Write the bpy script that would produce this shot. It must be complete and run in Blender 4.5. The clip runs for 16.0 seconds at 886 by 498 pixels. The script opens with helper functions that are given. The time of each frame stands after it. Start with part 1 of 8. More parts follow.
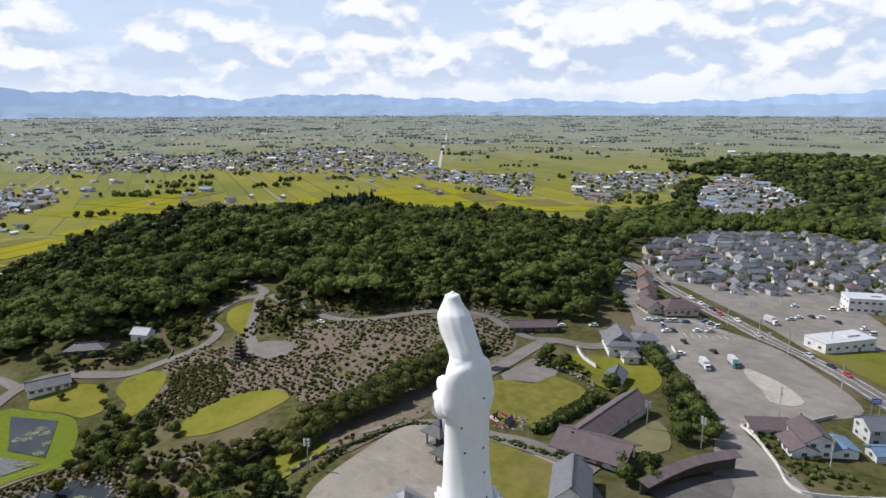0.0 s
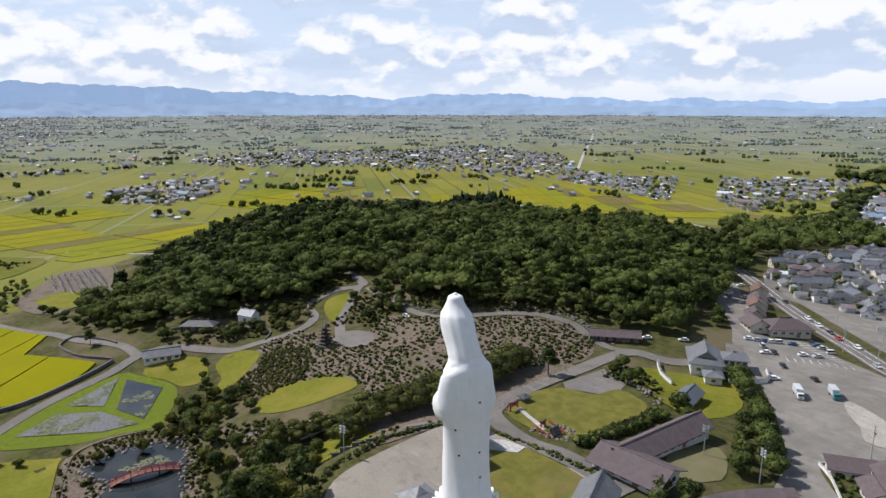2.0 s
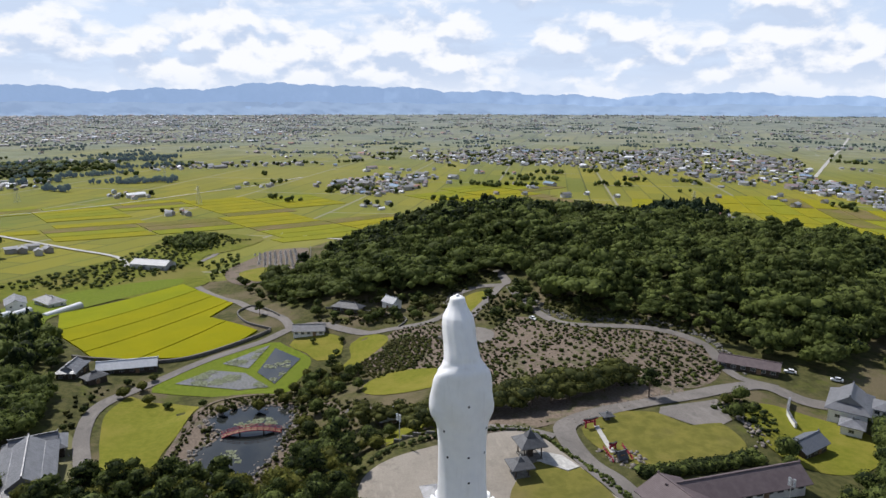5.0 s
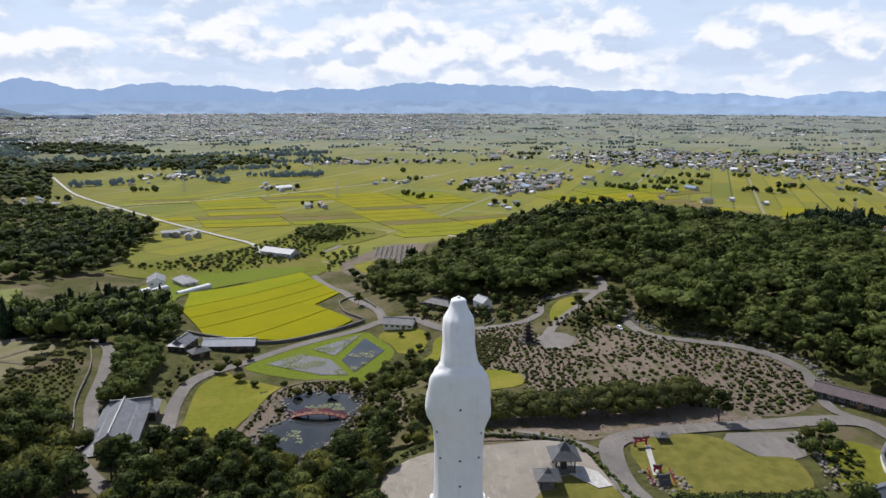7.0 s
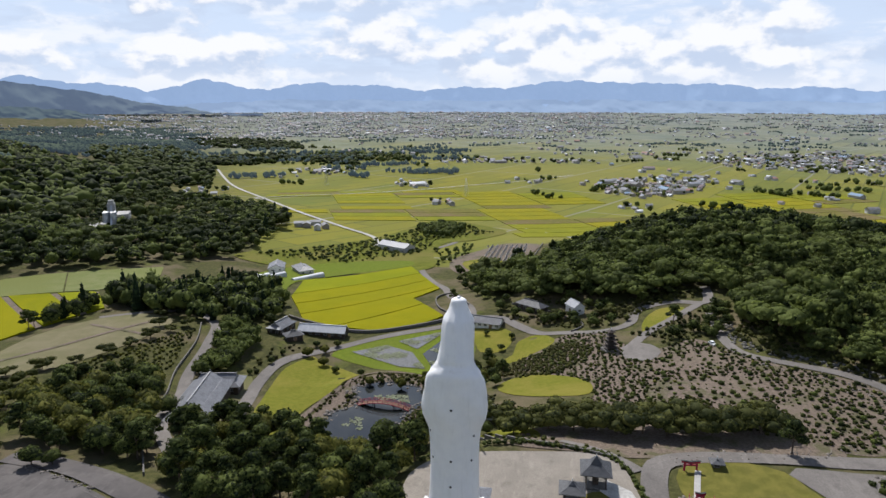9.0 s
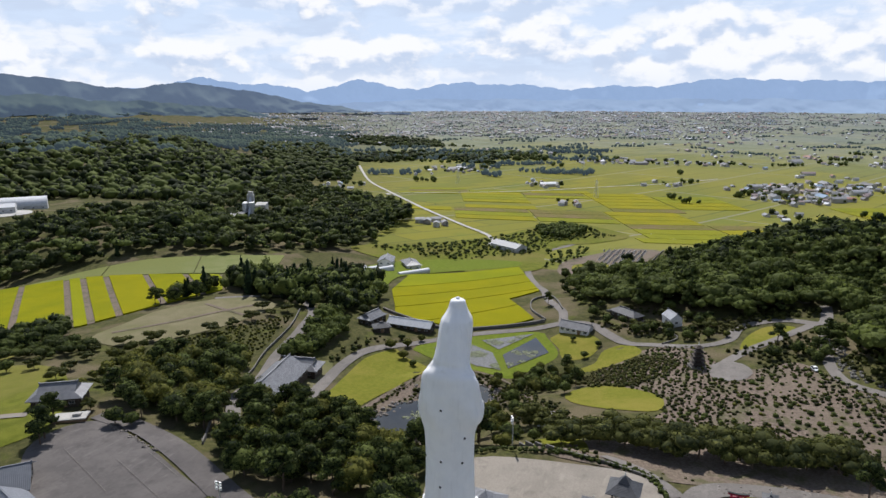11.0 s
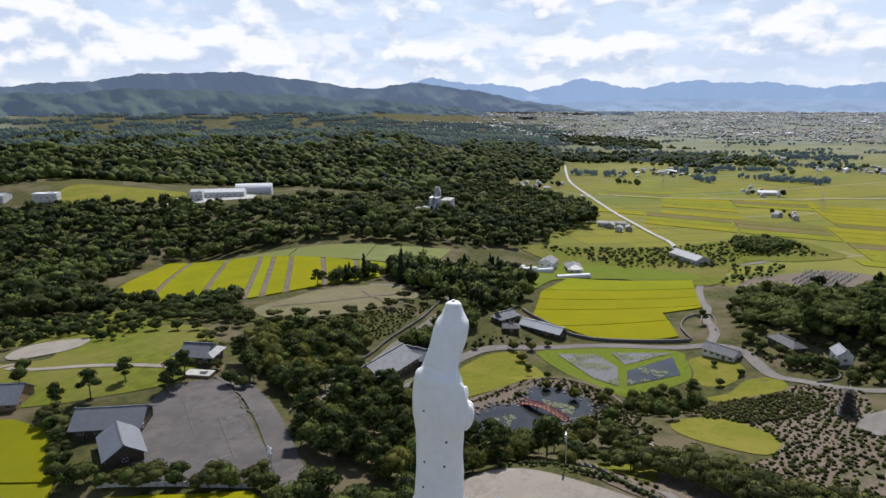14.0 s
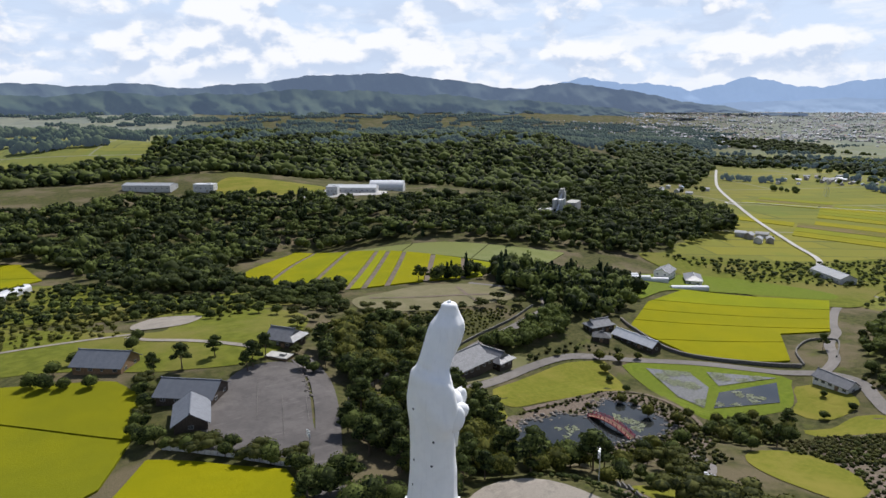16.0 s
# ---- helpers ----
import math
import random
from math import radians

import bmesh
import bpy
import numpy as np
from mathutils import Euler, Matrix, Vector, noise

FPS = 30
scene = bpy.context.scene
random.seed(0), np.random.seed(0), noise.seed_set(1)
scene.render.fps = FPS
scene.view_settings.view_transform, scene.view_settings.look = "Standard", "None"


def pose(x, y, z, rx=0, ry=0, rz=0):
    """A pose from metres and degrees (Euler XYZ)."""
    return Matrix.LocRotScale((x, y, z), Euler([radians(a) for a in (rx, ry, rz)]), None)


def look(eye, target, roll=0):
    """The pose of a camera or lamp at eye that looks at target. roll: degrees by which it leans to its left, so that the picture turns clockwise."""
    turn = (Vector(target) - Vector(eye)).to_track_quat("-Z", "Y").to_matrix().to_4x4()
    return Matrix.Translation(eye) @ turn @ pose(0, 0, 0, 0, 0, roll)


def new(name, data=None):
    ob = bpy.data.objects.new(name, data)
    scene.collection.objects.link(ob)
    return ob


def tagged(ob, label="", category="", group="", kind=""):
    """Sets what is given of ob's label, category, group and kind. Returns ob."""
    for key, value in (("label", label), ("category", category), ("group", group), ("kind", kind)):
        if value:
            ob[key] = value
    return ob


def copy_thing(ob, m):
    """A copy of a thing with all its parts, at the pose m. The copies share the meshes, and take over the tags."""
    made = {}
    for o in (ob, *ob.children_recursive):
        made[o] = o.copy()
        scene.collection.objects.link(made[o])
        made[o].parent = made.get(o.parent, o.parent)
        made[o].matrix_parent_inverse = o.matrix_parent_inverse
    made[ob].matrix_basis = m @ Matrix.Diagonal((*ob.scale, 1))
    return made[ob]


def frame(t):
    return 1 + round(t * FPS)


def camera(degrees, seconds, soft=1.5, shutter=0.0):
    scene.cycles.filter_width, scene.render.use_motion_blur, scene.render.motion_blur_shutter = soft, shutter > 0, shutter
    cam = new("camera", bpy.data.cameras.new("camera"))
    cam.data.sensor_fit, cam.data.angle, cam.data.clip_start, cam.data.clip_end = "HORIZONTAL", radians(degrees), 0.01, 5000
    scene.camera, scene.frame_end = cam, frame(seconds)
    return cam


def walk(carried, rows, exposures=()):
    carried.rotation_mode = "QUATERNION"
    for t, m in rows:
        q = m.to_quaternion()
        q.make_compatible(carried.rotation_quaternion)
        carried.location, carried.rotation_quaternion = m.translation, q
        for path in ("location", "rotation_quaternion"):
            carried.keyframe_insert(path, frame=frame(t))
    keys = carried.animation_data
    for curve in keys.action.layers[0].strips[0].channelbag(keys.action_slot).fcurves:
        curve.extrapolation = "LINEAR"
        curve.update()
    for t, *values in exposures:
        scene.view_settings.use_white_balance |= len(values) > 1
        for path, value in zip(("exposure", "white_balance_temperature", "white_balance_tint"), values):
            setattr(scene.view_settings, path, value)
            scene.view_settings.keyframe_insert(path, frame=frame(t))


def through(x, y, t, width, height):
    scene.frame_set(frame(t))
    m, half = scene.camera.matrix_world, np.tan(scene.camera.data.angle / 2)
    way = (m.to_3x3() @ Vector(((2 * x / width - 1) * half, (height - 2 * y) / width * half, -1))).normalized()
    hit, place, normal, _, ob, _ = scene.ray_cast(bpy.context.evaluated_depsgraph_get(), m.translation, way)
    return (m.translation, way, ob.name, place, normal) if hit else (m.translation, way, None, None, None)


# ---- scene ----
cam = camera(67.6, 16.0)
METRES, EYE, TILT, LEAN, TURN = 228.0, 90.5, -1.8, -2.6, 43.8
ROWS = [
    (0.0, 0.0, 0.0, 0.0, -0.51, -10.56, 2.74),
    (0.5, 0.0312, 0.0004, -0.001, 2.73, -10.43, 2.6),
    (1.0, 0.0627, 0.0026, -0.0021, 5.98, -10.29, 2.47),
    (1.5, 0.0925, 0.0064, -0.0031, 9.05, -10.18, 2.34),
    (2.0, 0.1237, 0.0121, -0.0041, 12.29, -10.07, 2.19),
    (2.5, 0.1545, 0.0195, -0.0051, 15.53, -9.97, 2.04),
    (3.0, 0.1835, 0.0282, -0.0061, 18.6, -9.86, 1.92),
    (3.5, 0.2132, 0.0389, -0.007, 21.8, -9.76, 1.77),
    (4.0, 0.2421, 0.0514, -0.0078, 25.01, -9.68, 1.6),
    (6.5, 0.3737, 0.1376, -0.0096, 41.14, -9.42, 0.7),
    (7.0, 0.3959, 0.1578, -0.0094, 44.2, -9.41, 0.55),
    (7.5, 0.4178, 0.1802, -0.0095, 47.39, -9.41, 0.38),
    (8.0, 0.4381, 0.2043, -0.0095, 50.59, -9.42, 0.22),
    (8.5, 0.4573, 0.2291, -0.0099, 53.79, -9.44, 0.06),
    (9.0, 0.4739, 0.2537, -0.0098, 56.83, -9.47, -0.1),
    (11.5, 0.539, 0.3936, -0.0082, 72.59, -9.68, -0.88),
    (12.0, 0.5474, 0.4236, -0.0074, 75.76, -9.74, -1.03),
    (12.5, 0.5537, 0.4525, -0.0067, 78.76, -9.79, -1.18),
    (13.0, 0.5586, 0.4834, -0.0058, 81.94, -9.88, -1.35),
    (13.5, 0.5618, 0.5151, -0.0045, 85.15, -9.98, -1.51),
    (14.0, 0.5633, 0.5475, -0.0031, 88.43, -10.09, -1.67),
    (14.5, 0.5633, 0.5786, -0.0019, 91.59, -10.18, -1.82),
    (15.0, 0.5613, 0.6118, -0.0005, 94.93, -10.3, -1.94),
    (15.5, 0.5578, 0.6434, 0.001, 98.18, -10.41, -2.1),
    (16.0, 0.5522, 0.6746, 0.0014, 101.4, -10.52, -2.21),
]
walk(cam, [(t, pose(0, 0, EYE, TILT, LEAN, TURN) @ pose(METRES * x, METRES * y, METRES * z, 90 + pitch, roll, yaw)) for t, x, y, z, yaw, pitch, roll in ROWS],
     exposures=[(0.0, 0.06, 6250, 12.0), (16.0, 0.06, 6250, 12.0)])

# ---- world, sun and sky ----
SUN = Vector((-0.88 * 0.669, -0.475 * 0.669, 0.743)).normalized()
world = bpy.data.worlds.new("sky")
scene.world = world
world.use_nodes = True
wn, wl = world.node_tree.nodes, world.node_tree.links
wn.clear()


def wnode(kind, **kw):
    n = wn.new(kind)
    for k, v in kw.items():
        if k in n.inputs:
            n.inputs[k].default_value = v
    return n


def wmath(op, a, b=None, clamp=False):
    n = wn.new("ShaderNodeMath")
    n.operation, n.use_clamp = op, clamp
    for i, v in enumerate((a, b)):
        if v is None:
            continue
        if isinstance(v, (int, float)):
            n.inputs[i].default_value = v
        else:
            wl.new(v, n.inputs[i])
    return n.outputs[0]


def wrange(v, a, b, c, d, mode="SMOOTHSTEP"):
    n = wn.new("ShaderNodeMapRange")
    n.interpolation_type = mode
    wl.new(v, n.inputs[0])
    for i, q in enumerate((a, b, c, d)):
        n.inputs[i + 1].default_value = q
    return n.outputs[0]


def wnoise(vec, scale, detail, rough, lac=2.0):
    n = wn.new("ShaderNodeTexNoise")
    wl.new(vec, n.inputs["Vector"])
    n.inputs["Scale"].default_value, n.inputs["Detail"].default_value = scale, detail
    n.inputs["Roughness"].default_value, n.inputs["Lacunarity"].default_value = rough, lac
    return n.outputs["Fac"]


def wvec(vec, add=(0, 0, 0), mul=(1, 1, 1)):
    n = wn.new("ShaderNodeMapping")
    wl.new(vec, n.inputs[0])
    n.inputs["Location"].default_value, n.inputs["Scale"].default_value = add, mul
    return n.outputs[0]


def wmix(f, a, b):
    n = wn.new("ShaderNodeMix")
    n.data_type = "RGBA"
    wl.new(f, n.inputs[0])
    for i, v in ((6, a), (7, b)):
        if isinstance(v, tuple):
            n.inputs[i].default_value = (*v, 1)
        else:
            wl.new(v, n.inputs[i])
    return n.outputs[2]


sky = wn.new("ShaderNodeTexSky")
sky.sky_type, sky.sun_disc = "NISHITA", False
sky.sun_elevation, sky.sun_rotation = math.asin(SUN.z), math.atan2(SUN.x, SUN.y)
sky.altitude, sky.air_density, sky.dust_density, sky.ozone_density = 250, 1.0, 0.8, 1.5
where = wn.new("ShaderNodeTexCoord").outputs["Generated"]
cut = wn.new("ShaderNodeSeparateXYZ")
wl.new(where, cut.inputs[0])
up = cut.outputs["Z"]


def wbillow(vec, scale):
    """Rounded heaps: one less the distance to the nearest of scattered points."""
    n = wn.new("ShaderNodeTexVoronoi")
    n.feature = "SMOOTH_F1"
    wl.new(vec, n.inputs["Vector"])
    n.inputs["Scale"].default_value, n.inputs["Smoothness"].default_value = scale, 0.35
    n.inputs["Detail"].default_value, n.inputs["Roughness"].default_value = 2.5, 0.5
    return n.outputs["Distance"]


def heaps(lift):
    """How thick the cumulus stands, looking so much higher than the point itself."""
    v = wvec(where, (0.31, 1.73, 0.2 + lift * 1.75), (1, 1, 1.75))
    wob = wn.new("ShaderNodeTexNoise")
    wl.new(v, wob.inputs["Vector"])
    wob.inputs["Scale"].default_value, wob.inputs["Detail"].default_value = 26, 5
    add = wn.new("ShaderNodeVectorMath")
    add.operation = "MULTIPLY_ADD"
    wl.new(wob.outputs["Color"], add.inputs[0])
    add.inputs[1].default_value = (0.035, 0.035, 0.035)
    wl.new(v, add.inputs[2])
    v = add.outputs[0]
    mass = wnoise(v, 4.2, 3, 0.5)
    puff = wbillow(v, 10.0)
    fleck = wnoise(v, 34, 6, 0.6)
    d = wmath("ADD", wmath("MULTIPLY", mass, 0.95), wmath("MULTIPLY", puff, -0.34))
    return wmath("ADD", d, wmath("MULTIPLY", fleck, 0.2))


# cover: a hazy bank low down, heaps above it, gaps of blue higher up
here, above = heaps(0.0), heaps(0.018)
edge = wrange(up, 0.03, 0.2, 0.13, 0.36, "LINEAR")
dens = wmath("SUBTRACT", here, edge)
body = wrange(dens, -0.02, 0.1, 0.0, 1.0)
veil = wmath("MULTIPLY", wrange(wnoise(wvec(where, (0.1, 0.4, 0.6), (1, 1, 5)), 6, 6, 0.6), 0.42, 0.62, 0.0, 0.75), 1.0)
body = wmath("MULTIPLY", wmath("MAXIMUM", body, veil), wrange(up, 0.22, 0.55, 1.0, 0.25))
low = wrange(up, 0.0, 0.06, 0.75, 0.0, "LINEAR")
body = wmath("MAXIMUM", body, low)
shade = wmath("SUBTRACT", above, here)
lit = wrange(wmath("ADD", shade, wmath("MULTIPLY", wmath("SUBTRACT", wnoise(wvec(where, (0.3, 0.2, 0.9), (1, 1, 1.6)), 40, 6, 0.62), 0.5), -0.1)), -0.06, 0.085, 1.0, 0.0)
cloud = wmix(lit, (6.9, 8.0, 9.7), (11.3, 11.35, 11.4))
haze = wrange(up, 0.0, 0.055, 0.8, 0.0)
cloud = wmix(haze, cloud, (9.6, 10.2, 11.0))
blue = wmix(wrange(up, 0.05, 0.5, 0.9, 0.0), sky.outputs[0], (7.9, 9.2, 11.2))
skyclouds = wmix(body, blue, cloud)
bg = wn.new("ShaderNodeBackground")
wl.new(skyclouds, bg.inputs[0])
bg.inputs[1].default_value = 0.083
wout = wn.new("ShaderNodeOutputWorld")
wl.new(bg.outputs[0], wout.inputs[0])

sun = new("sun", bpy.data.lights.new("sun", "SUN"))
sun.data.energy, sun.data.angle, sun.data.color = 5.0, radians(0.6), (1.0, 0.955, 0.885)
sun.matrix_world = look(SUN * 400, (0, 0, 0))

# ---- materials ----


class Mat:
    """A small builder for procedural node materials."""

    def __init__(self, name, rough=0.8, metal=0.0, spec=0.3):
        self.m = bpy.data.materials.new(name)
        self.m.use_nodes = True
        self.n, self.l = self.m.node_tree.nodes, self.m.node_tree.links
        self.b = self.n["Principled BSDF"]
        self.b.inputs["Roughness"].default_value, self.b.inputs["Metallic"].default_value = rough, metal
        self.b.inputs["Specular IOR Level"].default_value = spec
        self.co = self.n.new("ShaderNodeTexCoord").outputs["Object"]

    def put(self, a, sock):
        if isinstance(a, (int, float)):
            sock.default_value = a
        elif isinstance(a, tuple):
            sock.default_value = (*a, 1) if len(a) == 3 and len(sock.default_value) == 4 else a
        else:
            self.l.new(a, sock)

    def noise(self, scale, detail=4, rough=0.55, vec=None):
        n = self.n.new("ShaderNodeTexNoise")
        self.l.new(vec or self.co, n.inputs["Vector"])
        n.inputs["Scale"].default_value, n.inputs["Detail"].default_value, n.inputs["Roughness"].default_value = scale, detail, rough
        return n.outputs["Fac"]

    def ramp(self, v, a, b, c=0.0, d=1.0):
        n = self.n.new("ShaderNodeMapRange")
        n.interpolation_type = "SMOOTHSTEP"
        self.l.new(v, n.inputs[0])
        for i, q in enumerate((a, b, c, d)):
            n.inputs[i + 1].default_value = q
        return n.outputs[0]

    def math(self, op, a, b):
        n = self.n.new("ShaderNodeMath")
        n.operation = op
        self.put(a, n.inputs[0]), self.put(b, n.inputs[1])
        return n.outputs[0]

    def mix(self, f, a, b, mode="MIX"):
        n = self.n.new("ShaderNodeMix")
        n.data_type, n.blend_type = "RGBA", mode
        self.put(f, n.inputs[0]), self.put(a, n.inputs[6]), self.put(b, n.inputs[7])
        return n.outputs[2]

    def mapping(self, rot=0.0, scale=(1, 1, 1), loc=(0, 0, 0), vec=None):
        n = self.n.new("ShaderNodeMapping")
        self.l.new(vec or self.co, n.inputs[0])
        n.inputs["Rotation"].default_value[2] = radians(rot)
        n.inputs["Scale"].default_value, n.inputs["Location"].default_value = scale, loc
        return n.outputs[0]

    def attr(self, name):
        n = self.n.new("ShaderNodeAttribute")
        n.attribute_name = name
        return n.outputs["Fac"]

    def rand(self):
        return self.n.new("ShaderNodeObjectInfo").outputs["Random"]

    def color(self, v):
        self.put(v, self.b.inputs["Base Color"])
        return self

    def rough(self, v):
        self.put(v, self.b.inputs["Roughness"])
        return self

    def bump(self, v, strength=0.4, dist=0.1):
        n = self.n.new("ShaderNodeBump")
        n.inputs["Strength"].default_value, n.inputs["Distance"].default_value = strength, dist
        self.l.new(v, n.inputs["Height"])
        self.l.new(n.outputs[0], self.b.inputs["Normal"])
        return self

    def done(self):
        return self.m


def two(name, a, b, scale, rough=0.85, metal=0.0, spec=0.3, big=None, bump=0.3, dist=0.05, vary=0.0):
    """A surface of two tones at a fine scale, and a broad stain at a larger one."""
    m = Mat(name, rough, metal, spec)
    f = m.noise(scale, 6, 0.65)
    c = m.mix(m.ramp(f, 0.35, 0.65), a, b)
    if big:
        s = m.noise(big, 3)
        c = m.mix(m.ramp(s, 0.35, 0.7, 0.0, 0.45), c, tuple(x * 0.62 for x in a))
        c = m.mix(m.ramp(m.noise(big * 4.3, 6, 0.7), 0.5, 0.68, 0.0, 0.4), c, tuple(x * 0.55 for x in a))
        c = m.mix(m.ramp(m.noise(big * 1.7, 5, 0.6, m.mapping(35, (1, 3.5, 1))), 0.55, 0.68, 0.0, 0.35), c, tuple(min(0.8, x * 1.25) for x in b))
    if vary:
        c = m.mix(m.math("MULTIPLY", m.rand(), vary), c, tuple(x * 0.5 for x in b))
    m.color(c).bump(f, bump, dist)
    return m.done()


def grass_mat(name, a, b, c, scale=0.5):
    m = Mat(name, 0.95, 0, 0.05)
    f, g, h = m.noise(scale, 5, 0.6), m.noise(scale * 0.09, 4, 0.6), m.noise(7, 4, 0.7)
    col = m.mix(m.ramp(f, 0.3, 0.7), a, b)
    col = m.mix(m.ramp(g, 0.42, 0.66), col, c)
    col = m.mix(m.ramp(h, 0.3, 0.7, 0.0, 0.35), col, tuple(x * 0.6 for x in a))
    m.color(col).bump(h, 0.5, 0.12)
    return m.done()


def rice_mat(name, a, b, c, turn):
    """Ripe rice: rows, patches of lodged and greener stalks."""
    m = Mat(name, 0.95, 0, 0.04)
    rows = m.n.new("ShaderNodeTexWave")
    m.l.new(m.mapping(turn), rows.inputs[0])
    rows.inputs["Scale"].default_value, rows.inputs["Distortion"].default_value = 1.1, 1.5
    g, h = m.noise(0.035, 4, 0.6), m.noise(2.2, 5, 0.7)
    col = m.mix(m.ramp(g, 0.36, 0.64), a, b)
    col = m.mix(m.ramp(m.rand(), 0.0, 1.0, 0.0, 0.5), col, c)
    col = m.mix(m.ramp(h, 0.35, 0.7, 0.0, 0.5), col, tuple(x * 0.72 for x in a))
    col = m.mix(m.math("MULTIPLY", rows.outputs["Fac"], 0.22), col, tuple(x * 0.6 for x in b))
    m.color(col).bump(h, 0.6, 0.2)
    return m.done()


def leaf_mat(name, dark, light, warm, through=0.3):
    m = Mat(name, 0.8, 0, 0.12)
    t, r = m.attr("tint"), m.rand()
    f = m.math("FRACT", m.math("ADD", t, r), 0.0)
    col = m.mix(m.ramp(f, 0.0, 1.0), dark, light)
    col = m.mix(m.ramp(m.noise(0.02, 2), 0.5, 0.75, 0.0, 0.6), col, warm)
    g = m.noise(1.6, 4, 0.7)
    col = m.mix(m.ramp(g, 0.3, 0.7, 0.0, 0.4), col, tuple(x * 0.5 for x in dark))
    m.color(col).bump(g, 0.7, 0.3)
    tr = m.n.new("ShaderNodeBsdfTranslucent")
    m.l.new(col, tr.inputs[0])
    mx = m.n.new("ShaderNodeMixShader")
    mx.inputs[0].default_value = through
    m.l.new(m.b.outputs[0], mx.inputs[1]), m.l.new(tr.outputs[0], mx.inputs[2])
    m.l.new(mx.outputs[0], m.n["Material Output"].inputs[0])
    return m.done()


def roof_mat(name, a, b, step=0.32, rough=0.55, spec=0.4):
    """Tiled or ribbed roofing: courses down the slope and weathering."""
    m = Mat(name, rough, 0, spec)
    w = m.n.new("ShaderNodeTexWave")
    w.bands_direction = "X"
    m.l.new(m.co, w.inputs[0])
    w.inputs["Scale"].default_value, w.inputs["Distortion"].default_value = 0.31 / step, 0.3
    f = m.noise(0.6, 5, 0.6)
    col = m.mix(m.ramp(f, 0.3, 0.7), a, b)
    col = m.mix(m.math("MULTIPLY", m.rand(), 0.5), col, tuple(x * 0.65 for x in a))
    col = m.mix(m.math("MULTIPLY", w.outputs["Fac"], 0.25), col, tuple(x * 0.55 for x in a))
    m.color(col).bump(w.outputs["Fac"], 0.5, 0.06)
    return m.done()


def ground_mat():
    """The open ground: wild grass and soil in the park, a patchwork of rice fields over the plain."""
    m = Mat("ground", 0.95, 0, 0.05)
    f, g, h = m.noise(0.35, 6, 0.65), m.noise(0.03, 5, 0.6), m.noise(3.0, 4, 0.7)
    wild = m.mix(m.ramp(f, 0.35, 0.65), (0.05, 0.05, 0.019), (0.105, 0.096, 0.038))
    wild = m.mix(m.ramp(g, 0.46, 0.62), wild, (0.15, 0.118, 0.075))
    wild = m.mix(m.ramp(m.noise(0.09, 5, 0.65), 0.54, 0.66, 0.0, 0.7), wild, (0.105, 0.115, 0.026))
    wild = m.mix(m.ramp(h, 0.3, 0.7, 0.0, 0.5), wild, (0.035, 0.05, 0.016))
    # the plots of the plain: long plots in blocks between farm tracks
    def plots(rot, w, l, a, b):
        br = m.n.new("ShaderNodeTexBrick")
        m.l.new(m.mapping(rot), br.inputs["Vector"])
        br.inputs["Color1"].default_value, br.inputs["Color2"].default_value = (*a, 1), (*b, 1)
        br.inputs["Mortar"].default_value = (0.05, 0.06, 0.028, 1)
        br.inputs["Scale"].default_value, br.inputs["Brick Width"].default_value, br.inputs["Row Height"].default_value = 1.0, l, w
        br.inputs["Mortar Size"].default_value, br.inputs["Bias"].default_value = 1.5, 0.0
        br.offset, br.squash = 0.37, 1.0
        return br.outputs["Color"]
    p1 = plots(24, 34, 110, (0.24, 0.212, 0.025), (0.11, 0.127, 0.028))
    p2 = plots(24, 136, 330, (0.225, 0.2, 0.03), (0.13, 0.148, 0.034))
    rice = m.mix(0.5, p1, p2)
    rice = m.mix(m.ramp(m.noise(0.011, 2, 0.5), 0.6, 0.68, 0.0, 0.6), rice, (0.13, 0.16, 0.03))
    rice = m.mix(m.ramp(m.noise(0.004, 4, 0.6), 0.42, 0.66, 0.0, 0.35), rice, (0.14, 0.165, 0.04))
    rice = m.mix(m.ramp(m.noise(0.0016, 3, 0.6), 0.45, 0.68, 0.0, 0.6), rice, (0.22, 0.2, 0.05))
    rice = m.mix(m.ramp(m.noise(0.25, 5, 0.7), 0.35, 0.7, 0.0, 0.3), rice, (0.165, 0.17, 0.04))
    # tracks between blocks
    tr = m.n.new("ShaderNodeTexBrick")
    m.l.new(m.mapping(24, loc=(60, 35, 0)), tr.inputs["Vector"])
    tr.inputs["Scale"].default_value, tr.inputs["Brick Width"].default_value, tr.inputs["Row Height"].default_value = 1.0, 420, 210
    tr.inputs["Mortar Size"].default_value = 2.2
    track = m.math("MULTIPLY", tr.outputs["Fac"], 0.7)
    rice = m.mix(track, rice, (0.24, 0.23, 0.2))
    # the outer plain: long narrow plots, windbreaks and lanes between them, greyed as painted haze
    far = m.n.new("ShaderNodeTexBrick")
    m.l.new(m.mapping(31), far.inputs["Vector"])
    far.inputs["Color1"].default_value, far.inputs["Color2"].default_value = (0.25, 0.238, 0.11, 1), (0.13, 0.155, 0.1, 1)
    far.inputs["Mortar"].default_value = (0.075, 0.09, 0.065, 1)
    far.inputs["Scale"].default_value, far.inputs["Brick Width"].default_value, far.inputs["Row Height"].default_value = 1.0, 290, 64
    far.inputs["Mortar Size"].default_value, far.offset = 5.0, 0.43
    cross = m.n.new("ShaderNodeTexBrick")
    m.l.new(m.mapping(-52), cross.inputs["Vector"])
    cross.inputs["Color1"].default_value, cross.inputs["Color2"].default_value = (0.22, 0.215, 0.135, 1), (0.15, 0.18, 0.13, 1)
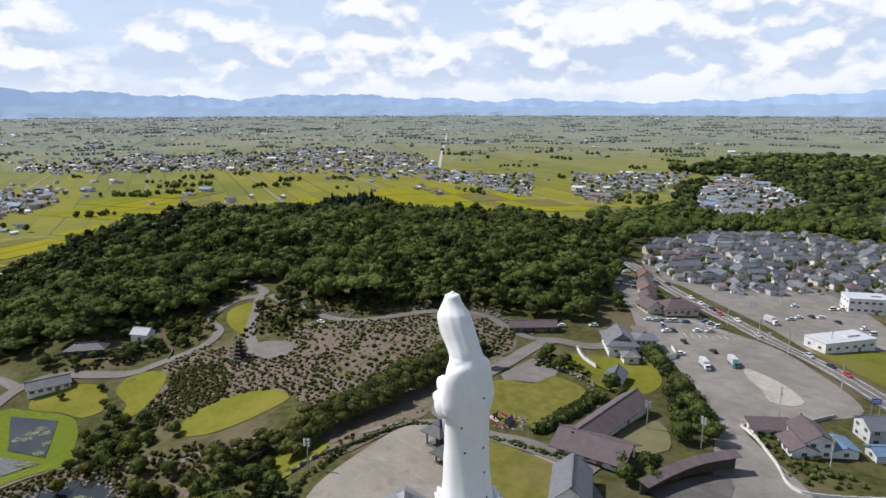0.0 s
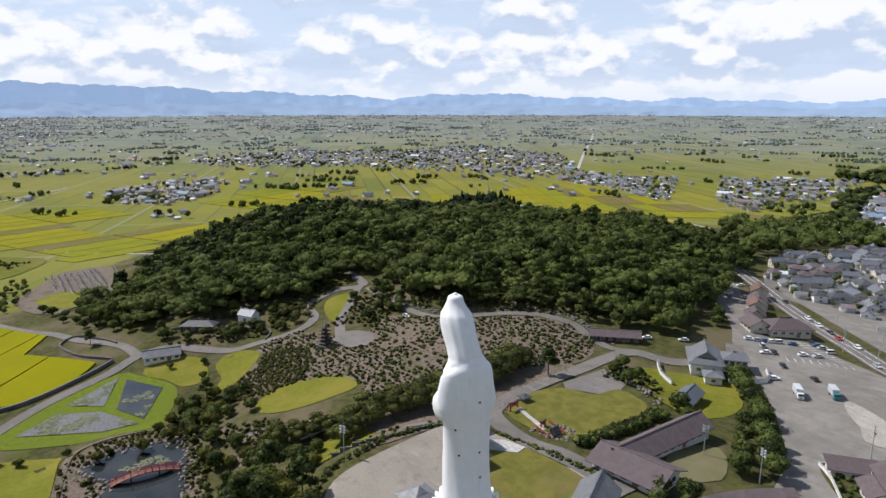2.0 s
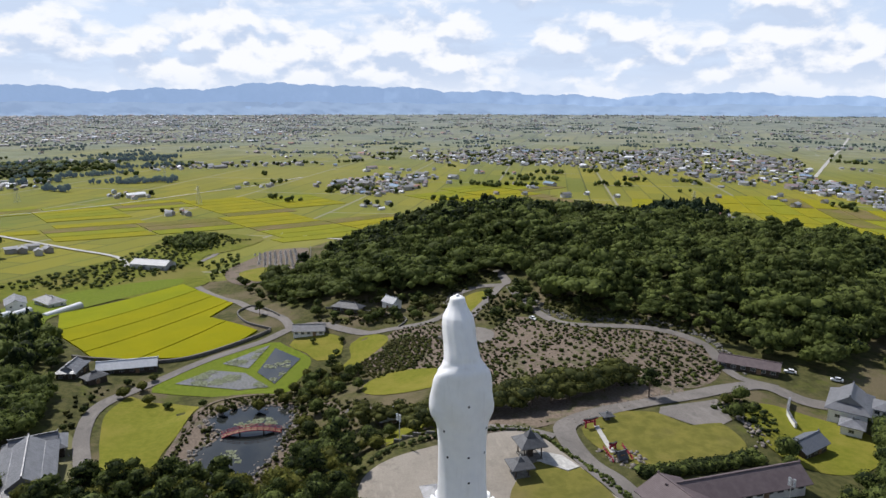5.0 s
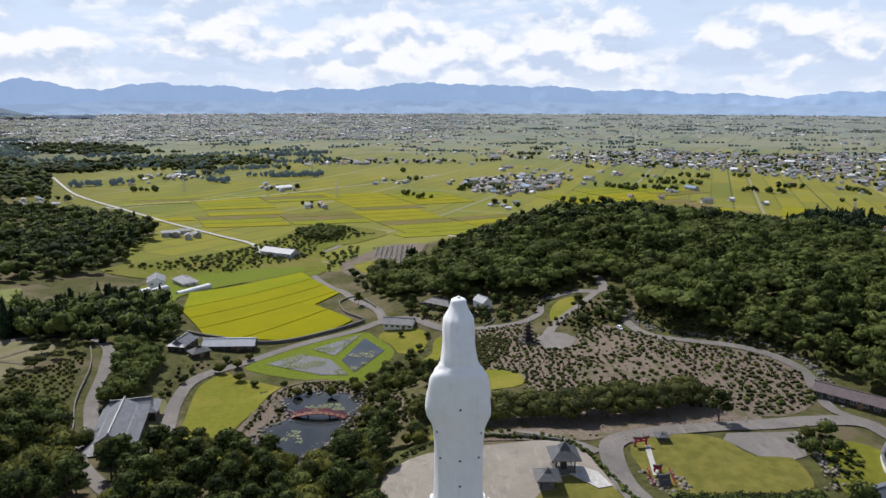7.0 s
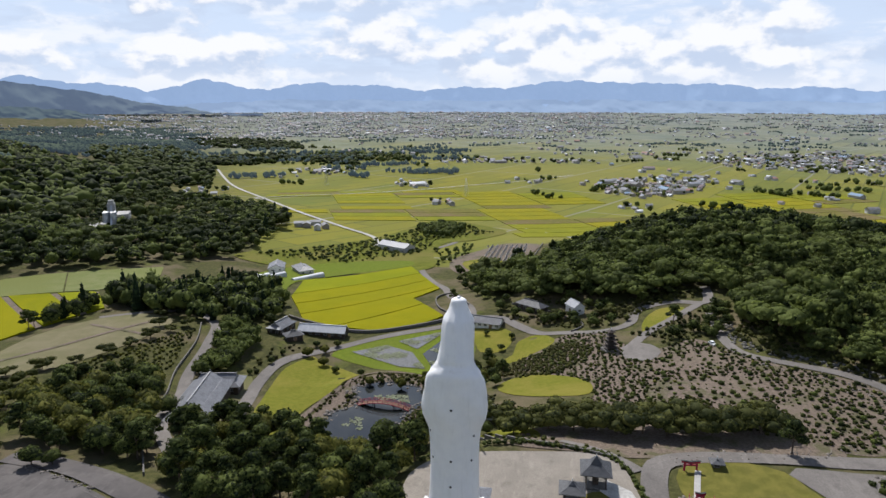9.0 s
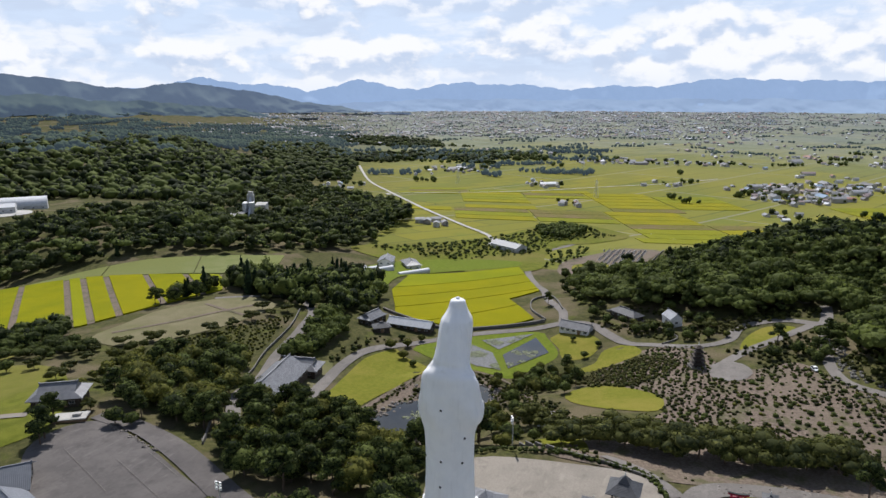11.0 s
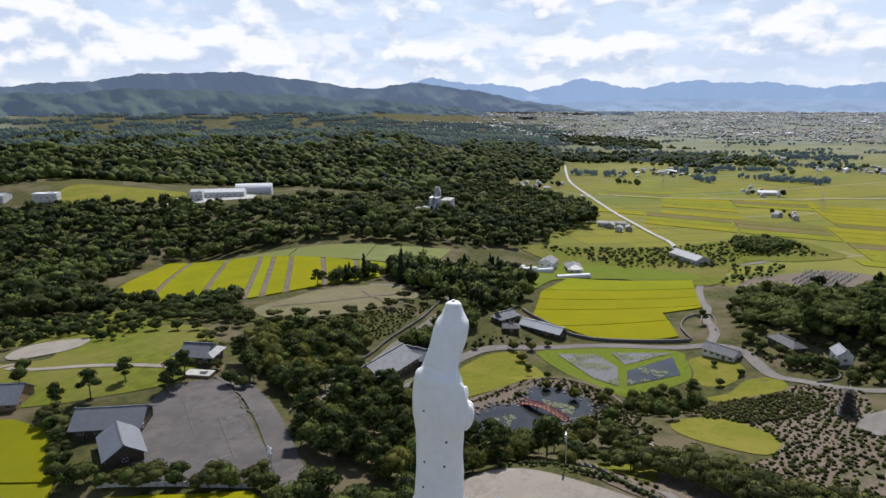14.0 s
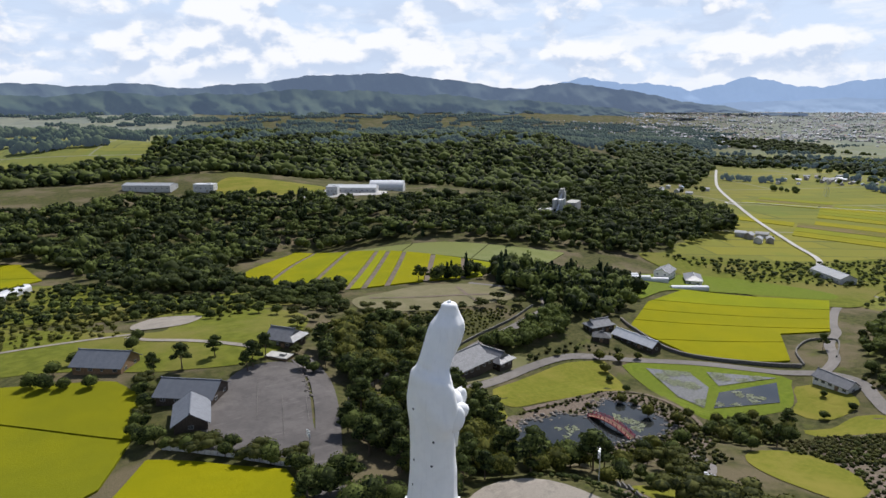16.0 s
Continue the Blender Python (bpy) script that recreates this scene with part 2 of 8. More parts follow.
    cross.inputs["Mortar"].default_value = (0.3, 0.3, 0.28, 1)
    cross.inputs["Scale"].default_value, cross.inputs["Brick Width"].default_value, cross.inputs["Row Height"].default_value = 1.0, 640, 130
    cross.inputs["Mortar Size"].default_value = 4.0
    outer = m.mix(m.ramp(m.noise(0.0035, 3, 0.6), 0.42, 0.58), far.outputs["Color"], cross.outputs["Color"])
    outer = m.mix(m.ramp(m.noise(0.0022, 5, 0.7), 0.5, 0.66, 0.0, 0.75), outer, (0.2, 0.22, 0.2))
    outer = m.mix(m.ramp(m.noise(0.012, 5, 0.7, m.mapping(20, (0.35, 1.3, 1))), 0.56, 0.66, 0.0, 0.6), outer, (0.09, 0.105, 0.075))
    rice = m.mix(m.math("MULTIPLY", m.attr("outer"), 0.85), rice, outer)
    # bluish grey growing with distance: haze painted into the ground colour
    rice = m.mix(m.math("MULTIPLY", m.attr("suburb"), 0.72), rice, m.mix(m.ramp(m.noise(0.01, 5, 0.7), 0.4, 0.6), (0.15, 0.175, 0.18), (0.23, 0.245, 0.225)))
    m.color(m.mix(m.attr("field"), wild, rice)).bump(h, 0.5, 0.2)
    return m.done()


def soil_mat():
    """Stony bare earth with weeds in patches."""
    m = Mat("soil", 0.95, 0, 0.2)
    f, g, h = m.noise(1.1, 7, 0.7), m.noise(0.11, 6, 0.65), m.noise(0.035, 4, 0.6)
    c = m.mix(m.ramp(f, 0.34, 0.66), (0.09, 0.066, 0.05), (0.195, 0.155, 0.122))
    c = m.mix(m.ramp(h, 0.4, 0.66, 0.0, 0.5), c, (0.155, 0.125, 0.092))
    c = m.mix(m.ramp(g, 0.5, 0.64, 0.0, 0.75), c, (0.075, 0.078, 0.03))
    m.color(c).bump(f, 0.7, 0.2)
    return m.done()


GROUND = ground_mat()
LAWN = grass_mat("lawn", (0.135, 0.145, 0.018), (0.18, 0.178, 0.026), (0.215, 0.19, 0.038))
LAWN_DRY = grass_mat("dry_lawn", (0.115, 0.115, 0.026), (0.185, 0.165, 0.04), (0.18, 0.138, 0.068), 0.25)
MEADOW = grass_mat("meadow", (0.095, 0.113, 0.014), (0.155, 0.165, 0.024), (0.17, 0.155, 0.042), 0.2)
BANK = grass_mat("bank_grass", (0.105, 0.145, 0.014), (0.155, 0.19, 0.022), (0.13, 0.16, 0.022))
RICE = rice_mat("ripe_rice", (0.235, 0.228, 0.003), (0.172, 0.188, 0.005), (0.262, 0.23, 0.003), 20)
RICE_GREEN = rice_mat("green_rice", (0.225, 0.24, 0.006), (0.175, 0.205, 0.008), (0.27, 0.26, 0.006), 70)
RICE_LEAF = rice_mat("leafy_rice", (0.19, 0.19, 0.006), (0.145, 0.158, 0.008), (0.21, 0.195, 0.006), 131)
RICE_PLAIN = rice_mat("plain_rice", (0.255, 0.232, 0.012), (0.195, 0.195, 0.016), (0.28, 0.24, 0.014), 24)
RICE_PLAIN_GREEN = rice_mat("plain_green_rice", (0.215, 0.222, 0.018), (0.16, 0.18, 0.02), (0.245, 0.235, 0.016), 24)
PALE = grass_mat("pale_field", (0.15, 0.175, 0.06), (0.195, 0.21, 0.09), (0.17, 0.185, 0.06), 0.1)
TAN = grass_mat("dry_field", (0.16, 0.148, 0.08), (0.2, 0.178, 0.108), (0.115, 0.125, 0.042), 0.12)
GRAVEL = two("gravel", (0.235, 0.207, 0.172), (0.29, 0.262, 0.222), 3.5, 0.95, big=0.06, dist=0.02)
PALE_PATCH = two("pale_tarmac", (0.33, 0.3, 0.26), (0.4, 0.37, 0.33), 0.8, 0.92, big=0.09)
SOIL = soil_mat()
ASPHALT = two("asphalt", (0.145, 0.132, 0.12), (0.19, 0.174, 0.158), 2.0, 0.9, big=0.045)
DARK_ASPHALT = two("dark_asphalt", (0.085, 0.077, 0.074), (0.135, 0.122, 0.115), 0.12, 0.9, big=0.06)
CARPARK = two("worn_asphalt", (0.19, 0.175, 0.155), (0.245, 0.228, 0.203), 0.15, 0.92, big=0.04)
CONCRETE = two("concrete", (0.36, 0.35, 0.33), (0.48, 0.47, 0.44), 1.2, 0.88, big=0.1)
STONE = two("dark_stone", (0.10, 0.095, 0.085), (0.2, 0.19, 0.17), 1.3, 0.9, bump=0.8, dist=0.1, vary=0.4)
ROCK = two("garden_rock", (0.11, 0.095, 0.08), (0.24, 0.215, 0.19), 0.9, 0.9, bump=0.8, dist=0.15)
PLASTER = two("white_plaster", (0.74, 0.73, 0.70), (0.82, 0.81, 0.78), 0.9, 0.8, big=0.15, bump=0.1, vary=0.25)
SIDING = two("grey_siding", (0.5, 0.5, 0.5), (0.6, 0.6, 0.59), 1.1, 0.7, big=0.2, bump=0.1, vary=0.5)
CREAM = two("cream_wall", (0.6, 0.54, 0.44), (0.68, 0.62, 0.52), 1.1, 0.8, big=0.2, bump=0.1, vary=0.4)
TIMBER = two("dark_timber", (0.035, 0.027, 0.022), (0.075, 0.058, 0.045), 2.5, 0.75, bump=0.3)
WOOD = two("brown_wood", (0.16, 0.10, 0.06), (0.26, 0.17, 0.1), 3.0, 0.75, bump=0.3)
BARK = two("bark", (0.075, 0.055, 0.04), (0.15, 0.11, 0.08), 5.0, 0.95, bump=0.9, dist=0.05)
ROOF_GREY = roof_mat("grey_tiles", (0.145, 0.148, 0.16), (0.235, 0.24, 0.255), 0.32, 0.45, 0.45)
ROOF_DARK = roof_mat("dark_tiles", (0.07, 0.073, 0.08), (0.115, 0.118, 0.128), 0.32, 0.58, 0.3)
ROOF_SLATE = roof_mat("slate_blue_sheet", (0.125, 0.137, 0.16), (0.165, 0.178, 0.205), 0.45, 0.5)
ROOF_PURPLE = roof_mat("plum_sheet", (0.115, 0.088, 0.092), (0.155, 0.122, 0.125), 0.45, 0.65, 0.25)
ROOF_RED = roof_mat("rust_sheet", (0.13, 0.07, 0.052), (0.19, 0.11, 0.085), 0.4, 0.6)
ROOF_WHITE = roof_mat("white_sheet", (0.52, 0.54, 0.57), (0.64, 0.65, 0.67), 0.6, 0.55)
ROOF_PALE = roof_mat("pale_sheet", (0.27, 0.285, 0.31), (0.36, 0.375, 0.4), 0.6, 0.55)
ROOF_BLUE = roof_mat("blue_sheet", (0.11, 0.19, 0.29), (0.15, 0.24, 0.35), 0.4, 0.5)
RED = two("vermilion_paint", (0.26, 0.012, 0.04), (0.33, 0.02, 0.055), 2.0, 0.5, bump=0.1)
WHITE_LINE = two("line_paint", (0.7, 0.7, 0.68), (0.8, 0.8, 0.78), 3.0, 0.7, bump=0.05)
METAL = two("galvanised_steel", (0.42, 0.43, 0.44), (0.52, 0.53, 0.54), 3.0, 0.5, 0.6, bump=0.1)
BLACK = two("black_rubber", (0.018, 0.018, 0.019), (0.03, 0.03, 0.031), 8, 0.7, bump=0.05)


def glass_mat():
    m = Mat("window_glass", 0.08, 0.0, 0.6)
    m.color(m.mix(m.ramp(m.noise(0.7, 2), 0.3, 0.7), (0.025, 0.032, 0.04), (0.07, 0.08, 0.09)))
    return m.done()


def water_mat():
    m = Mat("pond_water", 0.06, 0.0, 0.5)
    m.color(m.mix(m.ramp(m.noise(0.12, 3), 0.35, 0.7), (0.018, 0.021, 0.021), (0.034, 0.036, 0.032)))
    m.bump(m.noise(2.2, 3, 0.6), 0.08, 0.03)
    return m.done()


def statue_mat():
    """White paint, faintly streaked by rain."""
    m = Mat("white_statue_paint", 0.6, 0, 0.35)
    f = m.noise(0.5, 6, 0.6)
    s = m.noise(1.0, 5, 0.6, m.mapping(0, (1.6, 1.6, 0.12)))
    c = m.mix(m.ramp(f, 0.3, 0.75), (0.86, 0.86, 0.86), (0.81, 0.812, 0.818))
    c = m.mix(m.ramp(s, 0.52, 0.75, 0.0, 0.25), c, (0.6, 0.6, 0.58))
    m.color(c).bump(m.noise(1.4, 5), 0.15, 0.12)
    return m.done()


def paint(name, rgb, rough=0.3):
    return two(name, rgb, tuple(min(1, x * 1.08 + 0.004) for x in rgb), 6.0, rough, 0, 0.5, bump=0.02)


GLASS, WATER, STATUE = glass_mat(), water_mat(), statue_mat()
SHALLOW = two("shallow_water", (0.11, 0.105, 0.09), (0.17, 0.165, 0.15), 0.8, 0.12, 0, 0.5, bump=0.05, dist=0.02)
LEAF = leaf_mat("broad_leaves", (0.017, 0.028, 0.01), (0.172, 0.21, 0.052), (0.13, 0.152, 0.044), 0.38)
LEAF_PINE = leaf_mat("pine_needles", (0.014, 0.025, 0.01), (0.14, 0.172, 0.046), (0.12, 0.13, 0.038), 0.36)
LEAF_CEDAR = leaf_mat("cedar_needles", (0.014, 0.028, 0.012), (0.03, 0.05, 0.018), (0.03, 0.045, 0.016), 0.15)
LEAF_CHERRY = leaf_mat("cherry_leaves", (0.03, 0.04, 0.012), (0.14, 0.145, 0.036), (0.135, 0.105, 0.035))
LEAF_BUSH = leaf_mat("azalea_leaves", (0.022, 0.03, 0.01), (0.125, 0.13, 0.03), (0.085, 0.07, 0.03))
LEAF_LIGHT = leaf_mat("light_leaves", (0.05, 0.062, 0.014), (0.21, 0.21, 0.042), (0.16, 0.15, 0.036), 0.4)
LILY = leaf_mat("lily_pads", (0.13, 0.15, 0.08), (0.27, 0.29, 0.2), (0.26, 0.26, 0.18), 0.1)

# ---- the lie of the land: spot heights (x, y, z) joined by a smooth surface ----
CX, CY = -87.8, 96.2
PARK = [(-88, 96, -5), (-112, 119, -5.5), (-133, 155, -7), (-92, 190, -8), (-92, 249, -12), (-112, 343, -15),
        (-60, 150, -7), (-125, 238, -9), (-168, 238, -11), (-254, 140, -19), (-205, 185, -11), (-320, 124, -24),
        (-300, 77, -28), (-386, 33, -35), (-318, -37, -31), (-277, 0, -30), (-190, -17, -25), (-181, 50, -25.5),
        (-245, -82, -20), (-110, -53, -9), (-60, -20, -11), (-37, -9, -13), (-85, 35, -8), (-42, -73, -11),
        (-195, -140, -22), (-150, -220, -29), (-195, -266, -32), (-90, -113, -13), (60, 250, -13), (20, 90, -8)]
WOODS = [(-655, 192, -50), (-700, 316, -44), (-675, 421, -55), (-304, 278, 1), (-250, 301, 3), (-225, 354, -8),
         (-337, 231, -8), (-342, 111, -20), (-248, 490, -18), (-450, 300, -5), (-520, 300, -9), (-600, 300, -16), (-560, 200, -15), (-480, 200, -5), (-600, 400, -31), (-400, 200, -8), (-420, 120, -23), (-500, 130, -36), (-561, 66, -45), (-534, -35, -45),
         (-365, -317, -19), (-452, -255, -31), (-560, -240, -38), (-278, -492, -28), (-262, -350, -42), (-440, -93, -40),
         (-550, -350, -37), (-423, -523, -22), (-505, -690, -38), (-189, -691, -24), (-292, -790, 4), (-364, -953, 12),
         (-767, -1172, 10), (-830, -824, -28), (-1000, -480, -50), (-60, -420, -35), (60, -160, -22), (-800, 60, -60)]
PLAIN = -66.0
# levelled ground: middle, half lengths, height
PADS = [(-262, 46, 44, 46, -30.4), (-190, 46, 37, 26, -26.4), (-108, 108, 34, 30, -6.0), (-80, -4, 26, 34, -9.6), (-90, 250, 50, 40, -11.8), (-125, 172, 18, 28, -7.6)]
SPOTS = np.array(PARK + WOODS + [(-1000, 300, PLAIN), (-950, 650, PLAIN), (-600, 900, PLAIN), (-150, 1000, -55), (300, 700, -35)], float)


def _kernel(d2):
    return np.sqrt(d2 + 30.0 ** 2)


_d2 = ((SPOTS[:, None, :2] - SPOTS[None, :, :2]) ** 2).sum(-1)
_W = np.linalg.solve(_kernel(_d2) - 4.0 * np.eye(len(SPOTS)), SPOTS[:, 2] + 25.0)


def smooth(a, b, v):
    s = np.clip((v - a) / (b - a), 0, 1)
    return s * s * (3 - 2 * s)


def squeeze(r):
    """Ground beyond 2.5 km is drawn in: the true distance that a radius stands for."""
    return r + np.clip(r - 2500, 0, None) ** 2 * 1.05e-3


def land(x, y):
    """Height of the ground at x, y (numbers or arrays)."""
    x, y = np.asarray(x, float), np.asarray(y, float)
    z = np.zeros(np.broadcast(x, y).shape) - 25.0
    for (sx, sy, _), w in zip(SPOTS, _W):
        z = z + w * _kernel((x - sx) ** 2 + (y - sy) ** 2)
    dx, dy = x - CX, y - CY
    r = np.hypot(dx, dy) + 1e-6
    far = 91 - (91 - PLAIN) * r / squeeze(r)
    # wooded hills to the south rise towards the mountains
    a = np.degrees(np.arctan2(-dx, -dy))          # 0 south, 90 west
    south = smooth(62, 38, a) * smooth(-70, -40, a)
    hills = 45 + 22 * np.sin(dx / 310 + 1) * np.cos(dy / 270) + 14 * np.sin(dx / 130 + dy / 170)
    far = far + south * hills * smooth(900, 1500, r) * smooth(2900, 2000, r) * smooth(-25, 5, a)
    far = far + south * 40 * smooth(2500, 4200, r)
    for px, py, rx, ry, pz in PADS:
        d = np.hypot((x - px) / rx, (y - py) / ry)
        k = smooth(1.45, 0.9, d)
        z = z * (1 - k) + pz * k
    k = smooth(780, 1250, r)
    return z * (1 - k) + far * k

# ---- mesh helpers ----


def part(name, bm, material, parent=None, label="", smoothed=False):
    me = bpy.data.meshes.new(name)
    bm.to_mesh(me)
    bm.free()
    for m in material if isinstance(material, (list, tuple)) else [material]:
        me.materials.append(m)
    if smoothed:
        me.polygons.foreach_set("use_smooth", [True] * len(me.polygons))
    ob = new(name, me)
    ob.parent = parent
    if label:
        ob["label"] = label
    return ob


def arrays(name, verts, tris, material, tint=None, parent=None):
    """A mesh object from numpy arrays of vertices and triangles, with one tint a face."""
    me = bpy.data.meshes.new(name)
    me.vertices.add(len(verts))
    me.vertices.foreach_set("co", np.ascontiguousarray(verts, dtype=np.float32).ravel())
    n = len(tris)
    me.loops.add(n * 3)
    me.loops.foreach_set("vertex_index", np.ascontiguousarray(tris, dtype=np.int32).ravel())
    me.polygons.add(n)
    me.polygons.foreach_set("loop_start", np.arange(0, n * 3, 3, dtype=np.int32))
    if tint is not None:
        me.attributes.new("tint", "FLOAT", "FACE").data.foreach_set("value", np.asarray(tint, np.float32))
    me.materials.append(material)
    me.update(calc_edges=True)
    ob = new(name, me)
    ob.parent = parent
    return ob


def empty(name, x, y, z=None, turn=0.0):
    ob = new(name)
    ob.matrix_basis = pose(x, y, float(land(x, y)) if z is None else z, 0, 0, turn)
    return ob


def box(bm, size, at=(0, 0, 0), turn=0.0, mat=0):
    made = bmesh.ops.create_cube(bm, size=1.0, matrix=pose(*at, 0, 0, turn) @ Matrix.Diagonal((*size, 1)))
    for f in {f for v in made["verts"] for f in v.link_faces}:
        f.material_index = mat
    return made["verts"]


def rod(bm, a, b, r0, r1=None, sides=8):
    a, b = Vector(a), Vector(b)
    m = Matrix.Translation((a + b) / 2) @ (b - a).to_track_quat("Z", "Y").to_matrix().to_4x4()
    bmesh.ops.create_cone(bm, cap_ends=True, segments=sides, radius1=r0, radius2=r0 if r1 is None else r1, depth=(b - a).length, matrix=m)


def curve(points, step=4.0, closed=False):
    """A smooth line through points (Catmull-Rom), as an array of x, y about step metres apart."""
    p = np.array(points, float)
    n = len(p)
    out = []
    for i in range(n if closed else n - 1):
        a, b, c, d = (p[(i + k) % n] if closed else p[min(max(i + k, 0), n - 1)] for k in (-1, 0, 1, 2))
        m = max(2, int(np.hypot(*(c - b)) / step))
        for s in np.arange(m) / m:
            out.append(0.5 * (2 * b + (c - a) * s + (2 * a - 5 * b + 4 * c - d) * s * s + (3 * b - a - 3 * c + d) * s ** 3))
    if not closed:
        out.append(p[-1])
    return np.array(out)


def drape(name, outline, lift, material, rounded=True, cell=9.0, skirt=0.0, level=None, label="", kind="structure", category=""):
    """A sheet laid over the land inside an outline, lifted by so many metres; skirt: depth of its sides."""
    line = curve(outline, 4.0, True) if rounded else np.array(outline, float)
    bm = bmesh.new()
    ring = [bm.verts.new((x, y, 0)) for x, y in line]
    bm.faces.new(ring)
    bmesh.ops.triangulate(bm, faces=bm.faces[:])
    for axis in (0, 1):
        lo, hi = line[:, axis].min(), line[:, axis].max()
        for v in np.arange(math.ceil(lo / cell) * cell, hi, cell):
            co, no = [0, 0, 0], [0, 0, 0]
            co[axis], no[axis] = v, 1
            bmesh.ops.bisect_plane(bm, geom=bm.verts[:] + bm.edges[:] + bm.faces[:], plane_co=co, plane_no=no)
    vs = list(bm.verts)
    co = np.array([v.co for v in vs])
    z = land(co[:, 0], co[:, 1]) + lift if level is None else np.full(len(co), float(level))
    for v, h in zip(vs, z):
        v.co.z = h
    for f in bm.faces:
        f.normal_update()
        if f.normal.z < 0:
            f.normal_flip()
    if skirt:
        rim = [e for e in bm.edges if e.is_boundary]
        made = bmesh.ops.extrude_edge_only(bm, edges=rim)["geom"]
        for v in made:
            if isinstance(v, bmesh.types.BMVert):
                v.co.z -= skirt
    return tagged(part(name, bm, material), label, category, kind=kind)


def ribbon(name, points, width, lift, material, label="", across=3, kind="structure", closed=False, category=""):
    """A road or path along a line, laid over the land."""
    line = curve(points, 3.0, closed)
    d = np.gradient(line, axis=0)
    n = np.stack([-d[:, 1], d[:, 0]], 1) / (np.hypot(d[:, 0], d[:, 1])[:, None] + 1e-9)
    bm = bmesh.new()
    rows = []
    for p, q in zip(line, n):
        row = []
        for s in np.linspace(-0.5, 0.5, across):
            x, y = p + q * width * s
            row.append(bm.verts.new((x, y, float(land(x, y)) + lift)))
        rows.append(row)
    for a, b in zip(rows, rows[1:]):
        for i in range(across - 1):
            bm.faces.new((a[i], a[i + 1], b[i + 1], b[i]))
    bmesh.ops.recalc_face_normals(bm, faces=bm.faces[:])
    if bm.faces[:][0].normal.z < 0:
        bmesh.ops.reverse_faces(bm, faces=bm.faces[:])
    return tagged(part(name, bm, material), label, category, kind=kind)


def inside(poly, x, y):
    """Which of the points x, y lie inside a polygon."""
    p = np.array(poly, float)
    hit = np.zeros(len(x), bool)
    for (x0, y0), (x1, y1) in zip(p, np.roll(p, -1, 0)):
        if y0 == y1:
            continue
        cross = (y0 > y) != (y1 > y)
        hit ^= cross & (x < (x1 - x0) * (y - y0) / (y1 - y0) + x0)
    return hit


def scatter(poly, gap, rng, jitter=0.42, keep_out=()):
    p = np.array(poly, float)
    gx, gy = np.meshgrid(np.arange(p[:, 0].min(), p[:, 0].max(), gap), np.arange(p[:, 1].min(), p[:, 1].max(), gap))
    x, y = gx.ravel(), gy.ravel()
    x = x + rng.uniform(-jitter, jitter, len(x)) * gap
    y = y + rng.uniform(-jitter, jitter, len(y)) * gap
    k = inside(poly, x, y)
    for q in keep_out:
        k &= ~inside(q, x, y)
    return x[k], y[k]


# ---- land ----


def build_land():
    xs = np.concatenate([-np.geomspace(5000, 900, 62)[:-1], np.arange(-900, 141, 6.6), np.geomspace(150, 4900, 42)])
    ys = np.concatenate([-np.geomspace(4900, 800, 62)[:-1], np.arange(-800, 760, 6.6), np.geomspace(765, 5000, 62)])
    gx, gy = np.meshgrid(xs, ys)
    gz = land(gx, gy)
    nx, ny = len(xs), len(ys)
    v = np.stack([gx, gy, gz], -1).reshape(-1, 3)
    i = (np.arange(ny - 1)[:, None] * nx + np.arange(nx - 1)[None, :]).ravel()
    t = np.concatenate([np.stack([i, i + 1, i + nx + 1], 1), np.stack([i, i + nx + 1, i + nx], 1)])
    r = np.hypot(v[:, 0] - CX, v[:, 1] - CY)
    c = v[t].mean(1)
    t = t[np.hypot(c[:, 0] - CX, c[:, 1] - CY) < 4850]
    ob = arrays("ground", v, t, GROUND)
    a = np.degrees(np.arctan2(-(v[:, 0] - CX), -(v[:, 1] - CY)))
    south = smooth(66, 50, a) * smooth(-70, -40, a)
    south = np.maximum(south * smooth(10, 18, a), smooth(56, 48, a) * smooth(14, 20, a) * 1.0)
    w = smooth(560, 640, r + 60 * np.sin(a / 9)) * (1 - south) * (1 - smooth(20, 10, a) * smooth(1100, 900, r) * smooth(-120, -100, a))
    w = np.maximum(w, inside([(-480, -150), (-480, 30), (-640, 110), (-700, 140), (-900, 200), (-900, -300), (-700, -230)], v[:, 0], v[:, 1]) * 1.0)
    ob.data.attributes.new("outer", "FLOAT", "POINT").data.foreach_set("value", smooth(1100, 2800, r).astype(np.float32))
    # suburb: a distance weight for the haze painted into the ground colour
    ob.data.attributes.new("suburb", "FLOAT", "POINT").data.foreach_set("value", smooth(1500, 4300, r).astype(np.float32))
    ob.data.attributes.new("field", "FLOAT", "POINT").data.foreach_set("value", w.astype(np.float32))
    ob.data.polygons.foreach_set("use_smooth", np.ones(len(t), bool))
    return tagged(ob, "rolling ground of grass and soil running out into a wide plain of rice fields", "ground", kind="structure")


build_land()


